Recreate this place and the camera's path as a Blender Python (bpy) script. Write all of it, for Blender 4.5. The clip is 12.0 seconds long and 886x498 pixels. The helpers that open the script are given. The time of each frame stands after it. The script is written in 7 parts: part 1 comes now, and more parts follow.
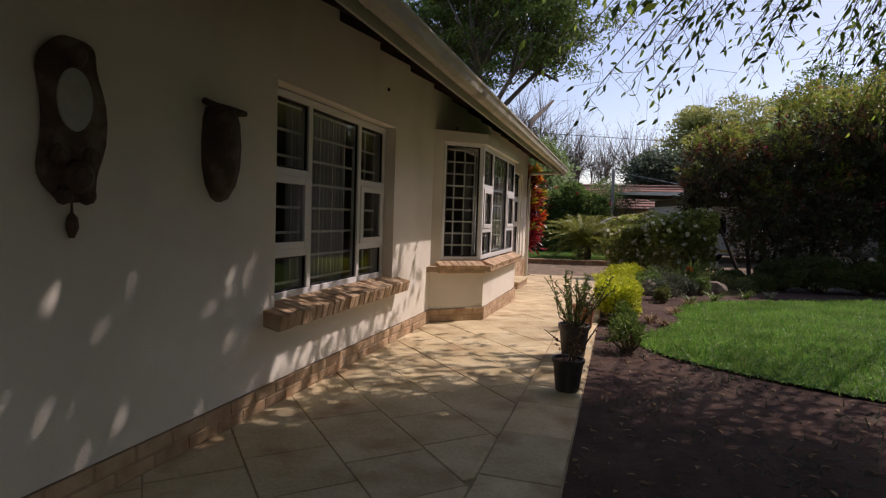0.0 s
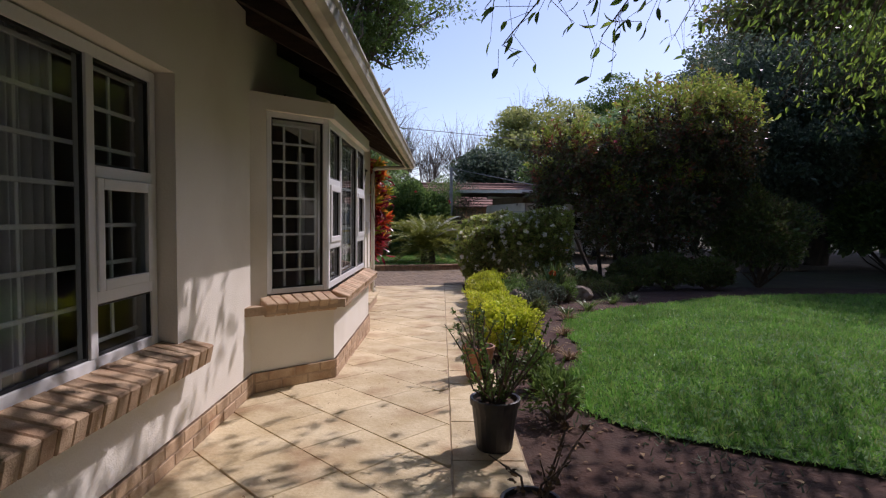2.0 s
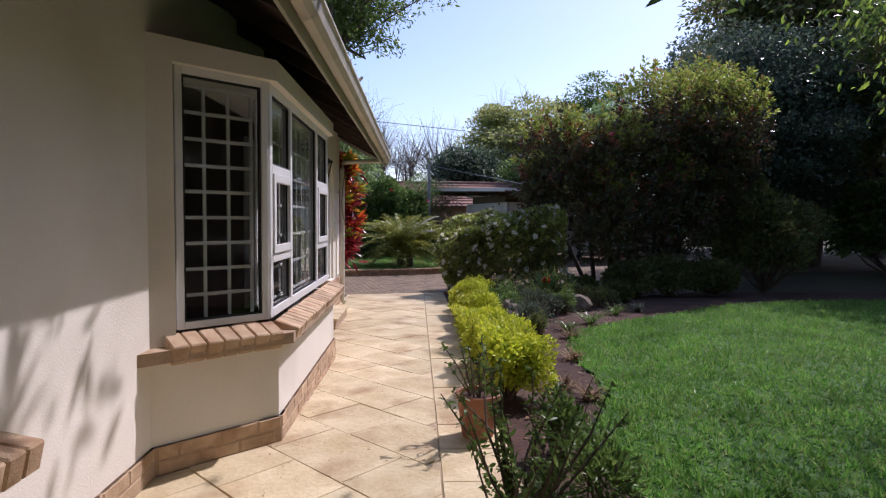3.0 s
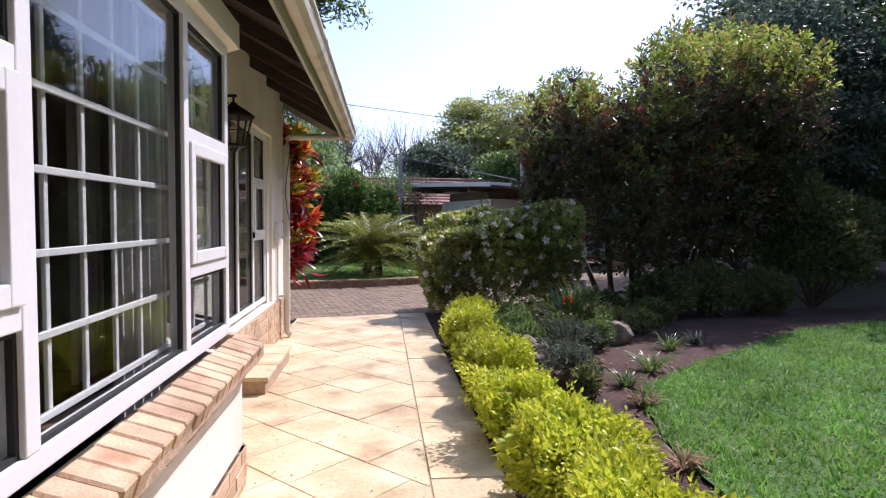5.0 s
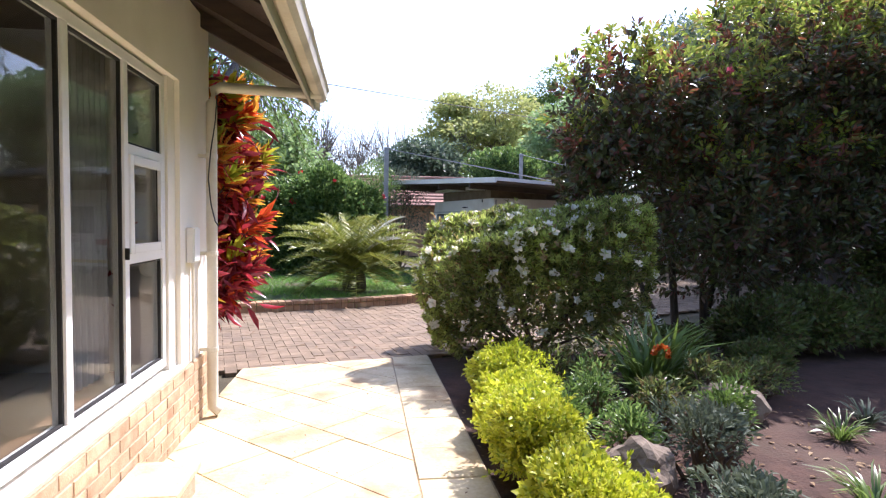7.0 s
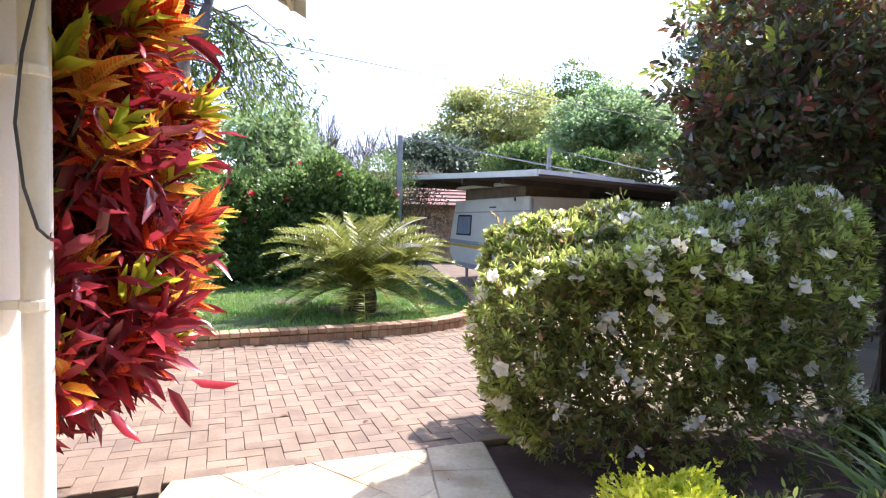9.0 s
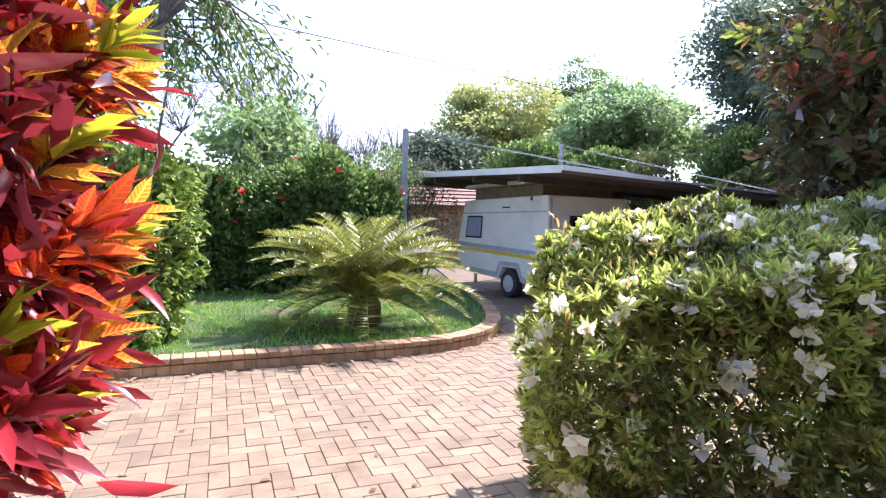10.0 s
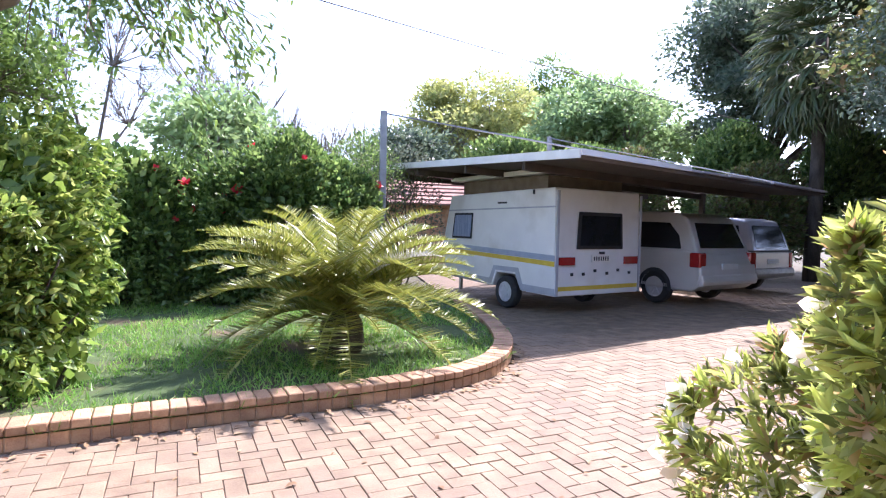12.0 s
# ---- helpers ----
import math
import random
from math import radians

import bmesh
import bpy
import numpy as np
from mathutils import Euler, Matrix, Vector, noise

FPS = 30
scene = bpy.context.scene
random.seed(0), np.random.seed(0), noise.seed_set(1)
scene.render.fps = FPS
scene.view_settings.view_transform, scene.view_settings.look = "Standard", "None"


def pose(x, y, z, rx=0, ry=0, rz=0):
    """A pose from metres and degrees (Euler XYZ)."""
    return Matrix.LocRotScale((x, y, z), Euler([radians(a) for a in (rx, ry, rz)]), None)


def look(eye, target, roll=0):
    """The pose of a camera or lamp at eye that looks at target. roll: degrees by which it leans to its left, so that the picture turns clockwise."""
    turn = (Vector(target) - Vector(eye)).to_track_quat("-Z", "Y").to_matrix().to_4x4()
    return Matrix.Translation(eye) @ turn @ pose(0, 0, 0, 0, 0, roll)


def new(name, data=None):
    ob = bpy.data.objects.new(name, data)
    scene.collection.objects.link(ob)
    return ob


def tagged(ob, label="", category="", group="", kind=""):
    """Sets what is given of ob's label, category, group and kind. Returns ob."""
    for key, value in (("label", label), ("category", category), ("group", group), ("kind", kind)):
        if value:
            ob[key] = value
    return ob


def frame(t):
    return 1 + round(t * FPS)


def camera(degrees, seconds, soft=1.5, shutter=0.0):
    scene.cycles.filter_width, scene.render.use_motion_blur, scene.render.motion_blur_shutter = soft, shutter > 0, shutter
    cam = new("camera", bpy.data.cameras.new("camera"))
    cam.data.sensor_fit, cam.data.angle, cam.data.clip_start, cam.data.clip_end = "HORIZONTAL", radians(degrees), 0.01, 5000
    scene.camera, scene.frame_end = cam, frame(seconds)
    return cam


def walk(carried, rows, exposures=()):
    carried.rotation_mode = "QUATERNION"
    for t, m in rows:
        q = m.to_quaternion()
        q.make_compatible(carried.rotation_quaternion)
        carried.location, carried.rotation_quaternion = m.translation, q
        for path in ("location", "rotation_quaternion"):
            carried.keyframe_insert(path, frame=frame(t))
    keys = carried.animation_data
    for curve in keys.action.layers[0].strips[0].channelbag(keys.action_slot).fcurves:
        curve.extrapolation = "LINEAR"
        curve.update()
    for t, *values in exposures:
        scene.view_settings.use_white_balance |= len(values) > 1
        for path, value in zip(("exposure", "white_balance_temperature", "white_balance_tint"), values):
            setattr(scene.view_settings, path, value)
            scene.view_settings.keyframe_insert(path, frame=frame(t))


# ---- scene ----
cam = camera(75.8, 12.0, 1.2)
METRES, EYE, TILT, LEAN, TURN = 14.2, 1.26, 0.0, 0.0, 17.1
ROWS = [
    (0.0, 0.0, 0.0, 0.0, 0.12, -3.39, -1.95),
    (0.5, -0.0114, 0.0324, 0.0008, -6.42, -3.22, -1.55),
    (1.0, -0.0145, 0.0705, 0.0023, -12.12, -3.11, -1.16),
    (1.5, -0.0113, 0.1115, 0.0044, -15.25, -3.09, -0.84),
    (2.0, -0.002, 0.1542, 0.0051, -17.19, -3.08, -0.71),
    (2.5, 0.0084, 0.1984, 0.0058, -18.55, -3.08, -0.59),
    (3.0, 0.0205, 0.2426, 0.0057, -19.63, -3.07, -0.56),
    (5.0, 0.0683, 0.426, 0.0034, -23.06, -2.99, -0.64),
    (5.5, 0.0814, 0.4712, 0.0041, -23.86, -2.95, -0.61),
    (6.0, 0.096, 0.5179, 0.0044, -24.54, -2.94, -0.62),
    (6.5, 0.1084, 0.5617, 0.0043, -24.91, -2.82, -0.72),
    (8.5, 0.1521, 0.7328, 0.0057, -24.59, -2.73, -1.24),
    (9.0, 0.1639, 0.7718, 0.006, -24.42, -2.72, -1.24),
    (9.5, 0.1741, 0.8091, 0.0067, -24.25, -2.7, -1.26),
    (10.0, 0.1828, 0.8454, 0.0069, -24.41, -2.67, -1.39),
    (10.5, 0.1892, 0.8812, 0.0065, -24.4, -2.67, -1.45),
    (11.0, 0.1965, 0.9146, 0.0061, -25.03, -2.6, -1.5),
    (11.5, 0.2028, 0.9448, 0.0039, -25.85, -2.55, -1.45),
    (12.0, 0.2097, 0.969, 0.0008, -27.98, -2.36, -1.3),
]
walk(cam, [(t, pose(0, 0, EYE, TILT, LEAN, TURN) @ pose(METRES * x, METRES * y, METRES * z, 90 + pitch, roll, yaw)) for t, x, y, z, yaw, pitch, roll in ROWS],
     [(0.0, 0.12, 6900, 28), (1.2, 0.0, 6350, 28), (2.0, 0.12, 6100, 28), (3.2, 0.4, 5900, 28), (4.8, 0.86, 5900, 28), (6.5, 1.5, 5950, 24), (8.5, 2.05, 6050, 26), (10.0, 2.17, 6050, 26), (12.0, 2.3, 5950, 29)])
SUN_AZ, SUN_EL = 47.0, 50.5          # degrees clockwise from +y, degrees up
world = bpy.data.worlds.new("world")
scene.world = world
world.use_nodes = True
wn = world.node_tree.nodes
sky = wn.new("ShaderNodeTexSky")
sky.sky_type = "NISHITA"
sky.sun_disc = False
sky.sun_elevation, sky.sun_rotation = radians(SUN_EL), radians(SUN_AZ)
sky.air_density, sky.dust_density, sky.ozone_density = 1.0, 1.2, 1.5
world.node_tree.links.new(sky.outputs[0], wn["Background"].inputs[0])
wn["Background"].inputs[1].default_value = 0.15
sun = new("sun", bpy.data.lights.new("sun", "SUN"))
sun.data.energy, sun.data.angle, sun.data.color = 3.1, radians(0.55), (1.0, 0.95, 0.87)
sdir = Vector((math.sin(radians(SUN_AZ)) * math.cos(radians(SUN_EL)), math.cos(radians(SUN_AZ)) * math.cos(radians(SUN_EL)), math.sin(radians(SUN_EL))))
sun.matrix_world = look(sdir * 60, (0, 0, 0))

# ---- materials ----


def surface(name, c1, c2, scale=6.0, rough=0.7, bump=0.15, metal=0.0, fine=60.0, vary=0.0, coat=0.0, c3=None, c3_scale=1.2, stretch=None, spec=0.5):
    """Two-scale mottled surface; vary: brightness change from object to object."""
    m = bpy.data.materials.new(name)
    m.use_nodes = True
    nt = m.node_tree
    n, ln = nt.nodes, nt.links.new
    b = n["Principled BSDF"]
    geo = n.new("ShaderNodeNewGeometry")
    src = geo.outputs["Position"]
    if stretch:
        mp = n.new("ShaderNodeMapping")
        mp.inputs["Scale"].default_value = stretch
        ln(src, mp.inputs[0])
        src = mp.outputs[0]
    n1, n2 = n.new("ShaderNodeTexNoise"), n.new("ShaderNodeTexNoise")
    n1.inputs["Scale"].default_value, n2.inputs["Scale"].default_value = scale, fine
    n1.inputs["Detail"].default_value, n2.inputs["Detail"].default_value = 5, 4
    ln(src, n1.inputs["Vector"])
    ln(src, n2.inputs["Vector"])
    mixf = n.new("ShaderNodeMath")
    mixf.operation = "MULTIPLY_ADD"
    ln(n2.outputs[0], mixf.inputs[0])
    mixf.inputs[1].default_value = 0.45
    sub = n.new("ShaderNodeMath")
    sub.operation = "SUBTRACT"
    ln(n1.outputs[0], sub.inputs[0])
    sub.inputs[1].default_value = 0.22
    ln(sub.outputs[0], mixf.inputs[2])
    ramp = n.new("ShaderNodeValToRGB")
    ramp.color_ramp.elements[0].position, ramp.color_ramp.elements[1].position = 0.3, 0.7
    ramp.color_ramp.elements[0].color, ramp.color_ramp.elements[1].color = (*c1, 1), (*c2, 1)
    ln(mixf.outputs[0], ramp.inputs[0])
    col = ramp.outputs[0]
    if c3:
        n3 = n.new("ShaderNodeTexNoise")
        n3.inputs["Scale"].default_value, n3.inputs["Detail"].default_value = c3_scale, 6
        ln(geo.outputs["Position"], n3.inputs["Vector"])
        r3 = n.new("ShaderNodeMapRange")
        r3.inputs["From Min"].default_value, r3.inputs["From Max"].default_value = 0.52, 0.72
        ln(n3.outputs[0], r3.inputs["Value"])
        mx = n.new("ShaderNodeMix")
        mx.data_type = "RGBA"
        ln(r3.outputs[0], mx.inputs["Factor"])
        ln(col, mx.inputs["A"])
        mx.inputs["B"].default_value = (*c3, 1)
        col = mx.outputs["Result"]
    if vary:
        oi = n.new("ShaderNodeObjectInfo")
        add = n.new("ShaderNodeMath")
        add.operation = "ADD"
        ln(oi.outputs["Random"], add.inputs[0])
        ln(geo.outputs["Random Per Island"], add.inputs[1])
        fr = n.new("ShaderNodeMath")
        fr.operation = "FRACT"
        ln(add.outputs[0], fr.inputs[0])
        mr = n.new("ShaderNodeMapRange")
        mr.inputs["To Min"].default_value, mr.inputs["To Max"].default_value = 1 - vary, 1 + vary
        ln(fr.outputs[0], mr.inputs["Value"])
        hs = n.new("ShaderNodeHueSaturation")
        ln(mr.outputs[0], hs.inputs["Value"])
        ln(col, hs.inputs["Color"])
        col = hs.outputs[0]
    ln(col, b.inputs["Base Color"])
    b.inputs["Roughness"].default_value, b.inputs["Metallic"].default_value = rough, metal
    b.inputs["Coat Weight"].default_value = coat
    b.inputs["Specular IOR Level"].default_value = spec
    if bump:
        bp = n.new("ShaderNodeBump")
        bp.inputs["Strength"].default_value, bp.inputs["Distance"].default_value = bump, 0.02
        ln(mixf.outputs[0], bp.inputs["Height"])
        ln(bp.outputs[0], b.inputs["Normal"])
    return m


def foliage(name, colours, rough=0.45, through_light=0.35, veins=None):
    """Leaf surface: colour picked leaf by leaf, some light passes through. veins: colour of the ribs."""
    m = bpy.data.materials.new(name)
    m.use_nodes = True
    nt = m.node_tree
    n, ln = nt.nodes, nt.links.new
    b = n["Principled BSDF"]
    geo = n.new("ShaderNodeNewGeometry")
    ramp = n.new("ShaderNodeValToRGB")
    e = ramp.color_ramp.elements
    while len(e) < len(colours):
        e.new(0.5)
    for i, c in enumerate(colours):
        e[i].position, e[i].color = i / max(1, len(colours) - 1), (*c, 1)
    ln(geo.outputs["Random Per Island"], ramp.inputs[0])
    col = ramp.outputs[0]
    if veins:
        uv = n.new("ShaderNodeUVMap")
        sep = n.new("ShaderNodeSeparateXYZ")
        ln(uv.outputs[0], sep.inputs[0])
        ab = n.new("ShaderNodeMath")
        ab.operation = "ABSOLUTE"
        ln(sep.outputs[1], ab.inputs[0])
        ma = n.new("ShaderNodeMath")
        ma.operation = "MULTIPLY_ADD"
        ln(ab.outputs[0], ma.inputs[0])
        ma.inputs[1].default_value = -0.25
        ln(sep.outputs[0], ma.inputs[2])
        mu = n.new("ShaderNodeMath")
        mu.operation = "MULTIPLY"
        ln(ma.outputs[0], mu.inputs[0])
        mu.inputs[1].default_value = 75.0
        sn = n.new("ShaderNodeMath")
        sn.operation = "SINE"
        ln(mu.outputs[0], sn.inputs[0])
        gt = n.new("ShaderNodeMath")
        gt.operation = "GREATER_THAN"
        ln(sn.outputs[0], gt.inputs[0])
        gt.inputs[1].default_value = 0.62
        mid = n.new("ShaderNodeMath")
        mid.operation = "LESS_THAN"
        ln(ab.outputs[0], mid.inputs[0])
        mid.inputs[1].default_value = 0.06
        mxm = n.new("ShaderNodeMath")
        mxm.operation = "MAXIMUM"
        ln(gt.outputs[0], mxm.inputs[0])
        ln(mid.outputs[0], mxm.inputs[1])
        mx = n.new("ShaderNodeMix")
        mx.data_type = "RGBA"
        ln(mxm.outputs[0], mx.inputs["Factor"])
        ln(col, mx.inputs["A"])
        mx.inputs["B"].default_value = (*veins, 1)
        col = mx.outputs["Result"]
    nz = n.new("ShaderNodeTexNoise")
    nz.inputs["Scale"].default_value = 1.3
    ln(geo.outputs["Position"], nz.inputs["Vector"])
    mr = n.new("ShaderNodeMapRange")
    mr.inputs["From Min"].default_value, mr.inputs["From Max"].default_value = 0.3, 0.7
    mr.inputs["To Min"].default_value, mr.inputs["To Max"].default_value = 0.72, 1.25
    ln(nz.outputs[0], mr.inputs["Value"])
    hs = n.new("ShaderNodeHueSaturation")
    ln(mr.outputs[0], hs.inputs["Value"])
    ln(col, hs.inputs["Color"])
    ln(hs.outputs[0], b.inputs["Base Color"])
    b.inputs["Roughness"].default_value = rough
    b.inputs["Specular IOR Level"].default_value = 0.15 if rough > 0.55 else 0.45
    tr = n.new("ShaderNodeBsdfTranslucent")
    ln(hs.outputs[0], tr.inputs[0])
    mixs = n.new("ShaderNodeMixShader")
    mixs.inputs[0].default_value = through_light
    ln(b.outputs[0], mixs.inputs[1])
    ln(tr.outputs[0], mixs.inputs[2])
    ln(mixs.outputs[0], n["Material Output"].inputs[0])
    return m


def pane_glass(name, tint=(0.9, 0.92, 0.92), floor=0.035):
    m = bpy.data.materials.new(name)
    m.use_nodes = True
    nt = m.node_tree
    n, ln = nt.nodes, nt.links.new
    n.remove(n["Principled BSDF"])
    tr, gl, fr, mx = n.new("ShaderNodeBsdfTransparent"), n.new("ShaderNodeBsdfGlossy"), n.new("ShaderNodeLayerWeight"), n.new("ShaderNodeMixShader")
    tr.inputs[0].default_value = (*tint, 1)
    gl.inputs["Roughness"].default_value = 0.015
    fr.inputs["Blend"].default_value = 0.5
    pw = n.new("ShaderNodeMath")
    pw.operation = "POWER"
    pw.inputs[1].default_value = 4.0
    ln(fr.outputs["Facing"], pw.inputs[0])
    ad = n.new("ShaderNodeMath")
    ad.operation = "MULTIPLY_ADD"
    ad.use_clamp = True
    ad.inputs[1].default_value = 0.6
    ad.inputs[2].default_value = floor
    ln(pw.outputs[0], ad.inputs[0])
    ln(ad.outputs[0], mx.inputs[0])
    ln(tr.outputs[0], mx.inputs[1])
    ln(gl.outputs[0], mx.inputs[2])
    ln(mx.outputs[0], n["Material Output"].inputs[0])
    return m


PLASTER = surface("cream_plaster", (0.78, 0.73, 0.63), (0.83, 0.79, 0.7), 1.6, 0.85, 0.25, fine=90, c3=(0.68, 0.63, 0.53), c3_scale=0.9)
BRICK = surface("face_brick", (0.42, 0.28, 0.165), (0.58, 0.42, 0.27), 9, 0.85, 0.4, fine=120, vary=0.15, c3=(0.36, 0.2, 0.11), c3_scale=6)
MORTAR = surface("mortar", (0.36, 0.25, 0.16), (0.47, 0.34, 0.23), 20, 0.95, 0.4)
SLAB = surface("sandstone_slab", (0.47, 0.36, 0.19), (0.665, 0.56, 0.355), 3.2, 0.8, 0.5, fine=38, vary=0.1, c3=(0.36, 0.235, 0.12), c3_scale=2.6)
JOINT = surface("paving_joint", (0.33, 0.25, 0.15), (0.46, 0.36, 0.24), 25, 0.95, 0.4, c3=(0.2, 0.14, 0.08), c3_scale=2.2)
DRIVEJOINT = surface("drive_joint_sand", (0.1, 0.07, 0.044), (0.19, 0.135, 0.088), 25, 0.97, 0.4, c3=(0.07, 0.06, 0.035), c3_scale=1.4)
PAVER = surface("clay_paver", (0.155, 0.107, 0.064), (0.252, 0.182, 0.112), 5, 0.82, 0.35, fine=90, vary=0.15, c3=(0.165, 0.118, 0.078), c3_scale=1.1)
KERB = surface("kerb_brick", (0.28, 0.15, 0.08), (0.43, 0.27, 0.15), 8, 0.85, 0.45, fine=90, vary=0.25, c3=(0.2, 0.14, 0.08), c3_scale=3)
SOIL = surface("red_brown_soil", (0.038, 0.018, 0.011), (0.08, 0.038, 0.024), 5, 0.97, 0.9, fine=45, c3=(0.085, 0.054, 0.035))
TURF = surface("turf", (0.03, 0.075, 0.012), (0.06, 0.14, 0.025), 9, 0.95, 0.6, fine=120, c3=(0.08, 0.12, 0.03), c3_scale=0.6)
GROUND = surface("leaf_litter_ground", (0.05, 0.04, 0.022), (0.1, 0.085, 0.045), 1.5, 0.97, 0.6, fine=40, c3=(0.05, 0.075, 0.02), c3_scale=0.25)
WHITE = surface("white_aluminium", (0.74, 0.74, 0.73), (0.8, 0.8, 0.79), 3, 0.4, 0.03)
BARWHITE = surface("white_enamel_bar", (0.7, 0.7, 0.68), (0.78, 0.78, 0.76), 20, 0.45, 0.05)
RUBBER = surface("black_glazing_rubber", (0.012, 0.012, 0.012), (0.02, 0.02, 0.02), 30, 0.7, 0.05)
GUTTER = surface("weathered_cream_gutter", (0.5, 0.46, 0.36), (0.64, 0.6, 0.5), 2.2, 0.55, 0.1, fine=40, c3=(0.36, 0.33, 0.25), c3_scale=2.5)
FASCIA = surface("grey_green_fascia", (0.36, 0.36, 0.28), (0.45, 0.44, 0.35), 2.5, 0.7, 0.15)
TIMBER = surface("dark_stained_timber", (0.03, 0.02, 0.014), (0.06, 0.038, 0.026), 4, 0.75, 0.3, fine=60, stretch=(1, 8, 8))
ROOFTILE = surface("grey_roof_tile", (0.14, 0.12, 0.1), (0.24, 0.2, 0.17), 3, 0.9, 0.4)
PIPE = surface("cream_pipe", (0.62, 0.58, 0.48), (0.72, 0.68, 0.58), 3, 0.5, 0.05)
IRON = surface("black_wrought_iron", (0.012, 0.011, 0.01), (0.03, 0.026, 0.022), 25, 0.55, 0.2, metal=0.6)
GLASS = pane_glass("window_glass")
LAMPGLASS = pane_glass("lantern_glass", (0.85, 0.82, 0.7), 0.08)
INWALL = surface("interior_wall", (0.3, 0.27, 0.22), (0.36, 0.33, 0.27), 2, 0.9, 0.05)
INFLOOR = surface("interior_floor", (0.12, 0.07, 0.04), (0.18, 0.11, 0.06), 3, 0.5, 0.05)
SHEER = surface("grey_sheer_curtain", (0.52, 0.52, 0.54), (0.62, 0.62, 0.64), 4, 0.9, 0.1, stretch=(1, 12, 0.4))
CURTAIN = surface("grey_curtain", (0.3, 0.29, 0.28), (0.42, 0.41, 0.39), 4, 0.9, 0.1, stretch=(1, 10, 0.4))
TERRA = surface("terracotta", (0.3, 0.12, 0.06), (0.42, 0.19, 0.1), 8, 0.85, 0.2, c3=(0.4, 0.27, 0.2), c3_scale=5)
BLACKPOT = surface("black_plastic_pot", (0.012, 0.012, 0.013), (0.03, 0.028, 0.027), 6, 0.5, 0.05, c3=(0.07, 0.055, 0.045), c3_scale=6)
BARK = surface("grey_bark", (0.11, 0.09, 0.07), (0.22, 0.19, 0.155), 7, 0.95, 0.8, fine=50, stretch=(1, 1, 0.3))
BARKDARK = surface("dark_bark", (0.04, 0.03, 0.022), (0.1, 0.08, 0.06), 7, 0.95, 0.8, fine=50, stretch=(1, 1, 0.3))
TWIG = surface("brown_twig", (0.09, 0.06, 0.04), (0.16, 0.11, 0.07), 20, 0.9, 0.3)
ROCK = surface("brown_rock", (0.14, 0.1, 0.07), (0.28, 0.22, 0.16), 4, 0.9, 0.8, fine=30)

L_DURANTA = foliage("golden_leaf", [(0.4, 0.47, 0.02), (0.56, 0.6, 0.03), (0.64, 0.64, 0.08), (0.2, 0.3, 0.025)], 0.45, 0.4)
L_AZALEA = foliage("azalea_leaf", [(0.07, 0.085, 0.026), (0.19, 0.23, 0.055), (0.42, 0.45, 0.13), (0.13, 0.15, 0.04), (0.3, 0.33, 0.085), (0.36, 0.2, 0.1)], 0.3, 0.62)
L_AZTIP = foliage("azalea_sunlit_leaf", [(0.42, 0.5, 0.1), (0.52, 0.58, 0.16), (0.36, 0.44, 0.09)], 0.35, 0.58)
PETAL = foliage("white_petal", [(0.88, 0.84, 0.7), (0.92, 0.89, 0.77), (0.86, 0.78, 0.6)], 0.6, 0.58)
DRYPETAL = foliage("withered_petal", [(0.4, 0.25, 0.12), (0.5, 0.38, 0.22), (0.3, 0.16, 0.08)], 0.8, 0.3)
REDPETAL = foliage("red_petal", [(0.6, 0.02, 0.04), (0.7, 0.04, 0.06)], 0.5, 0.35)
ORANGEPETAL = foliage("orange_petal", [(0.7, 0.14, 0.02), (0.75, 0.22, 0.04), (0.6, 0.08, 0.02)], 0.5, 0.4)
PINKPETAL = foliage("pink_petal", [(0.6, 0.08, 0.16), (0.7, 0.15, 0.2), (0.5, 0.05, 0.08)], 0.5, 0.35)
L_CRMAROON = foliage("croton_maroon", [(0.12, 0.02, 0.03), (0.22, 0.025, 0.035), (0.38, 0.03, 0.04), (0.2, 0.05, 0.06)], 0.24, 0.34)
L_CRRED = foliage("croton_red", [(0.52, 0.02, 0.015), (0.62, 0.04, 0.018), (0.68, 0.1, 0.025), (0.42, 0.015, 0.02)], 0.28, 0.58, veins=(0.6, 0.12, 0.02))
L_CRORANGE = foliage("croton_orange", [(0.68, 0.13, 0.02), (0.72, 0.27, 0.03), (0.62, 0.07, 0.02)], 0.28, 0.58, veins=(0.62, 0.42, 0.05))
L_CRLIME = foliage("croton_lime", [(0.42, 0.5, 0.03), (0.55, 0.52, 0.04), (0.25, 0.36, 0.02)], 0.3, 0.45)
L_DARKBUSH = foliage("dark_shrub_leaf", [(0.08, 0.11, 0.035), (0.13, 0.18, 0.05), (0.22, 0.27, 0.075), (0.16, 0.11, 0.055), (0.12, 0.15, 0.045)], 0.34, 0.48)
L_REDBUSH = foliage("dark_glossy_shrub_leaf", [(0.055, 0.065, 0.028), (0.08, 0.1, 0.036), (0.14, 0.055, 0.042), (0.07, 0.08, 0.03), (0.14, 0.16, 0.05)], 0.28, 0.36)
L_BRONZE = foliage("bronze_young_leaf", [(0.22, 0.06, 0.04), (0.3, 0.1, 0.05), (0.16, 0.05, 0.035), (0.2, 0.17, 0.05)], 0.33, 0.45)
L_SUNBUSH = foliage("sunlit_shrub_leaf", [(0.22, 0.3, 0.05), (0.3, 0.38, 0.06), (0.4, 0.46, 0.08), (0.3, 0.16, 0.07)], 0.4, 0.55)
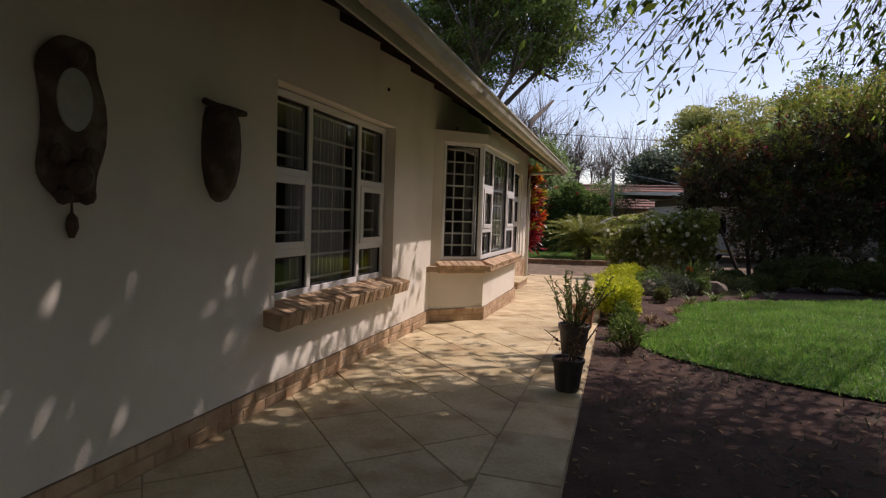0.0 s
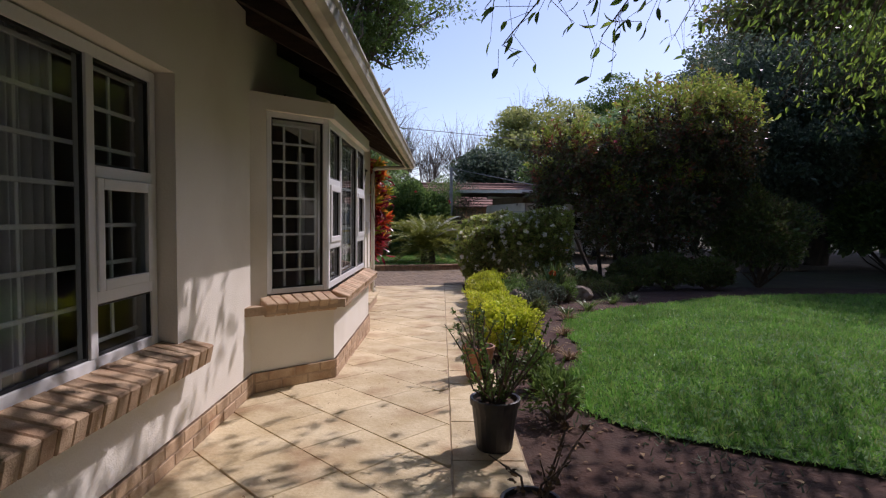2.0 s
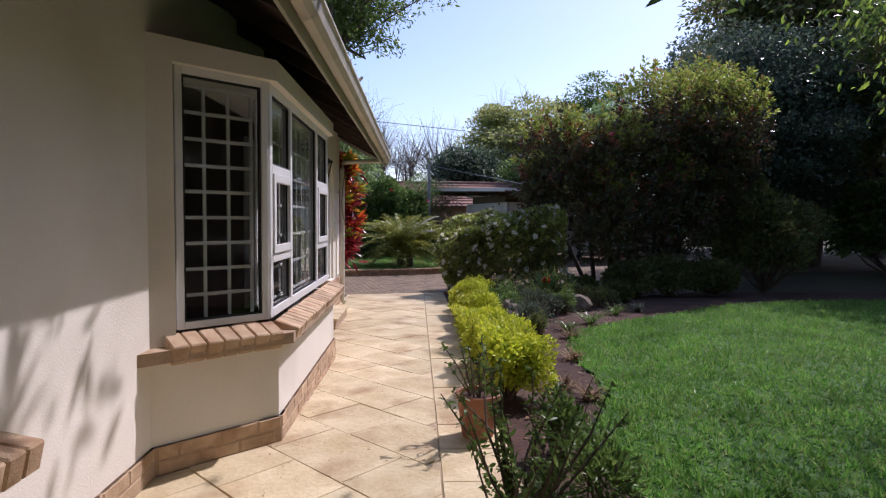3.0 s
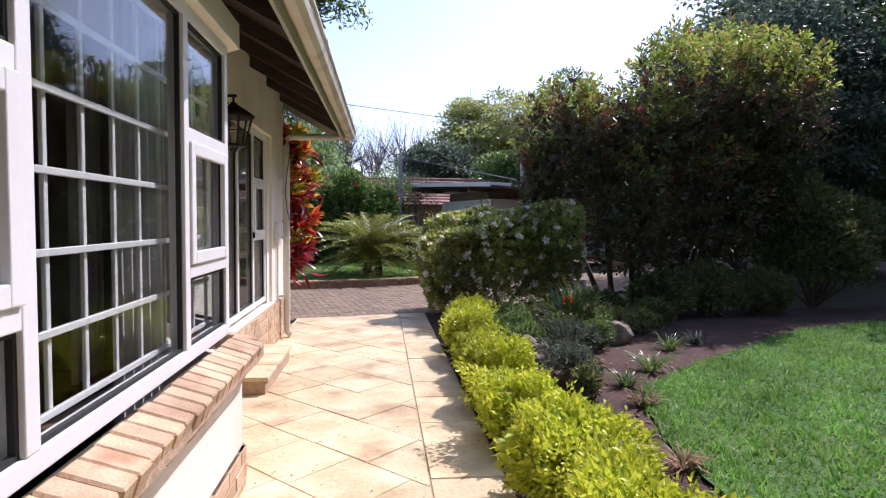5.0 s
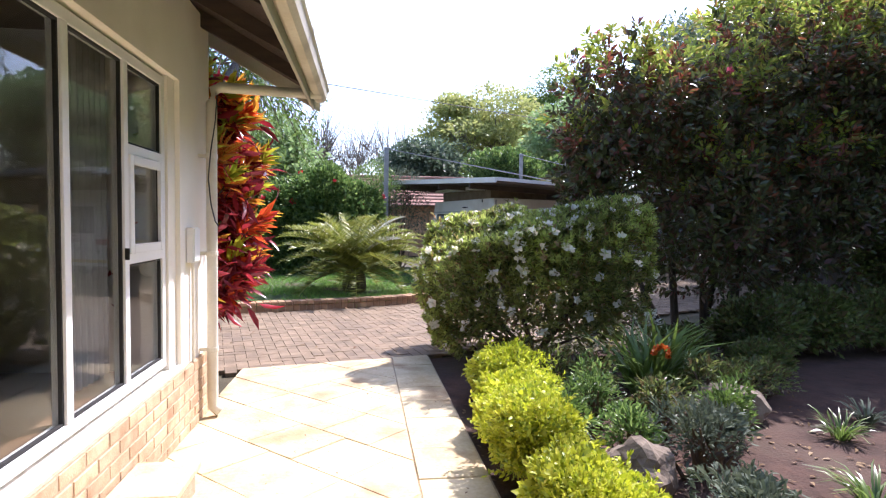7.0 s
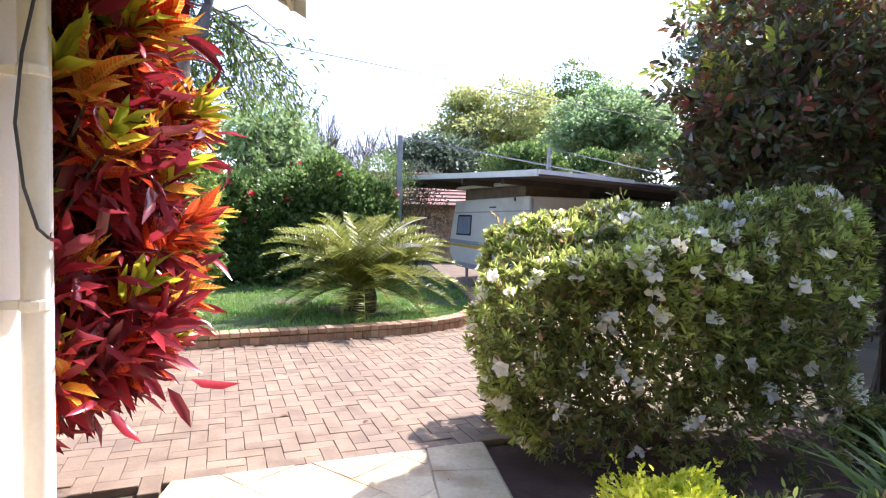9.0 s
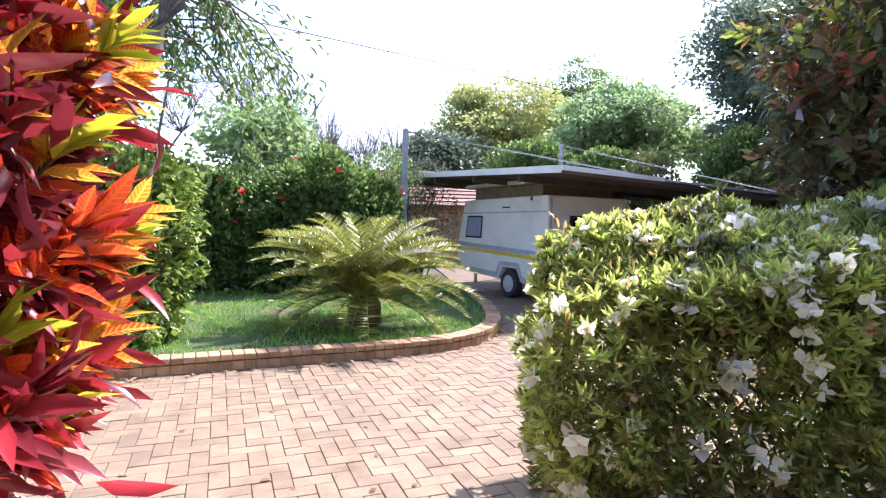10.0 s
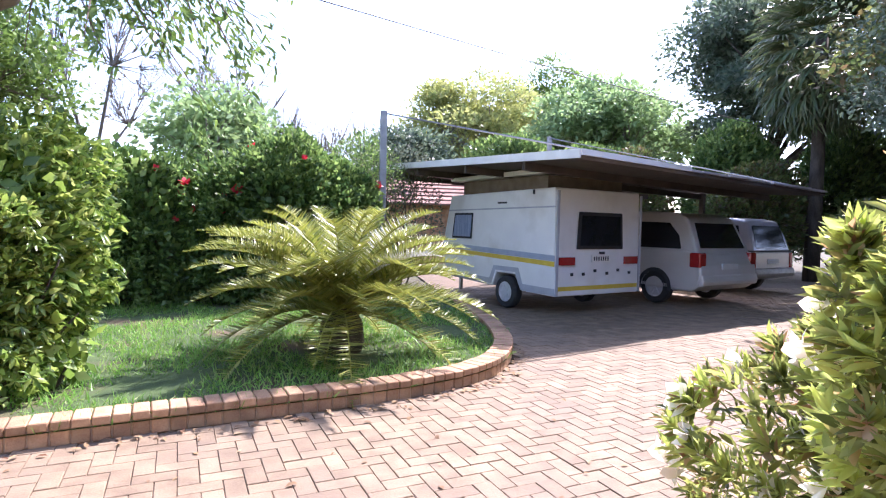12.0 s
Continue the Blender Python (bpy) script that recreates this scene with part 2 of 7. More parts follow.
L_BLUEGREEN = foliage("deep_green_leaf", [(0.06, 0.095, 0.055), (0.1, 0.145, 0.085), (0.2, 0.25, 0.17)], 0.4, 0.5)
L_TREE = foliage("mid_green_leaf", [(0.08, 0.14, 0.03), (0.13, 0.21, 0.045), (0.19, 0.28, 0.065)], 0.4, 0.45)
L_OVER = foliage("overhanging_leaf", [(0.04, 0.07, 0.02), (0.1, 0.17, 0.03), (0.24, 0.36, 0.05), (0.36, 0.48, 0.08)], 0.35, 0.55)
L_YELLOWTREE = foliage("yellow_green_leaf", [(0.34, 0.38, 0.11), (0.43, 0.44, 0.15), (0.27, 0.32, 0.1)], 0.5, 0.5)
L_PALEGREEN = foliage("pale_green_leaf", [(0.23, 0.35, 0.14), (0.3, 0.42, 0.18), (0.18, 0.28, 0.1)], 0.5, 0.5)
L_IVY = foliage("creeper_leaf", [(0.09, 0.16, 0.035), (0.19, 0.3, 0.055), (0.33, 0.44, 0.08), (0.46, 0.52, 0.16)], 0.3, 0.5)
L_HEDGE = foliage("hedge_leaf", [(0.06, 0.12, 0.035), (0.14, 0.23, 0.06), (0.25, 0.35, 0.1)], 0.35, 0.5)
L_CYCAD = foliage("cycad_leaflet", [(0.18, 0.22, 0.035), (0.27, 0.3, 0.05), (0.33, 0.34, 0.08), (0.13, 0.18, 0.03)], 0.35, 0.32)
L_CYOLD = foliage("silvery_cycad_leaflet", [(0.5, 0.5, 0.42), (0.6, 0.6, 0.52)], 0.5, 0.3)
L_STRAP = foliage("strap_leaf", [(0.07, 0.12, 0.025), (0.13, 0.2, 0.04), (0.2, 0.28, 0.065)], 0.35, 0.36)
L_GREY = foliage("grey_green_leaf", [(0.1, 0.13, 0.085), (0.16, 0.19, 0.13), (0.08, 0.1, 0.06)], 0.6, 0.25)
L_DRY = foliage("dry_leaf", [(0.2, 0.12, 0.06), (0.32, 0.22, 0.12), (0.12, 0.06, 0.035), (0.4, 0.3, 0.18)], 0.8, 0.2)
L_GRASS = foliage("grass_blade", [(0.1, 0.25, 0.035), (0.17, 0.38, 0.06), (0.27, 0.47, 0.1), (0.3, 0.36, 0.12)], 0.5, 0.42)
L_PALM = foliage("palm_leaf", [(0.07, 0.11, 0.045), (0.12, 0.16, 0.06), (0.2, 0.21, 0.11)], 0.45, 0.35)

# ---- building helpers ----
AT = {}


def slope(y):
    """Height of the paved ground: level by the bay, falling to the drive."""
    return -0.17 * min(1.0, max(0.0, (y - 6.5) / 8.3))


class Shape:
    """Vertices and faces in world metres, gathered for one mesh."""

    def __init__(self):
        self.v, self.f = [], []

    def add(self, vs, fs):
        k = len(self.v)
        self.v += [tuple(p) for p in vs]
        self.f += [tuple(i + k for i in q) for q in fs]
        return self

    def box(self, x0, y0, z0, x1, y1, z1):
        x0, x1, y0, y1, z0, z1 = min(x0, x1), max(x0, x1), min(y0, y1), max(y0, y1), min(z0, z1), max(z0, z1)
        return self.add([(x0, y0, z0), (x1, y0, z0), (x1, y1, z0), (x0, y1, z0), (x0, y0, z1), (x1, y0, z1), (x1, y1, z1), (x0, y1, z1)],
                        [(0, 3, 2, 1), (4, 5, 6, 7), (0, 1, 5, 4), (1, 2, 6, 5), (2, 3, 7, 6), (3, 0, 4, 7)])

    def mbox(self, m, sx, sy, sz):
        """A box sx by sy by sz round the origin of the pose m."""
        k = len(self.v)
        self.box(-sx / 2, -sy / 2, -sz / 2, sx / 2, sy / 2, sz / 2)
        self.v[k:] = [tuple(m @ Vector(p)) for p in self.v[k:]]
        if m.to_3x3().determinant() < 0:
            self.f[-6:] = [q[::-1] for q in self.f[-6:]]
        return self

    def prism(self, ring, z0, z1):
        """An upright prism on a counter-clockwise ring of (x, y)."""
        k = len(ring)
        return self.add([(x, y, z0) for x, y in ring] + [(x, y, z1) for x, y in ring],
                        [tuple(range(k))[::-1], tuple(range(k, 2 * k))] + [(i, (i + 1) % k, k + (i + 1) % k, k + i) for i in range(k)])

    def sweep(self, path, radii, sides=8, caps=True):
        """A round tube along path, one radius a point."""
        path = [Vector(p) for p in path]
        if not hasattr(radii, "__len__"):
            radii = [radii] * len(path)
        vs, fs = [], []
        for i, p in enumerate(path):
            d = (path[min(i + 1, len(path) - 1)] - path[max(i - 1, 0)]).normalized()
            a = d.cross(Vector((0, 0, 1)) if abs(d.z) < 0.9 else Vector((1, 0, 0))).normalized()
            b = d.cross(a)
            vs += [p + radii[i] * (math.cos(2 * math.pi * s / sides) * a + math.sin(2 * math.pi * s / sides) * b) for s in range(sides)]
        for i in range(len(path) - 1):
            fs += [(i * sides + s, i * sides + (s + 1) % sides, (i + 1) * sides + (s + 1) % sides, (i + 1) * sides + s) for s in range(sides)]
        if caps:
            fs += [tuple(range(sides))[::-1], tuple(range((len(path) - 1) * sides, len(path) * sides))]
        return self.add(vs, fs)

    def lathe(self, centre, profile, sides=20, squash=1.0, caps=True):
        """A turned body: profile of (radius, height) from the bottom up."""
        cx, cy, cz = centre
        vs = [(cx + r * math.cos(2 * math.pi * s / sides), cy + squash * r * math.sin(2 * math.pi * s / sides), cz + h) for r, h in profile for s in range(sides)]
        fs = [(i * sides + s, i * sides + (s + 1) % sides, (i + 1) * sides + (s + 1) % sides, (i + 1) * sides + s) for i in range(len(profile) - 1) for s in range(sides)]
        if caps:
            fs += [tuple(range(sides))[::-1], tuple(range((len(profile) - 1) * sides, len(profile) * sides))]
        return self.add(vs, fs)


def thing(name, label, category, loc=(0, 0, 0), group="", kind=""):
    """The Empty at the base of a thing made of parts."""
    ob = new(name)
    ob.empty_display_size = 0.2
    ob.location = loc
    AT[ob.name] = Vector(loc)
    return tagged(ob, label, category, group, kind)


def part(name, shape, material, parent=None, label="", smooth=False, bevel=0.0):
    """One mesh object under a thing or a part (world metres in, local out)."""
    off = AT[parent.name] if parent else Vector((0, 0, 0))
    me = bpy.data.meshes.new(name)
    me.from_pydata([tuple(Vector(p) - off) for p in shape.v], [], shape.f)
    me.materials.append(material)
    me.update()
    if smooth:
        me.polygons.foreach_set("use_smooth", [True] * len(me.polygons))
    ob = new(name, me)
    if parent:
        ob.parent = parent
    AT[ob.name] = off
    if bevel:
        bv = ob.modifiers.new("bevel", "BEVEL")
        bv.width, bv.segments, bv.limit_method = bevel, 2, "ANGLE"
    return tagged(ob, label)


def solid(name, shape, material, label, category, group="", kind="", smooth=False, bevel=0.0):
    """A thing of one mesh."""
    return tagged(part(name, shape, material, None, label, smooth, bevel), label, category, group, kind)


def brick_mesh(name, sx, sy, sz, material, chamfer=0.006):
    bm = bmesh.new()
    bmesh.ops.create_cube(bm, size=1.0)
    for v in bm.verts:
        v.co = Vector((v.co.x * sx, v.co.y * sy, v.co.z * sz))
    bmesh.ops.bevel(bm, geom=list(bm.edges), offset=chamfer, segments=1, affect="EDGES")
    me = bpy.data.meshes.new(name)
    bm.to_mesh(me)
    bm.free()
    me.materials.append(material)
    return me


def piece(name, me, m, parent):
    """One piece on a shared mesh, at the pose m in the world."""
    ob = new(name, me)
    ob.parent = parent
    if m.to_3x3().determinant() < 0:
        m = m @ Matrix.Diagonal((1, -1, 1, 1))
    ob.matrix_basis = Matrix.Translation(-AT[parent.name]) @ m
    AT[ob.name] = AT[parent.name]
    return ob


DIAMOND = (np.array([(0, 0, 0), (0.45, 0.5, 0.07), (1, 0, -0.04), (0.45, -0.5, 0.07)]), np.array([(0, 1, 2, 3)]))
LEAF = (np.array([(0, 0, 0), (0.5, 0, 0.03), (1, 0, -0.12), (0.25, 0.4, 0.08), (0.65, 0.38, 0.05), (0.25, -0.4, 0.08), (0.65, -0.38, 0.05)]),
        np.array([(0, 1, 3), (1, 4, 3), (1, 2, 4), (0, 5, 1), (1, 5, 6), (1, 6, 2)]))
BLADE = (np.array([(0, -0.5, 0), (0, 0.5, 0), (1, 0, 0.0)]), np.array([(0, 1, 2)]))
STRAP = (np.array([(0, 0.4, 0), (0, -0.4, 0), (0.4, 0.5, 0.12), (0.4, -0.5, 0.12), (0.75, 0.4, 0.08), (0.75, -0.4, 0.08), (1, 0.05, -0.1), (1, -0.05, -0.1)]),
         np.array([(0, 1, 3, 2), (2, 3, 5, 4), (4, 5, 7, 6)]))


def unit(a):
    return a / np.maximum(np.linalg.norm(a, axis=1, keepdims=True), 1e-9)


def leaves(name, P, D, length, width, material, parent, template=DIAMOND, flat=0.6, label="", rng=None, kind=""):
    """Many leaves as one mesh: at P, pointing along D; flat: how far their faces turn upwards."""
    rng = rng or np.random.default_rng(1)
    n = len(P)
    D = unit(np.asarray(D, float))
    up = np.array([0, 0, 1.0]) * flat + rng.normal(0, 1, (n, 3)) * (1 - flat)
    S = unit(np.cross(up, D))
    N = np.cross(D, S)
    T, Fc = template
    Ls = np.broadcast_to(np.asarray(length, float), n)[:, None, None]
    Ws = np.broadcast_to(np.asarray(width, float), n)[:, None, None]
    V = P[:, None] + T[None, :, :1] * Ls * D[:, None] + T[None, :, 1:2] * Ws * S[:, None] + T[None, :, 2:] * Ls * N[:, None]
    if parent:
        V = V - np.array(AT[parent.name])
    k, c = Fc.shape
    idx = (np.arange(n)[:, None, None] * len(T) + Fc[None]).reshape(-1)
    me = bpy.data.meshes.new(name)
    me.vertices.add(n * len(T))
    me.vertices.foreach_set("co", V.reshape(-1).astype(np.float32))
    me.loops.add(len(idx))
    me.loops.foreach_set("vertex_index", idx.astype(np.int32))
    me.polygons.add(n * k)
    me.polygons.foreach_set("loop_start", (np.arange(n * k) * c).astype(np.int32))
    uv = me.uv_layers.new(name="UVMap")
    uv.data.foreach_set("uv", np.tile(T[Fc.reshape(-1)][:, :2], (n, 1)).reshape(-1).astype(np.float32))
    me.materials.append(material)
    me.update(calc_edges=True)
    ob = new(name, me)
    if parent:
        ob.parent = parent
        AT[ob.name] = AT[parent.name]
    return tagged(ob, label, kind=kind)


def ball_dirs(rng, n):
    return unit(rng.normal(0, 1, (n, 3)))


def lumpy(rng, n, centre, radii, lumps=9, rough=0.25, shell=0.35, power=2.0):
    """Points near the skin of an uneven rounded mass, and outward directions. power over 2 squares it off."""
    d = ball_dirs(rng, n)
    d[:, 2] = np.where(d[:, 2] < -0.55, -d[:, 2], d[:, 2])
    if power > 2:
        d = d / (np.abs(d) ** power).sum(1, keepdims=True) ** (1 / power)
    axes = ball_dirs(rng, lumps)
    bump = np.ones(n)
    for i, a in enumerate(axes):
        bump += rough * rng.uniform(0.4, 1) * np.exp(-((unit(d) - a) ** 2).sum(1) / 0.18) * (1 if i % 3 else -0.8)
    for a in ball_dirs(rng, lumps * 4):
        bump += rough * 0.45 * rng.uniform(-0.7, 1) * np.exp(-((unit(d) - a) ** 2).sum(1) / 0.035)
    bump = bump / np.percentile(bump, 80)
    r = bump * (1 - shell * rng.random(n) ** 1.6)
    return np.array(centre) + d * r[:, None] * np.array(radii), unit(d * np.array([1, 1, 1.0]))

# ---- ground ----
RNG = np.random.default_rng(7)
g = Shape()
xs, ys = [-300, 300], [-300, 6.5, 14.8, 300]
g.add([(x, y, slope(y) - 0.05) for y in ys for x in xs], [(2 * i, 2 * i + 1, 2 * i + 3, 2 * i + 2) for i in range(3)])
solid("ground", g, GROUND, "brown leaf-strewn earth under the trees", "ground", kind="structure")


def sheet(name, ring, dz, material, label, category):
    """A thin sheet on the ground inside a ring of (x, y), as a fine grid-free fan that follows the slope."""
    bm = bmesh.new()
    vs = [bm.verts.new((x, y, 0)) for x, y in ring]
    bm.faces.new(vs)
    for y in (6.5, 14.8):
        bmesh.ops.bisect_plane(bm, geom=list(bm.verts) + list(bm.edges) + list(bm.faces), plane_co=(0, y, 0), plane_no=(0, 1, 0))
    for v in bm.verts:
        v.co.z = slope(v.co.y) + dz
    bmesh.ops.triangulate(bm, faces=list(bm.faces))
    me = bpy.data.meshes.new(name)
    bm.to_mesh(me)
    bm.free()
    me.materials.append(material)
    return tagged(new(name, me), label, category, kind="structure")


def smooth_ring(pts, n=6):
    """A closed Catmull-Rom ring through pts."""
    k, out = len(pts), []
    for i in range(k):
        p0, p1, p2, p3 = (np.array(pts[(i + j - 1) % k], float) for j in range(4))
        for s in range(n):
            t = s / n
            out.append(tuple(0.5 * (2 * p1 + (p2 - p0) * t + (2 * p0 - 5 * p1 + 4 * p2 - p3) * t * t + (3 * p1 - p0 - 3 * p2 + p3) * t ** 3)))
    return out


def inside(ring, P):
    """Which of the points P lie inside the ring."""
    x, y, hit = P[:, 0], P[:, 1], np.zeros(len(P), bool)
    for (x0, y0), (x1, y1) in zip(ring, ring[1:] + ring[:1]):
        c = (y0 > y) != (y1 > y)
        hit ^= c & (x < (x1 - x0) * (y - y0) / ((y1 - y0) if y1 != y0 else 1e-9) + x0)
    return hit


def ragged(pts):
    """A smooth ring with a slightly broken edge."""
    return [(x + 0.035 * noise.noise((x * 6, y * 6, 1.0)), y + 0.035 * noise.noise((x * 6, y * 6, 7.0))) for x, y in smooth_ring(pts, 14)]


BED = [(-0.25, -6), (12, -6), (12, 15.5), (5, 15.4), (-0.25, 14.95)]
sheet("flower_bed", BED, -0.035, SOIL, "bare red-brown soil of the garden bed", "flower bed")
LAWN = ragged([(3.2, 4.6), (1.9, 5.0), (1.0, 5.45), (0.45, 5.9), (0.27, 6.6), (0.62, 7.4), (0.85, 8.2), (0.92, 9.3), (1.3, 10.5), (1.75, 10.95), (2.5, 11.6), (3.4, 12.2), (5.2, 13.4), (8, 14.0), (11.5, 13.6), (12, 9), (11.5, 4.6), (6.5, 4.3)])
sheet("lawn", LAWN, -0.012, TURF, "short bright green lawn with a curved edge", "lawn")

# ---- paving ----
E0, E1 = Vector((-2.6, 14.38)), Vector((-0.25, 14.97))
TH = math.atan2(E1.y - E0.y, E1.x - E0.x)


def clip(ring, px, py, nx, ny):
    """The part of a convex ring on the side of (px, py) to which (nx, ny) points."""
    out = []
    for (x0, y0), (x1, y1) in zip(ring, ring[1:] + ring[:1]):
        a, b = (x0 - px) * nx + (y0 - py) * ny, (x1 - px) * nx + (y1 - py) * ny
        if a >= 0:
            out.append((x0, y0))
        if (a > 0) != (b > 0) and a != b:
            out.append((x0 + (x1 - x0) * a / (a - b), y0 + (y1 - y0) * a / (a - b)))
    return out


def area(r):
    return 0.5 * sum(x0 * y1 - x1 * y0 for (x0, y0), (x1, y1) in zip(r, r[1:] + r[:1]))


pav = sheet("pavement", [(-2.1, -6), (-0.19, -6), (-0.19, 14.97), (-2.1, 14.5)], -0.008, JOINT, "diagonally laid sandstone paving along the house", "pavement")
AT[pav.name] = Vector((0, 0, 0))
rngp = random.Random(3)


def slab(ring, lift):
    """One stone slab with a worn top edge."""
    c = np.mean(ring, axis=0)

    def inset(d):
        return [tuple(np.array(p) + (c - np.array(p)) / max(np.linalg.norm(c - np.array(p)), 1e-6) * d) for p in ring]
    a, b = inset(0.003), inset(0.008)
    k = len(ring)
    s = Shape()
    s.add([(x, y, slope(y) - 0.03) for x, y in a] + [(x, y, slope(y) - 0.006 + lift) for x, y in a] + [(x, y, slope(y) + lift) for x, y in b],
          [tuple(range(2 * k, 3 * k))] + [(j * k + i, j * k + (i + 1) % k, (j + 1) * k + (i + 1) % k, (j + 1) * k + i) for j in (0, 1) for i in range(k)])
    return s


def lay_slabs():
    q = 0.45
    s2 = math.sqrt(0.5)
    for i in range(-30, 60):
        cut = rngp.random() * q
        j = -45
        while j < 40:
            w = q * rngp.choice((1.0, 1.0, 1.0, 1.45))
            a0, b0 = i * q, j * q + cut * 0.0
            ring = [(a * s2 - b * s2, a * s2 + b * s2) for a, b in ((a0, b0), (a0 + q, b0), (a0 + q, b0 + w), (a0, b0 + w))]
            j += w / q
            for cl in ((-2.1, 0, 1, 0), (-0.605, 0, -1, 0), (0, -1.5, 0, 1), (E0.x, E0.y, math.sin(TH), -math.cos(TH))):
                ring = clip(ring, *cl) if ring else ring
            if ring and len(ring) > 2 and area(ring) > 0.008:
                part("slab", slab(ring, rngp.uniform(-0.002, 0.003)), SLAB, pav)
    y = -1.5
    while y < 15:
        w = rngp.choice((0.42, 0.45, 0.6))
        ring = clip([(-0.6, y), (-0.2, y), (-0.2, y + w), (-0.6, y + w)], E0.x, E0.y, math.sin(TH), -math.cos(TH))
        if len(ring) > 2 and area(ring) > 0.01:
            part("slab", slab(ring, rngp.uniform(-0.002, 0.003)), SLAB, pav)
        y += w


# ---- edge between paving and drive ----
ex, ey = math.cos(TH), math.sin(TH)
edge = Shape()
edge.add([(E0.x - 0.3 * ex, E0.y - 0.3 * ey, -0.176), (E1.x + 0.4 * ex, E1.y + 0.4 * ey, -0.178), (E1.x + 0.4 * ex - 0.2 * ey, E1.y + 0.4 * ey + 0.2 * ex, -0.178), (E0.x - 0.3 * ex - 0.2 * ey, E0.y - 0.3 * ey + 0.2 * ex, -0.176)]
         + [(E0.x - 0.3 * ex, E0.y - 0.3 * ey, -0.2), (E1.x + 0.4 * ex, E1.y + 0.4 * ey, -0.2), (E1.x + 0.4 * ex - 0.2 * ey, E1.y + 0.4 * ey + 0.2 * ex, -0.2), (E0.x - 0.3 * ex - 0.2 * ey, E0.y - 0.3 * ey + 0.2 * ex, -0.2)],
         [(0, 1, 2, 3), (4, 5, 1, 0), (5, 6, 2, 1), (6, 7, 3, 2), (7, 4, 0, 3)])
solid("paving_edge", edge, PAVER, "clay-coloured mortar strip where the paving meets the drive", "pavement", kind="structure")

# ---- house shell ----
WX = -2.09
wall = Shape()
for y0, y1, z0, z1 in ((-5, 3.15, -0.3, 2.79), (3.15, 5.13, -0.3, 0.56), (3.15, 5.13, 2.08, 2.79), (5.13, 6.42, -0.3, 2.79), (6.42, 9.5, 2.24, 2.79), (9.5, 10.68, -0.3, 2.79),
                       (10.68, 12.6, -0.3, 0.36), (10.68, 12.6, 2.2, 2.79), (12.6, 13.3, -0.3, 2.79)):
    wall.box(WX - 0.23, y0, z0, WX, y1, z1)
solid("wall_east", wall, PLASTER, "cream plastered house wall under the eaves", "wall", kind="structure")
gable = Shape()
gable.add([(x, y, z) for y in (13.07, 13.298) for x, z in ((WX - 0.232, -0.3), (WX - 0.232, 2.79), (-6.5, 5.25), (-10.8, 2.79), (-10.8, -0.3))],
          [(0, 1, 2, 3, 4), (9, 8, 7, 6, 5)] + [(i, 5 + i, 5 + (i + 1) % 5, (i + 1) % 5) for i in range(5)])
solid("wall_north", gable, PLASTER, "cream plastered gable wall", "wall", kind="structure")
back = Shape().box(-11.0, -5, -0.3, -10.8, 13.3, 2.79).box(-11, -5.2, -0.3, WX, -5, 2.79)
solid("wall_west", back, PLASTER, "cream plastered outer wall", "wall", kind="structure")
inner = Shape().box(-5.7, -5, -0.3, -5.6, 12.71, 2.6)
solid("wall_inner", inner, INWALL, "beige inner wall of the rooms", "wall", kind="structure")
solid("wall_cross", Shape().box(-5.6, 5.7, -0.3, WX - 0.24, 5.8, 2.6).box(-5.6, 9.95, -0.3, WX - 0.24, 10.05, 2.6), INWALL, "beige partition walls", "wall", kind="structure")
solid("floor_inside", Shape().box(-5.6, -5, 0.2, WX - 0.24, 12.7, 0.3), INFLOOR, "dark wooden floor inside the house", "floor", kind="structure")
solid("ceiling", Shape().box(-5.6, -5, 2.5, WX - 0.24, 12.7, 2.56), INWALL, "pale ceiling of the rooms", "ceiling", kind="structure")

# bay: footprint from the wall out and back
P0, P1, P2, P3 = Vector((WX, 6.3)), Vector((-1.56, 6.78)), Vector((-1.56, 9.0)), Vector((WX, 9.48))


def offset_line(a, b, d):
    n = Vector((b.y - a.y, -(b.x - a.x))).normalized()
    return a + n * d, b + n * d


def cross_point(a, b, c, d):
    r, s = b - a, d - c
    t = ((c.x - a.x) * s.y - (c.y - a.y) * s.x) / (r.x * s.y - r.y * s.x)
    return a + r * t


def bay_ring(d):
    """The bay's outline moved out by d metres."""
    l1, l2, l3 = offset_line(P0, P1, d), offset_line(P1, P2, d), offset_line(P2, P3, d)
    w0, w1 = Vector((WX + 0.0, 0)), Vector((WX + 0.0, 20))
    return [cross_point(*l1, w0, w1), cross_point(*l1, *l2), cross_point(*l2, *l3), cross_point(*l3, w0, w1)]


def bay_band(d_in, d_out, z0, z1):
    s = Shape()
    o, i = bay_ring(d_out), bay_ring(d_in)
    for k in range(3):
        s.prism([tuple(o[k]), tuple(o[k + 1]), tuple(i[k + 1]), tuple(i[k])], z0, z1)
    return s


solid("wall_bay", bay_band(-0.14, 0.0, -0.3, 0.64), PLASTER, "cream plastered wall below the bay window", "wall", kind="structure")
head = bay_band(-0.14, 0.0, 2.13, 2.25)
head.prism([tuple(p) for p in bay_ring(-0.14)], 2.21, 2.25)
jamb = Shape()
for a, b in ((P0, P1), (P3, P2)):
    d = (b - a).normalized()
    n = Vector((d.y, -d.x)) if a is P0 else Vector((-d.y, d.x))
    ring = [tuple(p) for p in (a, a + d * 0.13, a + d * 0.13 - n * 0.14, a - n * 0.14 - d * 0.1)]
    jamb.prism(ring if area(ring) > 0 else ring[::-1], 0.62, 2.13)
solid("bay_jamb", jamb, PLASTER, "cream plastered jambs of the bay", "wall", kind="structure")
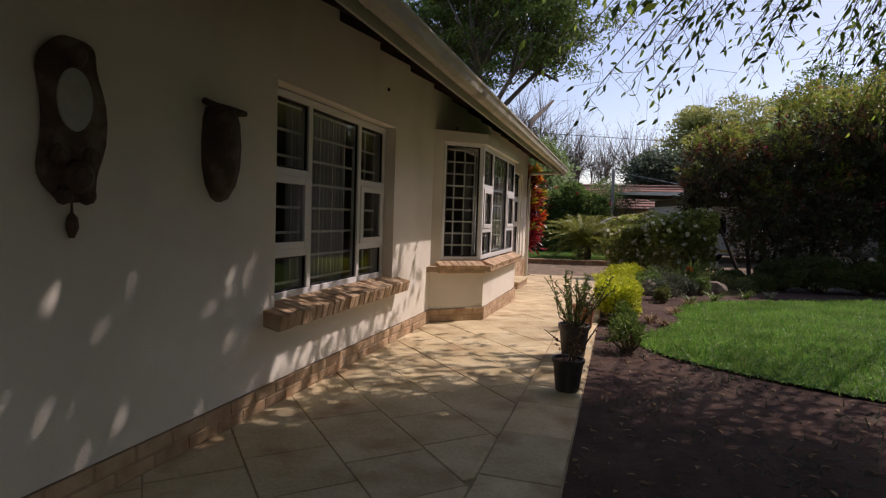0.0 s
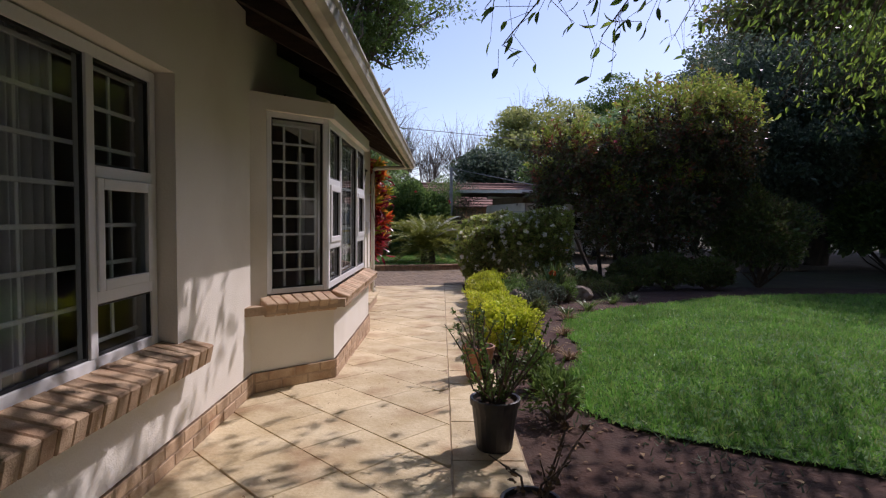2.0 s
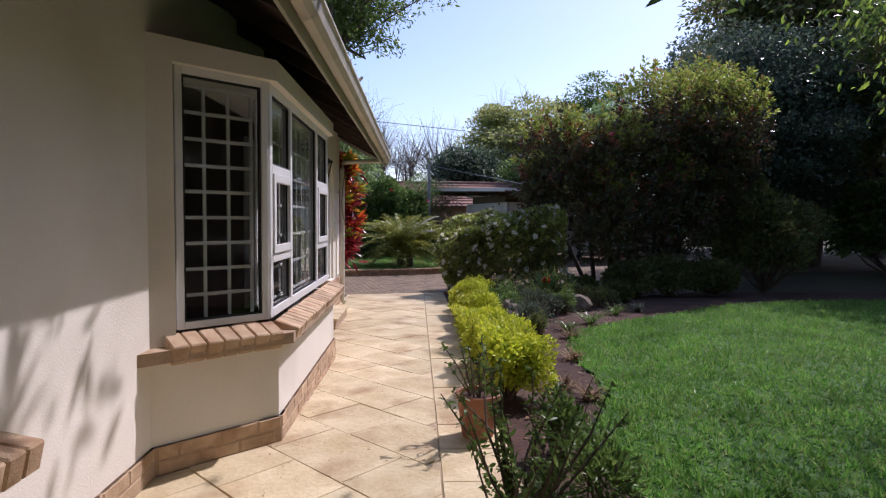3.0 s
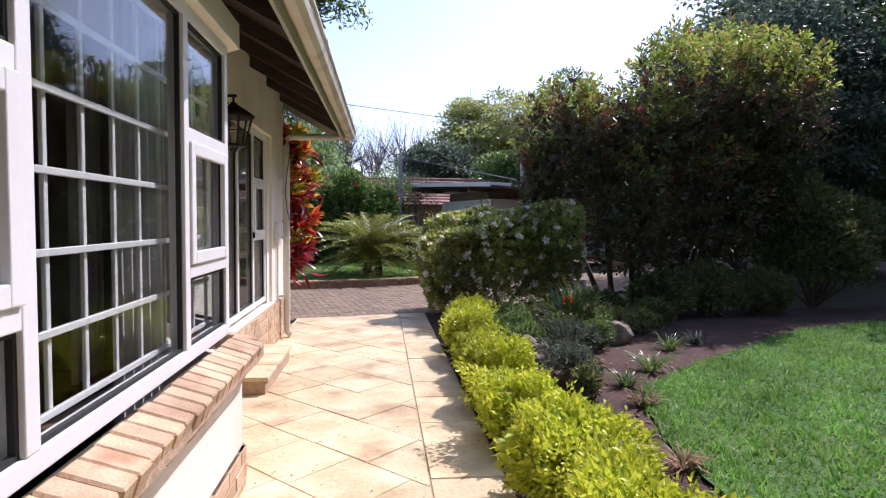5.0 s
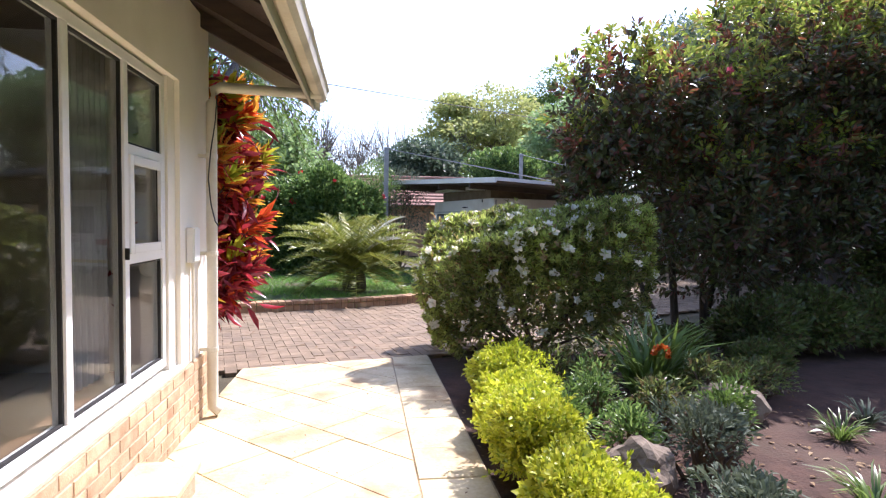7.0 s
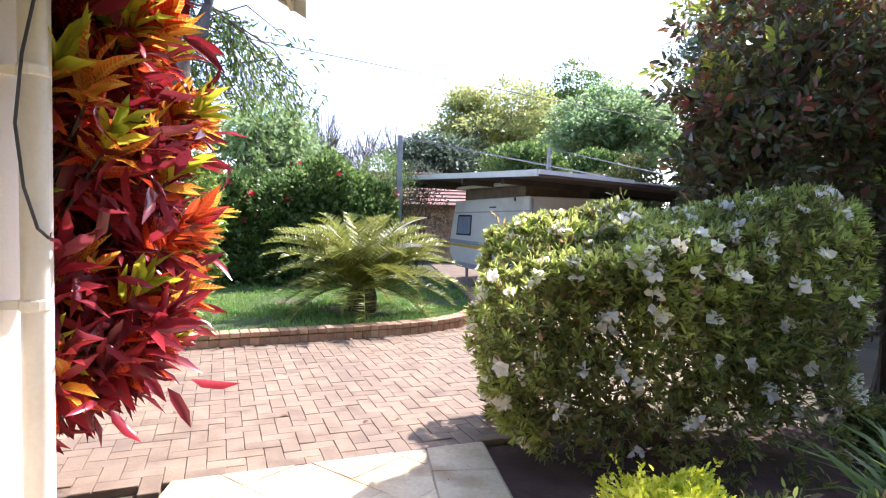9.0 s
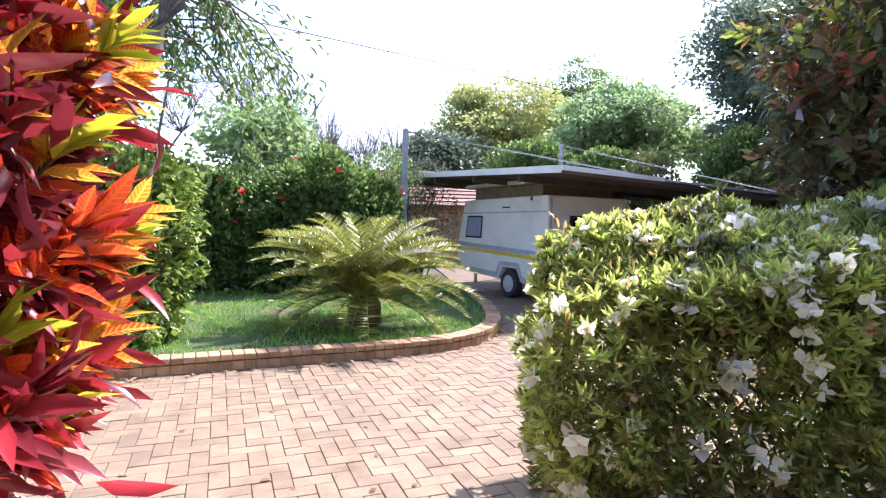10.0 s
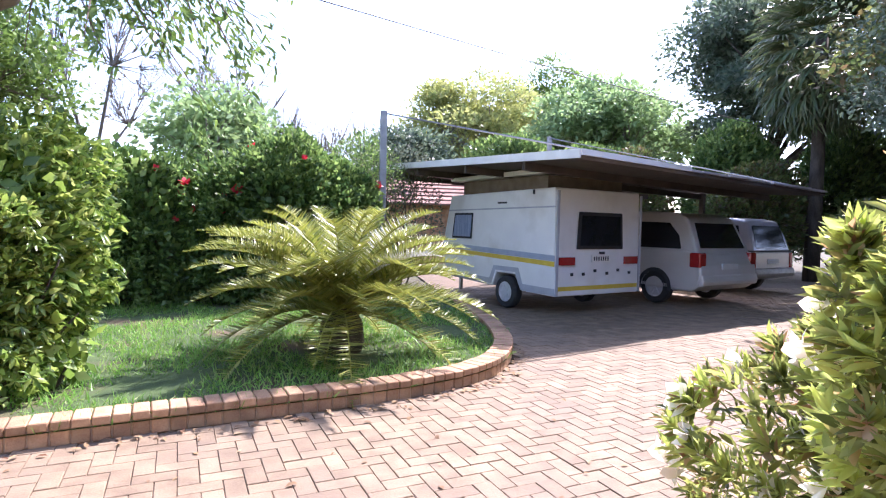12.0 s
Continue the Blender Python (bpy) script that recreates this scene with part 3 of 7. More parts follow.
solid("bay_head", head, PLASTER, "cream plastered beam over the bay window", "wall", kind="structure")


# ---- windows ----
def window_unit(name, label, a, b, z0, z1, lights, depth=0.06, post=0.055, handle=False):
    """A white framed window between a and b (x, y); lights: (start, end, transom heights) in metres along it. Outward is to the right of a to b."""
    a, b = Vector(a), Vector(b)
    d = (b - a).normalized()
    w = (b - a).length
    n = Vector((d.y, -d.x))
    base = Matrix(((d.x, n.x, 0, a.x), (d.y, n.y, 0, a.y), (0, 0, 1, 0), (0, 0, 0, 1)))
    win = thing(name, label, "window", (a.x, a.y, z0), kind="structure")

    def bar(s0, s1, za, zb, n0, n1, shape):
        return shape.mbox(base @ Matrix.Translation(((s0 + s1) / 2, (n0 + n1) / 2, (za + zb) / 2)), s1 - s0, n1 - n0, zb - za)
    fr = Shape()
    bar(0, post, z0, z1, -depth, 0, fr)
    bar(w - post, w, z0, z1, -depth, 0, fr)
    bar(post, w - post, z0, z0 + post, -depth, 0, fr)
    bar(post, w - post, z1 - post, z1, -depth, 0, fr)
    for i, (s0, s1, tz) in enumerate(lights):
        if i:
            bar(s0 - post / 2, s0 + post / 2, z0 + post, z1 - post, -depth, 0.002, fr)
        for t in tz:
            bar(s0 + post / 2 + (post / 2 if not i else 0), s1 - post / 2 - (post / 2 if i == len(lights) - 1 else 0), t - post / 2, t + post / 2, -depth, 0.001, fr)
    part("window_frame", fr, WHITE, win, bevel=0.004)
    for i, (s0, s1, tz) in enumerate(lights):
        sa = s0 + (post if not i else post / 2)
        sb = s1 - (post if i == len(lights) - 1 else post / 2)
        cuts = [z0 + post] + [c for t in sorted(tz) for c in (t - post / 2, t + post / 2)] + [z1 - post]
        for k in range(0, len(cuts), 2):
            za, zb = cuts[k], cuts[k + 1]
            pn = part("pane", bar(sa, sb, za, zb, -0.034, -0.03, Shape()), GLASS, win)
            pn.visible_shadow = False
            rb = Shape()
            e = 0.012
            for q in ((sa, sa + e, za, zb), (sb - e, sb, za, zb), (sa + e, sb - e, za, za + e), (sa + e, sb - e, zb - e, zb)):
                bar(*q, -0.029, -0.012, rb)
            part("glazing_bead", rb, RUBBER, win)
            if len(tz) == 2 and k == 2:
                cs = Shape()
                f = 0.05
                for q in ((sa, sa + f, za, zb), (sb - f, sb, za, zb), (sa + f, sb - f, za, za + f), (sa + f, sb - f, zb - f, zb)):
                    bar(*q, -0.011, 0.012, cs)
                part("casement", cs, WHITE, win, bevel=0.004)
    return win, base, w


def burglar_bars(label, base, s0, s1, z0, z1, cols, rows, back_off=-0.085, name="burglar_guard"):
    """A white steel grid inside a window."""
    o = base @ Vector((s0, back_off, z0))
    gd = thing(name, label, "burglar bars", o, group="burglar guards")
    mh = brick_mesh("bar", s1 - s0, 0.012, 0.02, BARWHITE, 0.002)
    mv = brick_mesh("bar", 0.02, 0.012, z1 - z0, BARWHITE, 0.002)
    for i in range(rows):
        z = z0 + (z1 - z0) * i / (rows - 1)
        piece("bar", mh, base @ Matrix.Translation(((s0 + s1) / 2, back_off, z)), gd)
    for i in range(cols):
        s = s0 + (s1 - s0) * i / (cols - 1)
        piece("bar", mv, base @ Matrix.Translation((s, back_off - 0.013, (z0 + z1) / 2)), gd)


FX = WX - 0.1
w1, b1, l1w = window_unit("window_1", "white aluminium window with side casements", (FX, 3.17), (FX, 5.12), 0.64, 2.07, [(0, 0.56, (0.96, 1.52)), (0.56, 1.39, ()), (1.39, 1.95, (0.96, 1.52))])
burglar_bars("white steel burglar bars behind the casement window", b1, 0.05, 1.9, 0.74, 2.0, 10, 8)
o = bay_ring(-0.05)
sd = (o[1] - o[0]).normalized()
w2, b2, l2w = window_unit("window_2", "narrow white window in the angled bay side", o[0] + sd * 0.11, o[1] - sd * 0.01, 0.73, 2.13, [(0, (o[1] - o[0]).length - 0.12, ())], post=0.04)
burglar_bars("white steel burglar bars in the angled bay side", b2, 0.05, l2w - 0.06, 0.76, 2.05, 4, 10)
w3, b3, l3w = window_unit("window_3", "wide white bay window with side casements", o[1] + Vector((0, 0.01)), o[2] - Vector((0, 0.01)), 0.73, 2.13,
                          [(0, 0.56, (1.09, 1.63)), (0.56, 1.56, ()), (1.56, (o[2] - o[1]).length - 0.02, (1.09, 1.63))])
burglar_bars("white steel burglar bars behind the bay window", b3, 0.05, l3w - 0.05, 0.8, 2.04, 12, 7)
sd = (o[3] - o[2]).normalized()
w4, b4, l4w = window_unit("window_4", "narrow white window in the far bay side", o[2] + sd * 0.01, o[3] - sd * 0.15, 0.73, 2.13, [(0, (o[3] - o[2]).length - 0.16, ())])

# sliding door with a side light
DX = WX - 0.045
w5, b5, l5w = window_unit("door_1", "white sliding glass door with a three-pane side light", (DX, 10.7), (DX, 12.46), 0.39, 2.18,
                          [(0, 0.58, ()), (0.58, 1.18, ()), (1.18, 1.76, (1.1, 1.68))])
tagged(w5, category="door")
part("door_handle", Shape().box(DX + 0.002, 11.845, 1.1, DX + 0.022, 11.857, 1.16), IRON, w5, "small black handle")
solid("door_jamb", Shape().box(WX - 0.2, 12.465, 0.36, WX - 0.03, 12.598, 2.198), PLASTER, "cream plastered door jamb", "wall", kind="structure")


def curtain(name, label, x, y0, y1, z0, z1, material, waves):
    s = Shape()
    k = waves * 6
    vs = [(x + 0.03 * math.sin(i / k * waves * 2 * math.pi) + t, y0 + (y1 - y0) * i / k, z) for t in (0, 0.004) for z in (z0, z1) for i in range(k + 1)]
    m = k + 1
    fs = [(i, i + 1, m + i + 1, m + i) for i in range(k)] + [(2 * m + i, 3 * m + i, 3 * m + i + 1, 2 * m + i + 1) for i in range(k)]
    s.add(vs, fs)
    return solid(name, s, material, label, "curtain", smooth=True)


curtain("curtain", "grey sheer curtain behind the middle pane", -2.38, 3.7, 4.6, 0.35, 2.3, SHEER, 14)
curtain("curtain", "grey curtain gathered at the bay corner", -1.86, 8.3, 8.8, 0.4, 2.15, CURTAIN, 6)
curtain("curtain", "grey curtain hanging at the bay side", -2.5, 9.25, 9.6, 0.4, 2.15, CURTAIN, 5)
curtain("curtain", "pale curtain behind the side light", -2.5, 11.95, 12.5, 0.35, 2.3, CURTAIN, 8)

# ---- roof ----
EX, EZ, PITCH = -1.35, 2.41, 0.56
roof = thing("roof", "low tiled roof with dark open eaves", "roof", (-6.5, 4.4, 2.3), kind="structure")


def under(x):
    return EZ + (EX - x) * PITCH


RY0, RY1 = -5.3, 13.85
deck = Shape()
for xa, xb, off, th in ((EX, -6.5, 0, 0.03),):
    deck.add([(x, y, under(x) + dz) for dz in (0, 0.03) for y in (RY0, RY1) for x in (EX, -6.5)], [(0, 1, 3, 2), (4, 6, 7, 5), (0, 4, 5, 1), (2, 3, 7, 6), (0, 2, 6, 4), (1, 5, 7, 3)])
    deck.add([(-13 - x, y, under(x) + dz) for dz in (0, 0.03) for y in (RY0, RY1) for x in (EX, -6.5)], [(2, 3, 1, 0), (5, 7, 6, 4), (1, 5, 4, 0), (6, 7, 3, 2), (4, 6, 2, 0), (3, 7, 5, 1)])
part("eaves_boarding", deck, TIMBER, roof, "dark stained boarding")
tiles = Shape()
k = 0
while EX + 0.06 - k * 0.3 > -6.4:
    x0, x1 = EX + 0.06 - k * 0.3, EX + 0.06 - (k + 1) * 0.3
    for mir in (0, 1):
        vs = [(x0, RY0, under(x0) + 0.085), (x0, RY1, under(x0) + 0.085), (x1, RY1, under(x1) + 0.06), (x1, RY0, under(x1) + 0.06),
              (x0, RY0, under(x0) + 0.05), (x0, RY1, under(x0) + 0.05), (x1, RY1, under(x1) + 0.035), (x1, RY0, under(x1) + 0.035)]
        if mir:
            vs = [(-13 - x, y, z) for x, y, z in vs]
        tiles.add(vs, [(0, 1, 2, 3), (7, 6, 5, 4), (4, 5, 1, 0), (1, 5, 6, 2), (3, 2, 6, 7), (0, 3, 7, 4)])
    k += 1
part("tile_courses", tiles, ROOFTILE, roof)
y = RY0 + 0.1
while y < RY1:
    r = Shape()
    xa, xb = EX - 0.02, -2.3
    r.add([(x, yy, under(x) + dz) for yy in (y, y + 0.05) for x, dz in ((xa, -0.1), (xb, -0.13), (xb, -0.002), (xa, -0.002))],
          [(0, 1, 2, 3), (7, 6, 5, 4), (0, 4, 5, 1), (1, 5, 6, 2), (2, 6, 7, 3), (3, 7, 4, 0)])
    part("rafter", r, TIMBER, roof)
    y += 0.762
part("fascia", Shape().box(EX - 0.022, RY0, 2.28, EX, RY1, 2.45), FASCIA, roof, "grey-green fascia board", bevel=0.003)
barge = Shape()
for sgn in (0, 1):
    vs = [(x, yy, under(x) + dz) for yy in (RY1 - 0.001, RY1 + 0.03) for x, dz in ((EX + 0.05, -0.12), (-6.5, -0.12), (-6.5, 0.1), (EX + 0.05, 0.1))]
    if sgn:
        vs = [(-13 - x, y, z) for x, y, z in vs]
    barge.add(vs, [(0, 1, 2, 3), (7, 6, 5, 4), (0, 4, 5, 1), (1, 5, 6, 2), (2, 6, 7, 3), (3, 7, 4, 0)])
part("bargeboard", barge, FASCIA, roof, "pale grey-green bargeboard")
gut = thing("gutter", "weathered cream roof gutter with brackets", "gutter", (EX, 4, 2.25), kind="structure")
prof = [(0.004, 0.115), (0.004, 0.02), (0.025, 0.0), (0.075, 0.0), (0.105, 0.03), (0.118, 0.085), (0.132, 0.1), (0.132, 0.118), (0.122, 0.118), (0.112, 0.095), (0.1, 0.04), (0.073, 0.008), (0.027, 0.008), (0.012, 0.024), (0.012, 0.115)]
GY0, GY1, GZ = -5.3, 13.82, 2.335
gs = Shape()
m = len(prof)
gs.add([(EX + px, yy, GZ + pz) for yy in (GY0, GY1) for px, pz in prof], [(i, (i + 1) % m, m + (i + 1) % m, m + i) for i in range(m)])
gs.add([(EX + px, yy, GZ + pz) for yy in (GY1 - 0.008, GY1) for px, pz in prof[:8]], [tuple(range(8)), tuple(range(8, 16))[::-1]])
part("gutter_channel", gs, GUTTER, gut)
y = 0.4
while y < GY1:
    bk = Shape()
    ext = [(px + (0.006 if px > 0.03 else 0), pz - (0.006 if pz < 0.05 else 0)) for px, pz in prof[:8]]
    bk.add([(EX + px, yy, GZ + pz) for yy in (y, y + 0.035) for px, pz in ext], [(i, i + 1, 9 + i, 8 + i) for i in range(7)])
    bk.box(EX + 0.002, y, GZ + 0.112, EX + 0.135, y + 0.035, GZ + 0.124)
    part("gutter_bracket", bk, GUTTER, gut)
    y += 1.18
dp = thing("downpipe", "cream downpipe from the gutter to the paving", "downpipe", (-2.0, 13.01, slope(12.9)), kind="structure")
part("pipe", Shape().sweep([(EX + 0.06, 13.55, 2.4), (EX + 0.06, 13.55, 2.35), (EX - 0.02, 13.5, 2.34), (-1.95, 13.07, 2.27), (-1.985, 13.04, 2.24), (-2.0, 13.02, 2.15), (-2.0, 13.02, 0.0), (-1.995, 13.02, -0.06), (-1.95, 13.02, -0.1)], 0.038, 14), PIPE, dp, smooth=True)
for z in (0.35, 1.05, 1.75):
    clip_ = Shape().lathe((-2.0, 13.02, z), [(0.041, 0), (0.043, 0.005), (0.043, 0.03), (0.041, 0.035)], 14)
    part("pipe_clip", clip_.box(WX + 0.001, 13.005, z + 0.004, -2.035, 13.035, z + 0.03), PIPE, dp)

# ---- brick trim: sills, plinths, step ----
def sill_run(parent, a, b, z, depth, out, drop=0.05):
    """Bricks on edge along a to b (x, y), sloping outwards, their inner ends on the line."""
    a, b = Vector(a), Vector(b)
    d = (b - a).normalized()
    n = Vector((d.y, -d.x))
    cnt = max(2, round((b - a).length / 0.086))
    pitch = (b - a).length / cnt
    me = brick_mesh("brick", pitch - 0.005, depth, 0.105, BRICK, 0.007)
    for i in range(cnt):
        c = a + d * pitch * (i + 0.5) + n * (depth / 2 - 0.01)
        m = Matrix(((d.x, n.x, 0, c.x), (d.y, n.y, 0, c.y), (0, 0, 1, z + rngp.uniform(-0.003, 0.003)), (0, 0, 0, 1))) @ pose(0, rngp.uniform(-0.004, 0.004), 0, -math.degrees(math.atan2(drop, depth)), 0, 0)
        piece("brick", me, m, parent)


s1 = solid("sill_1", Shape().box(FX - 0.02, 3.08, 0.53, WX + 0.07, 5.22, 0.575), MORTAR, "sloping brick-on-edge window sill", "window sill", kind="structure")
sill_run(s1, (FX + 0.0, 3.03), (FX + 0.0, 5.27), 0.578, 0.24, 1)
br = bay_ring(0.0)
s2 = solid("sill_2", bay_band(-0.05, 0.1, 0.6, 0.664), MORTAR, "brick-on-edge sill round the bay window", "window sill", kind="structure")
q = bay_ring(-0.04)
qo = bay_ring(0.17)
sill_run(s2, q[0] + (q[1] - q[0]) * 0.05, q[1], 0.65, 0.155, 1)
sill_run(s2, q[1] + Vector((0, 0.0)), q[2], 0.65, 0.155, 1)
sill_run(s2, q[2], q[2] + (q[3] - q[2]) * 0.95, 0.65, 0.155, 1)


def plinth_run(parent, a, b, z0, courses, shift=0.0):
    """Courses of brick along a to b, proud of the wall, with half-brick bond."""
    a, b = Vector(a), Vector(b)
    d = (b - a).normalized()
    n = Vector((d.y, -d.x))
    ln = (b - a).length
    full = brick_mesh("brick", 0.212, 0.05, 0.068, BRICK, 0.005)
    for c in range(courses):
        s = -0.11 * (c % 2) - shift
        while s < ln - 0.02:
            s0, s1 = max(s, 0), min(s + 0.212, ln)
            if s1 - s0 > 0.03:
                me = full if s1 - s0 > 0.21 else brick_mesh("brick", s1 - s0, 0.05, 0.068, BRICK, 0.005)
                p = a + d * (s0 + s1) / 2 + n * (-0.003 + rngp.uniform(-0.002, 0.002))
                piece("brick", me, Matrix(((d.x, n.x, 0, p.x), (d.y, n.y, 0, p.y), (0, 0, 1, z0 + 0.04 + c * 0.078), (0, 0, 0, 1))), parent)
            s += 0.222


def plinths():
    p1 = solid("plinth_wall", Shape().box(WX - 0.02, -1.5, -0.1, WX + 0.018, 6.32, 0.15), MORTAR, "two courses of face brick at the wall foot", "plinth", kind="structure")
    plinth_run(p1, (WX, -1.4), (WX, 6.29), -0.002, 2)
    p2 = solid("plinth_bay", bay_band(-0.02, 0.018, -0.15, 0.15), MORTAR, "courses of face brick at the foot of the bay", "plinth", kind="structure")
    r = bay_ring(0.0)
    plinth_run(p2, r[0] + (r[1] - r[0]) * 0.03, r[1], -0.002, 2)
    plinth_run(p2, r[1], r[2], -0.08, 3, 0.1)
    plinth_run(p2, r[2], r[3], -0.08, 3)
    p3 = solid("plinth_door", Shape().box(WX - 0.02, 9.6, -0.2, WX + 0.018, 13.27, 0.33), MORTAR, "face brick base below the glass door", "plinth", kind="structure")
    plinth_run(p3, (WX, 9.6), (WX, 13.26), -0.14, 6)


st = thing("door_step", "low sandstone-topped brick step below the glass door", "step", (-1.9, 11.25, slope(11.2)), kind="structure")
part("step_core", Shape().box(-2.06, 10.6, -0.2, -1.77, 11.76, 0.02), MORTAR, st)
for i in range(3):
    part("step_slab", Shape().box(-2.06, 10.59 + i * 0.4, 0.02, -1.745, 10.59 + (i + 1) * 0.4 - 0.004, 0.055), SLAB, st, bevel=0.006)

# ---- drive ----
CT, SN = math.cos(TH), math.sin(TH)


def drive_xy(a, b):
    """From the drive's own axes (along the paving's edge, across it) to x, y."""
    return E1.x + a * CT - b * SN, E1.y + a * SN + b * CT


KPTS = [(-9.0, 16.35), (-6.0, 17.1), (-3.9, 17.65), (-2.0, 18.22), (-0.9, 18.55), (-0.1, 18.9), (0.45, 19.4), (0.8, 20.1), (1.0, 21.0), (1.1, 22.2), (1.12, 23.6), (1.1, 25.2)]


def spline(pts, n=12):
    p = [np.array(q, float) for q in pts]
    p = [2 * p[0] - p[1]] + p + [2 * p[-1] - p[-2]]
    out = []
    for i in range(1, len(p) - 2):
        for s in range(n):
            t = s / n
            p0, p1, p2, p3 = p[i - 1:i + 3]
            out.append(0.5 * (2 * p1 + (p2 - p0) * t + (2 * p0 - 5 * p1 + 4 * p2 - p3) * t * t + (3 * p1 - p0 - 3 * p2 + p3) * t ** 3))
    return out + [p[-2]]


KLINE = spline(KPTS)
DRIVE = [(-9, 12.85), (E0.x, E0.y), (E1.x, E1.y), (1.5, 15.9), (4, 17.6), (8, 19.4), (16, 21.2), (30, 22.5), (30, 31), (14, 32), (1.2, 32)] + [tuple(q) for q in KLINE[::-1]]
drv = sheet("road", DRIVE, -0.012, DRIVEJOINT, "driveway of clay pavers laid in herringbone", "driveway")
AT[drv.name] = Vector((0, 0, 0))


def lay_pavers():
    """Herringbone pavers; the nearest are pieces of their own, the rest one mesh."""
    L, W = 0.23, 0.115
    near, far = [], []
    for i in range(-110, 150):
        for j in range(-12, 130):
            m = (i - j) % 4
            if m == 0:
                a, b, w, h = i * W, j * W, L, W
            elif m == 2:
                a, b, w, h = i * W, j * W - W, W, L
            else:
                continue
            far.append((a + w / 2, b + h / 2, w, h))
    pts = np.array([drive_xy(a, b) for a, b, w, h in far])
    ok = inside([(x, y) for x, y in DRIVE], pts) & (pts[:, 0] > -7) & (pts[:, 0] < 11) & (pts[:, 1] < 27)
    k1, k2 = brick_mesh("paver", L - 0.004, W - 0.004, 0.05, PAVER, 0.003), brick_mesh("paver", W - 0.004, L - 0.004, 0.05, PAVER, 0.004)
    rest = Shape()
    count = 0
    for (a, b, w, h), (x, y), use in zip(far, pts, ok):
        if not use:
            continue
        z = slope(y) - 0.027 + rngp.uniform(-0.0025, 0.0025)
        m = pose(x, y, z, rngp.uniform(-0.5, 0.5), rngp.uniform(-0.5, 0.5), math.degrees(TH) + rngp.uniform(-0.7, 0.7))
        if -2.9 < x < 0.3 and y < 17.5 and count < 300:
            piece("paver", k1 if w > h else k2, m, drv)
            count += 1
        else:
            sx, sy, c = (w - 0.004) / 2, (h - 0.004) / 2, 0.003
            rest.add([m @ Vector(p) for p in ((-sx, -sy, 0.0), (sx, -sy, 0.0), (sx, sy, 0.0), (-sx, sy, 0.0), (-sx, -sy, 0.02), (sx, -sy, 0.02), (sx, sy, 0.02), (-sx, sy, 0.02),
                                              (-sx + c, -sy + c, 0.025), (sx - c, -sy + c, 0.025), (sx - c, sy - c, 0.025), (-sx + c, sy - c, 0.025))],
                     [(8, 9, 10, 11), (0, 1, 5, 4), (1, 2, 6, 5), (2, 3, 7, 6), (3, 0, 4, 7), (4, 5, 9, 8), (5, 6, 10, 9), (6, 7, 11, 10), (7, 4, 8, 11)])
    tagged(part("pavers", rest, PAVER, drv), kind="stuff")


KZ = -0.17
island_ring = [tuple(q) for q in KLINE] + [(-0.5, 27), (-9, 27)]
ROUGHTURF = surface("rough_turf", (0.03, 0.055, 0.012), (0.06, 0.1, 0.025), 7, 0.95, 0.7, fine=90, c3=(0.1, 0.06, 0.035), c3_scale=1.3)
isl = sheet("grass_island", island_ring, 0.09, ROUGHTURF, "raised rough grass behind the brick kerb", "lawn")


def lay_kerb():
    kb = thing("kerb", "curved kerb of brick headers along the drive", "kerb", (KLINE[40][0], KLINE[40][1], KZ), kind="structure")
    top = brick_mesh("brick", 0.106, 0.22, 0.06, KERB, 0.007)
    low = brick_mesh("brick", 0.106, 0.2, 0.1, KERB, 0.006)
    pts = KLINE
    acc, nxt = 0.0, 0.06
    core = Shape()
    for p, q in zip(pts, pts[1:]):
        seg = np.linalg.norm(q - p)
        d = (q - p) / seg
        n = np.array((-d[1], d[0]))
        c0, c1, c2, c3 = p + n * 0.02, q + n * 0.02, q + n * 0.19, p + n * 0.19
        core.prism([tuple(c0), tuple(c1), tuple(c2), tuple(c3)], KZ - 0.05, KZ + 0.12)
        while nxt <= acc + seg:
            if p[0] > -6:
                c = p + d * (nxt - acc) + n * 0.11
                ang = math.degrees(math.atan2(d[1], d[0]))
                piece("brick", top, pose(c[0], c[1], KZ + 0.125 + rngp.uniform(-0.004, 0.004), rngp.uniform(-1, 1), 0, ang + rngp.uniform(-1.2, 1.2)), kb)
                piece("brick", low, pose(c[0], c[1], KZ + 0.04, 0, 0, ang), kb)
            nxt += 0.114
        acc += seg
    part("kerb_core", core, MORTAR, kb)


# ---- plants ----
def stems(rng, base, tops, r0, r1, sides=5, sag=0.08):
    s = Shape()
    for t in tops:
        a, b = np.array(base, float), np.array(t, float)
        mid = (a + b) / 2 + rng.normal(0, sag, 3) * np.linalg.norm(b - a)
        s.sweep([a, mid, b], [r0, (r0 + r1) / 2, r1], sides)
    return s


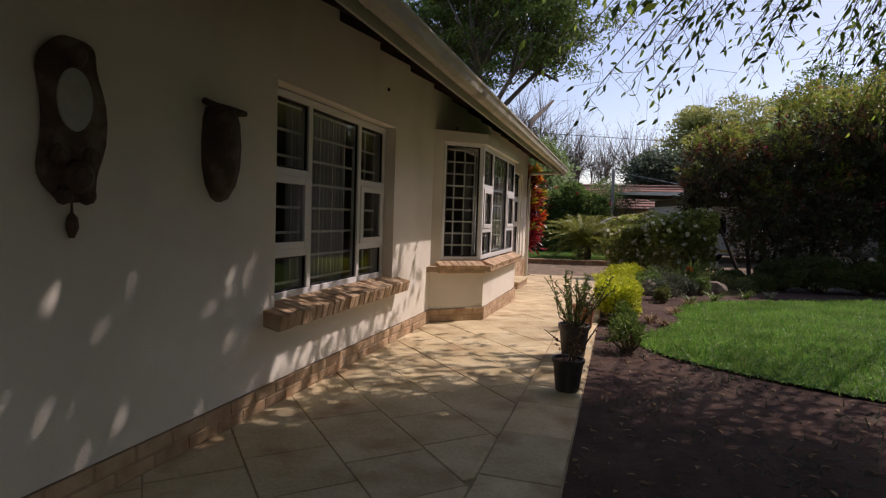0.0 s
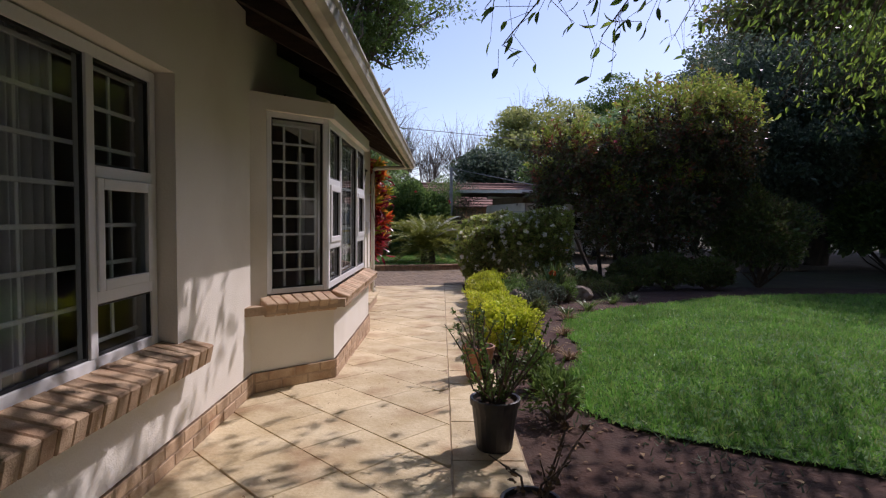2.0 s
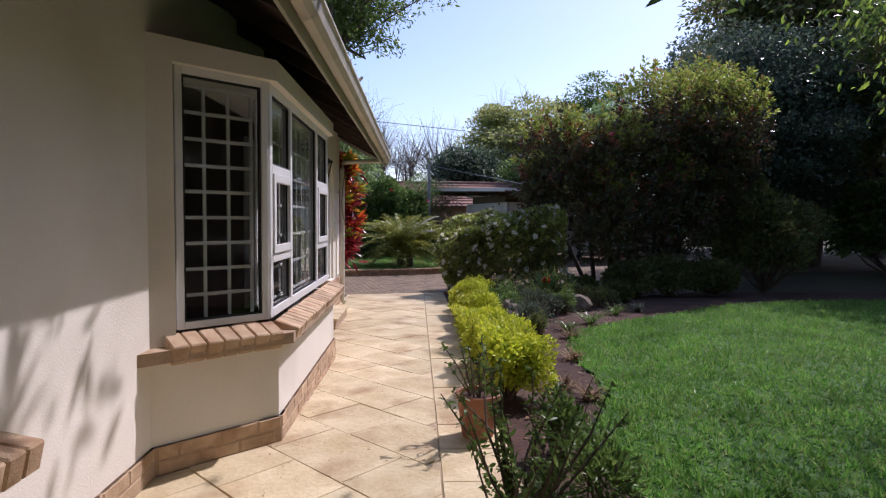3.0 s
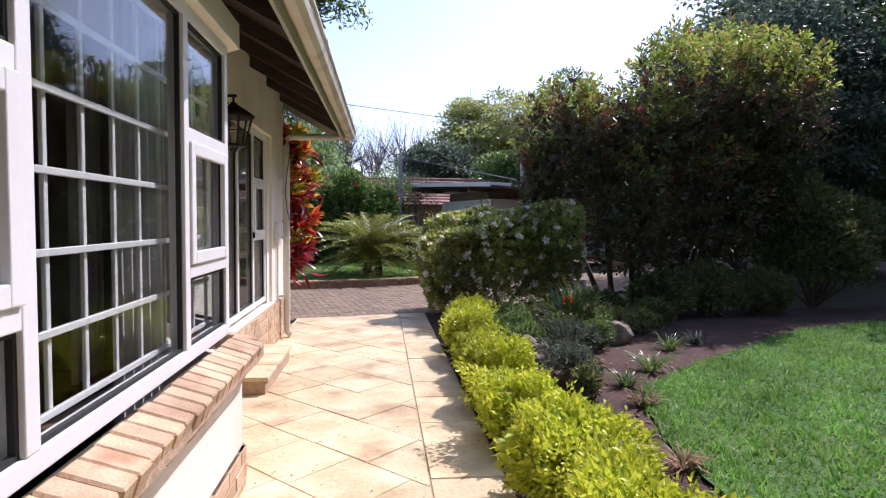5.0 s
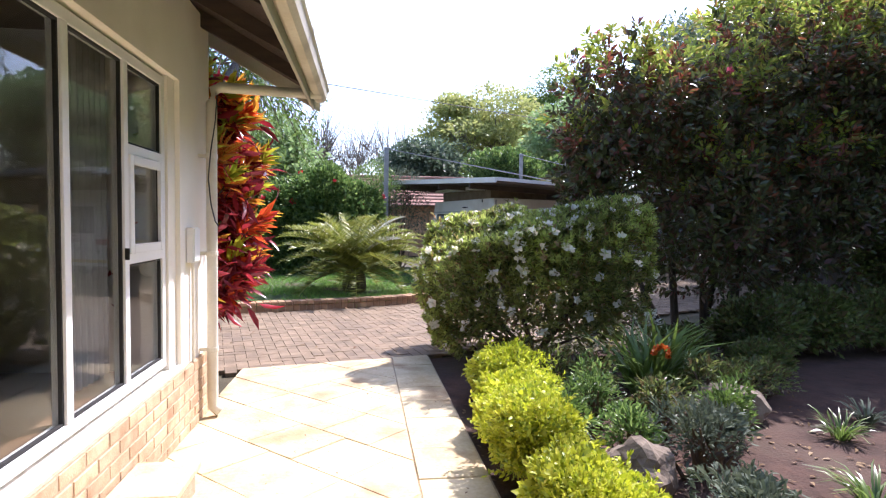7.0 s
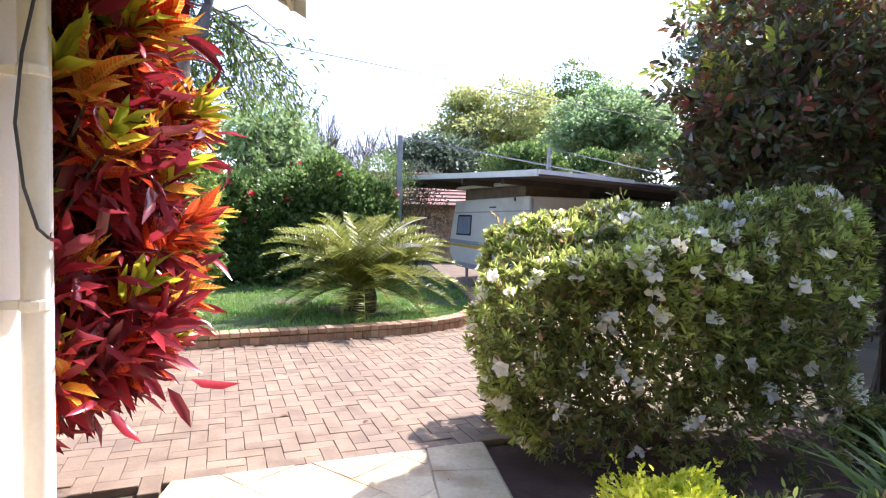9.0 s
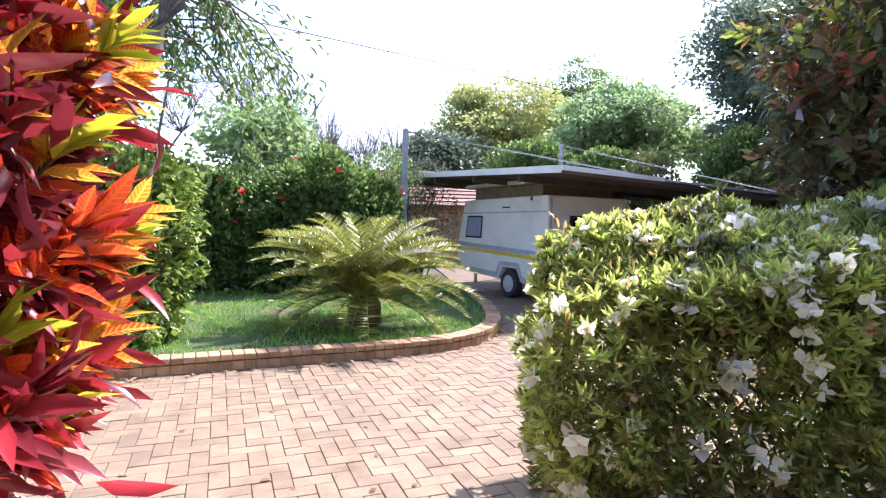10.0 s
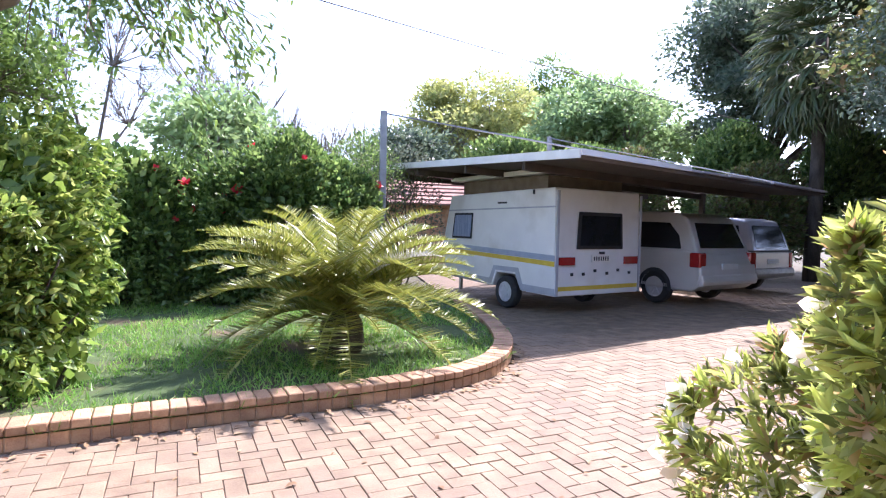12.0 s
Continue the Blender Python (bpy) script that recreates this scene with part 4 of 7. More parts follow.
def bush(name, label, category, centre, radii, n, leaf_len, leaf_wid, material, seed, group="", rough=0.25, shell=0.4, template=DIAMOND, stem=TWIG, power=2.0, lumps=9, flat=0.4, inner=0.3):
    """A shrub: stems from the ground and a lumpy mass of leaves."""
    rng = np.random.default_rng(seed)
    cx, cy, cz = centre
    gz = slope(cy) - 0.03
    th = thing(name, label, category, (cx, cy, gz), group=group)
    tops = np.array(centre) + ball_dirs(rng, 14) * np.array(radii) * 0.75
    tops[:, 2] = np.maximum(tops[:, 2], gz + 0.3 * radii[2])
    for tp in tops:
        part("stem", stems(rng, (cx, cy, gz - 0.03), [tp], 0.02 + 0.012 * max(radii), 0.006, 5), stem, th)
    P, D = lumpy(rng, n, centre, radii, lumps, rough, shell, power)
    P[:, 2] = np.maximum(P[:, 2], gz + 0.02)
    D = unit(D + rng.normal(0, 0.55, D.shape) + np.array([0, 0, 0.25]))
    L = leaf_len * rng.uniform(0.65, 1.25, n)
    leaves("foliage", P, D, L, L * leaf_wid / leaf_len, material, th, template, flat, rng=rng)
    m = max(8, n // 60)
    pick = rng.integers(0, n, m)
    reach = 0.16 * min(radii) ** 0.5 * rng.uniform(0.4, 1.5, m)
    sdir_ = unit(D[pick] + np.array([0, 0, 0.6]) + rng.normal(0, 0.3, (m, 3)))
    t = np.tile(np.linspace(0.1, 1, 9), m)
    who = np.repeat(np.arange(m), 9)
    Ps = P[pick][who] + sdir_[who] * (t * reach[who])[:, None]
    tagged(leaves("shoot", Ps, unit(sdir_[who] * 0.8 + rng.normal(0, 0.7, (len(t), 3))), leaf_len * 0.95, leaf_wid * 0.95, material, th, template, flat, rng=rng), kind="stuff")
    if inner:
        k = int(n * inner)
        Q, E = lumpy(rng, k, centre, np.array(radii) * 0.78, lumps, rough * 0.5, 0.5, power)
        Q[:, 2] = np.maximum(Q[:, 2] - 0.15 * radii[2] * rng.random(k), gz + 0.02)
        leaves("inner_foliage", Q, unit(E + rng.normal(0, 0.8, E.shape)), leaf_len * 1.7, leaf_wid * 2.0, material, th, DIAMOND, 0.2, rng=rng)
    return th, P, D, rng


def flowers(rng, P, D, size, petals, material, parent, label="", name="blossom"):
    """Open flowers of a few petals at P facing along D, as one mesh of petals each."""
    for p, d in zip(P, D):
        d = d / np.linalg.norm(d)
        a = np.cross(d, (0.3, 0.2, 0.9))
        a /= np.linalg.norm(a)
        b = np.cross(d, a)
        ang = np.arange(petals) * 2 * math.pi / petals + rng.random()
        pd = np.cos(ang)[:, None] * a + np.sin(ang)[:, None] * b + d * rng.uniform(0.2, 0.8)
        s = size * rng.uniform(0.7, 1.2)
        leaves(name, np.repeat(p[None], petals, 0), pd, s, s * 0.95, material, parent, LEAF, 0.0, label, rng)


def tree(name, label, x, y, height, crown, seed, material, n, leaf_len, leaf_wid, trunk_r=0.2, bark=BARK, crown_z=0.65, clumps=40, clump_r=0.9, lean=(0, 0), group="", flat=0.5, category="tree", bare=0, toplit=None, dense=False, tight=False):
    """A tapered trunk with limbs and a crown of leaf clumps. crown: radii of the crown."""
    rng = np.random.default_rng(seed)
    gz = slope(y) - 0.1
    th = thing(name, label, category, (x, y, gz), group=group)
    cz = height * crown_z
    c = np.array([x + lean[0], y + lean[1], gz + cz])
    fork = np.array([x + lean[0] * 0.4, y + lean[1] * 0.4, gz + max(0.25 * height, cz - crown[2] * 1.05)])
    s = Shape()
    s.sweep([(x, y, gz - 0.1), (x, y, gz + 0.15), tuple((fork + np.array([x, y, gz])) / 2 + rng.normal(0, 0.06 * trunk_r * 5, 3)), tuple(fork)], [trunk_r * 1.5, trunk_r * 1.1, trunk_r * 0.9, trunk_r * 0.7], 9)
    d = ball_dirs(rng, clumps)
    d[:, 2] = np.abs(d[:, 2]) * np.where(rng.random(clumps) < 0.72, 1, -0.6)
    ends = c + d * np.array(crown) * rng.uniform(0.38, 0.98 if tight else 1.15, (clumps, 1))
    limbs = ends[rng.permutation(clumps)[:7]]
    joints = []
    for e in limbs:
        mid = fork * 0.45 + e * 0.55 + rng.normal(0, 0.08 * crown[0], 3)
        joints.append(mid)
        s.sweep([fork, fork * 0.7 + mid * 0.3 + np.array([0, 0, 0.05 * crown[2]]), mid, e], [trunk_r * 0.55, trunk_r * 0.42, trunk_r * 0.28, trunk_r * 0.08], 6)
    for e in ends:
        j = min(joints, key=lambda q: np.linalg.norm(q - e))
        s.sweep([j, (j + e) / 2 + rng.normal(0, 0.06 * crown[0], 3), e], [trunk_r * 0.2, trunk_r * 0.12, trunk_r * 0.04], 5)
        for _ in range(bare):
            q = e + rng.normal(0, clump_r * 0.9, 3) + np.array([0, 0, clump_r * 0.4])
            s.sweep([(j + e) / 2, e * 0.5 + q * 0.5 + rng.normal(0, 0.1, 3), q], [trunk_r * 0.09, trunk_r * 0.06, trunk_r * 0.025], 3)
    part("trunk", s, bark, th, smooth=True)
    if n:
        which = rng.integers(0, clumps, n)
        off = rng.normal(0, 1, (n, 3)) * clump_r * np.array([0.55, 0.55, 0.38]) * rng.uniform(0.6, 1.3, clumps)[which][:, None]
        if tight:
            u = ball_dirs(rng, n)
            u[:, 2] = np.where(u[:, 2] < -0.3, -u[:, 2], u[:, 2])
            off = u * (rng.random(n) ** 0.4 * clump_r * rng.uniform(0.7, 1.35, clumps)[which])[:, None] * np.array([1.1, 1.1, 0.62])
        P = ends[which] + off
        D = unit(off * 0.7 + rng.normal(0, 0.6, (n, 3)) + np.array([0, 0, -0.15]))
        L = leaf_len * rng.uniform(0.6, 1.3, n)
        # young: top clumps that take the paler leaf, so the crown looks sunlit
        young = (off[:, 2] > -0.1 * clump_r) & (rng.random(n) < 0.75) & (ends[which][:, 2] > c[2] + crown[2] * (0.3 + 0.35 * rng.random(clumps)[which])) if toplit else np.zeros(n, bool)
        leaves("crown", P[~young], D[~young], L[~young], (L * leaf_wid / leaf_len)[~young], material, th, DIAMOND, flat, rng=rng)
        if toplit:
            leaves("sunlit_leaves", P[young], D[young] + np.array([0, 0, 0.4]), L[young], (L * leaf_wid / leaf_len)[young], toplit, th, DIAMOND, flat, "lighter yellow-green leaves where the crown is sunlit", rng)
        k = n // 3
        Q = c + ball_dirs(rng, k) * np.array(crown) * rng.uniform(0.2, 0.75, (k, 1)) ** 0.8
        leaves("inner_crown", Q, ball_dirs(rng, k), leaf_len * 1.6, leaf_wid * 2.0, material, th, DIAMOND, 0.2, rng=rng) if dense else None
    return th


def hedge_row():
    for i, (x, y, r, h) in enumerate(((0.0, 7.75, 0.34, 0.5), (0.0, 8.55, 0.37, 0.5), (0.02, 9.4, 0.35, 0.43), (0.0, 10.15, 0.34, 0.49), (0.03, 10.95, 0.36, 0.43), (0.03, 11.7, 0.33, 0.48), (0.05, 12.4, 0.31, 0.41), (0.2, 13.22, 0.33, 0.46))):
        gz = slope(y)
        bush("golden_duranta", "clipped golden-leaved shrub beside the paving", "shrub", (x, y, gz + h * 0.5), (r * 0.86, r * 1.06, h * 0.53), 8600, 0.034, 0.018, L_DURANTA, 100 + i, "golden shrubs along the paving", 0.6, 0.6, LEAF, lumps=18, power=2.7)


AZC, AZR = (1.02, 14.95, 0.5), (1.26, 0.82, 0.98)


def azalea():
    th, P, D, rng = bush("white_azalea", "dense azalea bush covered in white flowers", "shrub", AZC, AZR, 19000, 0.066, 0.021, L_AZALEA, 201, rough=0.3, shell=0.5, template=LEAF, power=3.2, lumps=44, inner=0.14)

    def outermost(i, reach=0.07):
        """The leaf that stands proud of its neighbours round leaf i."""
        rel = P - P[i]
        far = rel @ D0[i]
        near = np.linalg.norm(rel - far[:, None] * D0[i], axis=1) < reach
        return int(np.argmax(np.where(near, far, -9)))

    D0 = unit((P - np.array(AZC)) / np.array(AZR) ** 1.6)
    tips = np.array([outermost(i, 0.05) for i in rng.permutation(len(P))[:3600]])
    # Sun is put into the leaf colour: paler rosettes on top and left.
    for label, mt, size, pick in (("leaf rosettes", L_AZALEA, 0.07, tips[:1700]), ("yellow-green shoots where the bush is sunlit", L_AZTIP, 0.075, np.array([i for i in tips[1700:] if P[i][2] > 0.5 + 0.5 * rng.random() or D0[i][0] < -0.6]))):
        who = np.repeat(pick, 11)
        f = np.tile(np.linspace(0, 1, 11), len(pick))
        axis = unit(D0[who] + np.array([0, 0, 0.55]))
        spin = rng.normal(0, 1, (len(who), 3))
        spin = unit(spin - (spin * axis).sum(1)[:, None] * axis)
        Q = P[who] + axis * (0.05 * f - 0.015)[:, None]
        tagged(leaves("rosette", Q, unit(axis * (0.25 + 0.8 * f)[:, None] + spin * (1 - 0.35 * f)[:, None]), size, size * 0.27, mt, th, LEAF, 0.25, label, rng), kind="stuff")
    seen = [i for i in rng.permutation(len(P)) if P[i][2] > 0.2 and (D0[i][1] < 0.1 or D0[i][0] < -0.3 or D0[i][2] > 0.6)]
    spots = []
    for i in seen[:210]:
        j = outermost(i)
        for k in range(rng.integers(1, 3)):
            spots.append((P[j] + D0[j] * 0.035 + rng.normal(0, 0.03, 3) * (k > 0), unit((D0[j] + np.array([0, 0, 0.3]) + rng.normal(0, 0.4, 3))[None])[0]))
    flowers(rng, np.array([q[0] for q in spots]), np.array([q[1] for q in spots]), 0.06, 5, PETAL, th, "white flower", "flower")
    dry = [outermost(i) for i in seen[250:410]]
    flowers(rng, P[dry] + D0[dry] * 0.02, D0[dry] + np.array([0, 0, -0.6]), 0.042, 4, DRYPETAL, th, "withered brown flower", "flower")


def croton():
    rng = np.random.default_rng(301)
    c = np.array((-2.6, 13.95))
    th = thing("croton", "tall croton with red, orange and yellow leaves", "shrub", (c[0] - 0.75, c[1] + 0.3, -0.18))
    rosettes = []
    for i in range(250):
        z = rng.uniform(0.62, 2.5)
        wid = 0.75 * math.sin(min(1.0, (z + 0.35) / 1.4) * math.pi / 2) * (1.0 if z < 2 else 1 - 0.45 * (z - 2) / 0.8)
        a = rng.uniform(0, 2 * math.pi)
        r = wid * math.sqrt(rng.uniform(0.25, 1))
        rosettes.append((c[0] + r * math.cos(a), c[1] + r * math.sin(a), z))
    rosettes = np.array(rosettes)
    for q in rosettes:
        part("stem", stems(rng, (c[0] - 0.75 + rng.normal(0, 0.07), c[1] + 0.3 + rng.normal(0, 0.07), -0.2), [q], 0.016, 0.006, 5, 0.05), BARKDARK, th)
    P, D, T = [], [], []
    for q in rosettes:
        out = np.array((q[0] - c[0], q[1] - c[1], 0.0))
        axis = unit((out / max(np.linalg.norm(out), 0.1) * 0.8 + np.array((0, 0, 0.8)))[None])[0]
        young = rng.random() < 0.6
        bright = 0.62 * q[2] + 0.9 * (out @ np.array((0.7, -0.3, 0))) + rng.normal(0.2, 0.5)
        for k in range(34):
            f = k / 34
            side = rng.normal(0, 1, 3)
            side -= side @ axis * axis
            side /= np.linalg.norm(side)
            P.append(q + axis * (0.34 * f - 0.25))
            D.append(axis * (f * 1.3 - 0.05) + side * (1.05 - 0.55 * f) + np.array((0, 0, -0.15 * (1 - f))))
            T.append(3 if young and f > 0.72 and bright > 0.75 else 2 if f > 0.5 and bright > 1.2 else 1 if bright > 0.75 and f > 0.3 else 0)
    for k in range(6600):
        q = rosettes[rng.integers(0, len(rosettes))]
        f = rng.uniform(0.35, 0.95)
        P.append(np.array((c[0], c[1], q[2] - 0.1)) * (1 - f) + q * f + rng.normal(0, 0.09, 3))
        D.append(np.array((q[0] - c[0], q[1] - c[1], 0.0)) + rng.normal(0, 0.5, 3) + np.array((0, 0, -0.1)))
        T.append(0)
    P, D, T = np.array(P), np.array(D), np.array(T)
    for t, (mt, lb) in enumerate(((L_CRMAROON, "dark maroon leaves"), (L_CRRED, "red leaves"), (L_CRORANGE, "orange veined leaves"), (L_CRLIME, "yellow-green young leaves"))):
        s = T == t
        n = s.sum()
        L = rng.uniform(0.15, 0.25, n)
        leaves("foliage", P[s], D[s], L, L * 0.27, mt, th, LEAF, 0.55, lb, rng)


def cycad():
    rng = np.random.default_rng(401)
    x, y, z = -1.1, 20.1, -0.08
    th = thing("cycad", "cycad with arching feathery fronds on a stout trunk", "cycad", (x, y, z))
    part("trunk", Shape().lathe((x, y, z - 0.05), [(0.2, 0), (0.24, 0.15), (0.22, 0.35), (0.16, 0.48), (0.05, 0.52)], 14), BARKDARK, th, smooth=True)
    for i in range(84):
        a = i * 2.399 + rng.normal(0, 0.1)
        rise = 1.3 * (1 - i / 84) ** 0.55 - 0.25 * (i > 66) + rng.normal(0, 0.08)
        L = rng.uniform(1.4, 1.85)
        d = np.array((math.cos(a), math.sin(a)))
        pts, p = [], np.array((x, y, z + 0.42))
        el = rise * 0.95
        for k in range(13):
            pts.append(p.copy())
            p = p + L / 12 * np.array((d[0] * math.cos(el), d[1] * math.cos(el), math.sin(el)))
            el -= 0.085 + 0.02 * k / 12
        pts = np.array(pts)
        old = i in (3, 5, 8)
        fr = part("rachis", Shape().sweep(pts, [0.012 - 0.009 * k / 12 for k in range(13)], 4), L_CYCAD, th)
        m = 68
        f = np.linspace(0.12, 0.99, m)
        ctr = np.array([[np.interp(t * 12, range(13), pts[:, j]) for j in range(3)] for t in f])
        tan = unit(np.gradient(ctr, axis=0))
        side = unit(np.cross(tan, (0, 0, 1.0)))
        upv = np.cross(side, tan)
        ll = 0.22 * np.sin(np.clip(f * 1.05, 0, 1) * math.pi) ** 0.55 + 0.03
        for sg in (1, -1):
            D = side * sg * 0.85 + tan * 0.5 + upv * 0.42 + rng.normal(0, 0.06, (m, 3))
            leaves("leaflet_fringe", ctr, D, ll, 0.02, L_CYOLD if old else L_CYCAD, fr, BLADE, 0.7, rng=rng)


def strap_clump(name, label, x, y, n, length, width, material, seed, spread=0.9, group="", category="plant", radius=0.1, single=False):
    rng = np.random.default_rng(seed)
    gz = slope(y) - 0.035
    a = rng.uniform(0, 2 * math.pi, n)
    r = rng.uniform(0, radius, n)
    P = np.stack([x + r * np.cos(a), y + r * np.sin(a), np.full(n, gz)], 1)
    D = np.stack([np.cos(a) * spread, np.sin(a) * spread, rng.uniform(0.5, 1.2, n)], 1) + rng.normal(0, 0.15, (n, 3))
    L = length * rng.uniform(0.6, 1.2, n)
    if single:
        th = thing(name, label, category, (x, y, gz), group)
        for i in range(n):
            leaves("leaf", P[i:i + 1], D[i:i + 1], L[i], width, material, th, STRAP, 0.85, rng=rng)
        return th
    ob = leaves(name, P, D, L, width, material, None, STRAP, 0.85, rng=rng)
    return tagged(ob, label, category, group)


def potted(name, label, x, y, r, h, material, seed, twigs, leaf_n, twig_len, leafmat):
    rng = np.random.default_rng(seed)
    gz = slope(y) + 0.001
    th = thing(name, label, "potted plant", (x, y, gz), group="pots along the paving edge")
    part("pot", Shape().lathe((x, y, gz), [(r * 0.68, 0), (r * 0.72, 0.01), (r * 0.93, h * 0.86), (r, h * 0.87), (r * 1.02, h * 0.99), (r * 0.98, h), (r * 0.9, h * 0.99), (r * 0.87, h * 0.88)], 24), material, th, smooth=False)
    part("soil", Shape().lathe((x, y, gz + h * 0.86), [(r * 0.88, 0), (r * 0.86, 0.012), (r * 0.3, 0.02)], 18), SOIL, th)
    s = Shape()
    P, D = [], []
    for i in range(twigs):
        a = rng.uniform(0, 2 * math.pi)
        tip = np.array((x + math.cos(a) * twig_len * rng.uniform(0.2, 0.75), y + math.sin(a) * twig_len * rng.uniform(0.2, 0.75), gz + h + twig_len * rng.uniform(0.45, 1.0)))
        b = np.array((x + math.cos(a) * r * 0.3, y + math.sin(a) * r * 0.3, gz + h * 0.9))
        mid = (b + tip) / 2 + rng.normal(0, 0.05, 3)
        s.sweep([b, mid, tip], [0.007, 0.005, 0.002], 5)
        for k in range(leaf_n):
            t = rng.uniform(0.15, 1)
            q = b * (1 - t) ** 2 + 2 * mid * t * (1 - t) + tip * t * t
            P.append(q)
            D.append(rng.normal(0, 1, 3) + np.array((0, 0, 0.4)))
    part("twig", s, TWIG, th)
    leaves("foliage", np.array(P), np.array(D), rng.uniform(0.02, 0.045, len(P)), 0.016, leafmat, th, LEAF, 0.3, rng=rng)


def rock(name, x, y, r, seed, label="weathered brown garden rock"):
    bm = bmesh.new()
    bmesh.ops.create_icosphere(bm, subdivisions=3, radius=1)
    for v in bm.verts:
        k = 1 + 0.35 * noise.noise(v.co * 1.3 + Vector((seed, 0, 0))) + 0.12 * noise.noise(v.co * 4 + Vector((seed, 3, 0)))
        v.co = Vector((v.co.x * r[0] * k, v.co.y * r[1] * k, v.co.z * r[2] * k))
    me = bpy.data.meshes.new(name)
    bm.to_mesh(me)
    bm.free()
    me.materials.append(ROCK)
    ob = new(name, me)
    ob.location = (x, y, slope(y) + r[2] * 0.35)
    return tagged(ob, label, "rock")


def grass():
    rng = np.random.default_rng(5)
    n = 260000
    u = rng.random((n, 2))
    P = np.stack([0.2 + 8.5 * u[:, 0] ** 1.7, 1.5 + 12.6 * u[:, 1]], 1)
    P = P[inside(LAWN, P)]
    P = P + rng.normal(0, 0.035, P.shape)
    z = np.array([slope(v) for v in P[:, 1]]) - 0.015
    P3 = np.column_stack([P, z])
    D = rng.normal(0, 0.6, (len(P), 3)) + np.array((0, 0, 0.9))
    tagged(leaves("grass", P3, D, rng.uniform(0.025, 0.065, len(P)) * (0.95 + 0.75 * np.sin(P[:, 0] * 31 + 4 * np.sin(P[:, 1] * 9)) * np.sin(P[:, 1] * 27 + 4 * np.sin(P[:, 0] * 7))), rng.uniform(0.008, 0.02, len(P)), L_GRASS, None, BLADE, 0.2, rng=rng), "short green lawn grass", "grass", kind="stuff")
    n = 9000
    P = np.stack([rng.uniform(-0.1, 6, n), rng.uniform(1.8, 6.2, n)], 1)
    keep = np.sin(P[:, 0] * 4.1 + 1) * np.sin(P[:, 1] * 3.3) + rng.normal(0, 0.4, n) > 0.35
    P = P[keep & ~inside(LAWN, P)]
    D = rng.normal(0, 0.7, (len(P), 3)) + np.array((0, 0, 0.7))
    tagged(leaves("weeds", np.column_stack([P, np.full(len(P), -0.035)]), D, rng.uniform(0.03, 0.08, len(P)), 0.014, L_GREY, None, BLADE, 0.2, rng=rng), "thin weeds on bare soil under the tree", "weeds", kind="stuff")
    n = 46000
    P = np.stack([rng.uniform(-5.5, 1.1, n), rng.uniform(17, 24.5, n)], 1)
    P = P[inside(island_ring, P)]
    P = P[np.sin(P[:, 0] * 2.3 + 1) * np.sin(P[:, 1] * 2.9) + 0.6 * np.sin(P[:, 0] * 5.1) * np.sin(P[:, 1] * 4.3 + 2) + rng.normal(0, 0.3, len(P)) > -0.25]
    P3 = np.column_stack([P, np.full(len(P), -0.08)])
    D = rng.normal(0, 0.6, (len(P), 3)) + np.array((0, 0, 0.9))
    tagged(leaves("grass", P3, D, rng.uniform(0.05, 0.11, len(P)), 0.012, L_GRASS, None, BLADE, 0.2, rng=rng), "longer rough grass behind the kerb", "grass", kind="stuff")


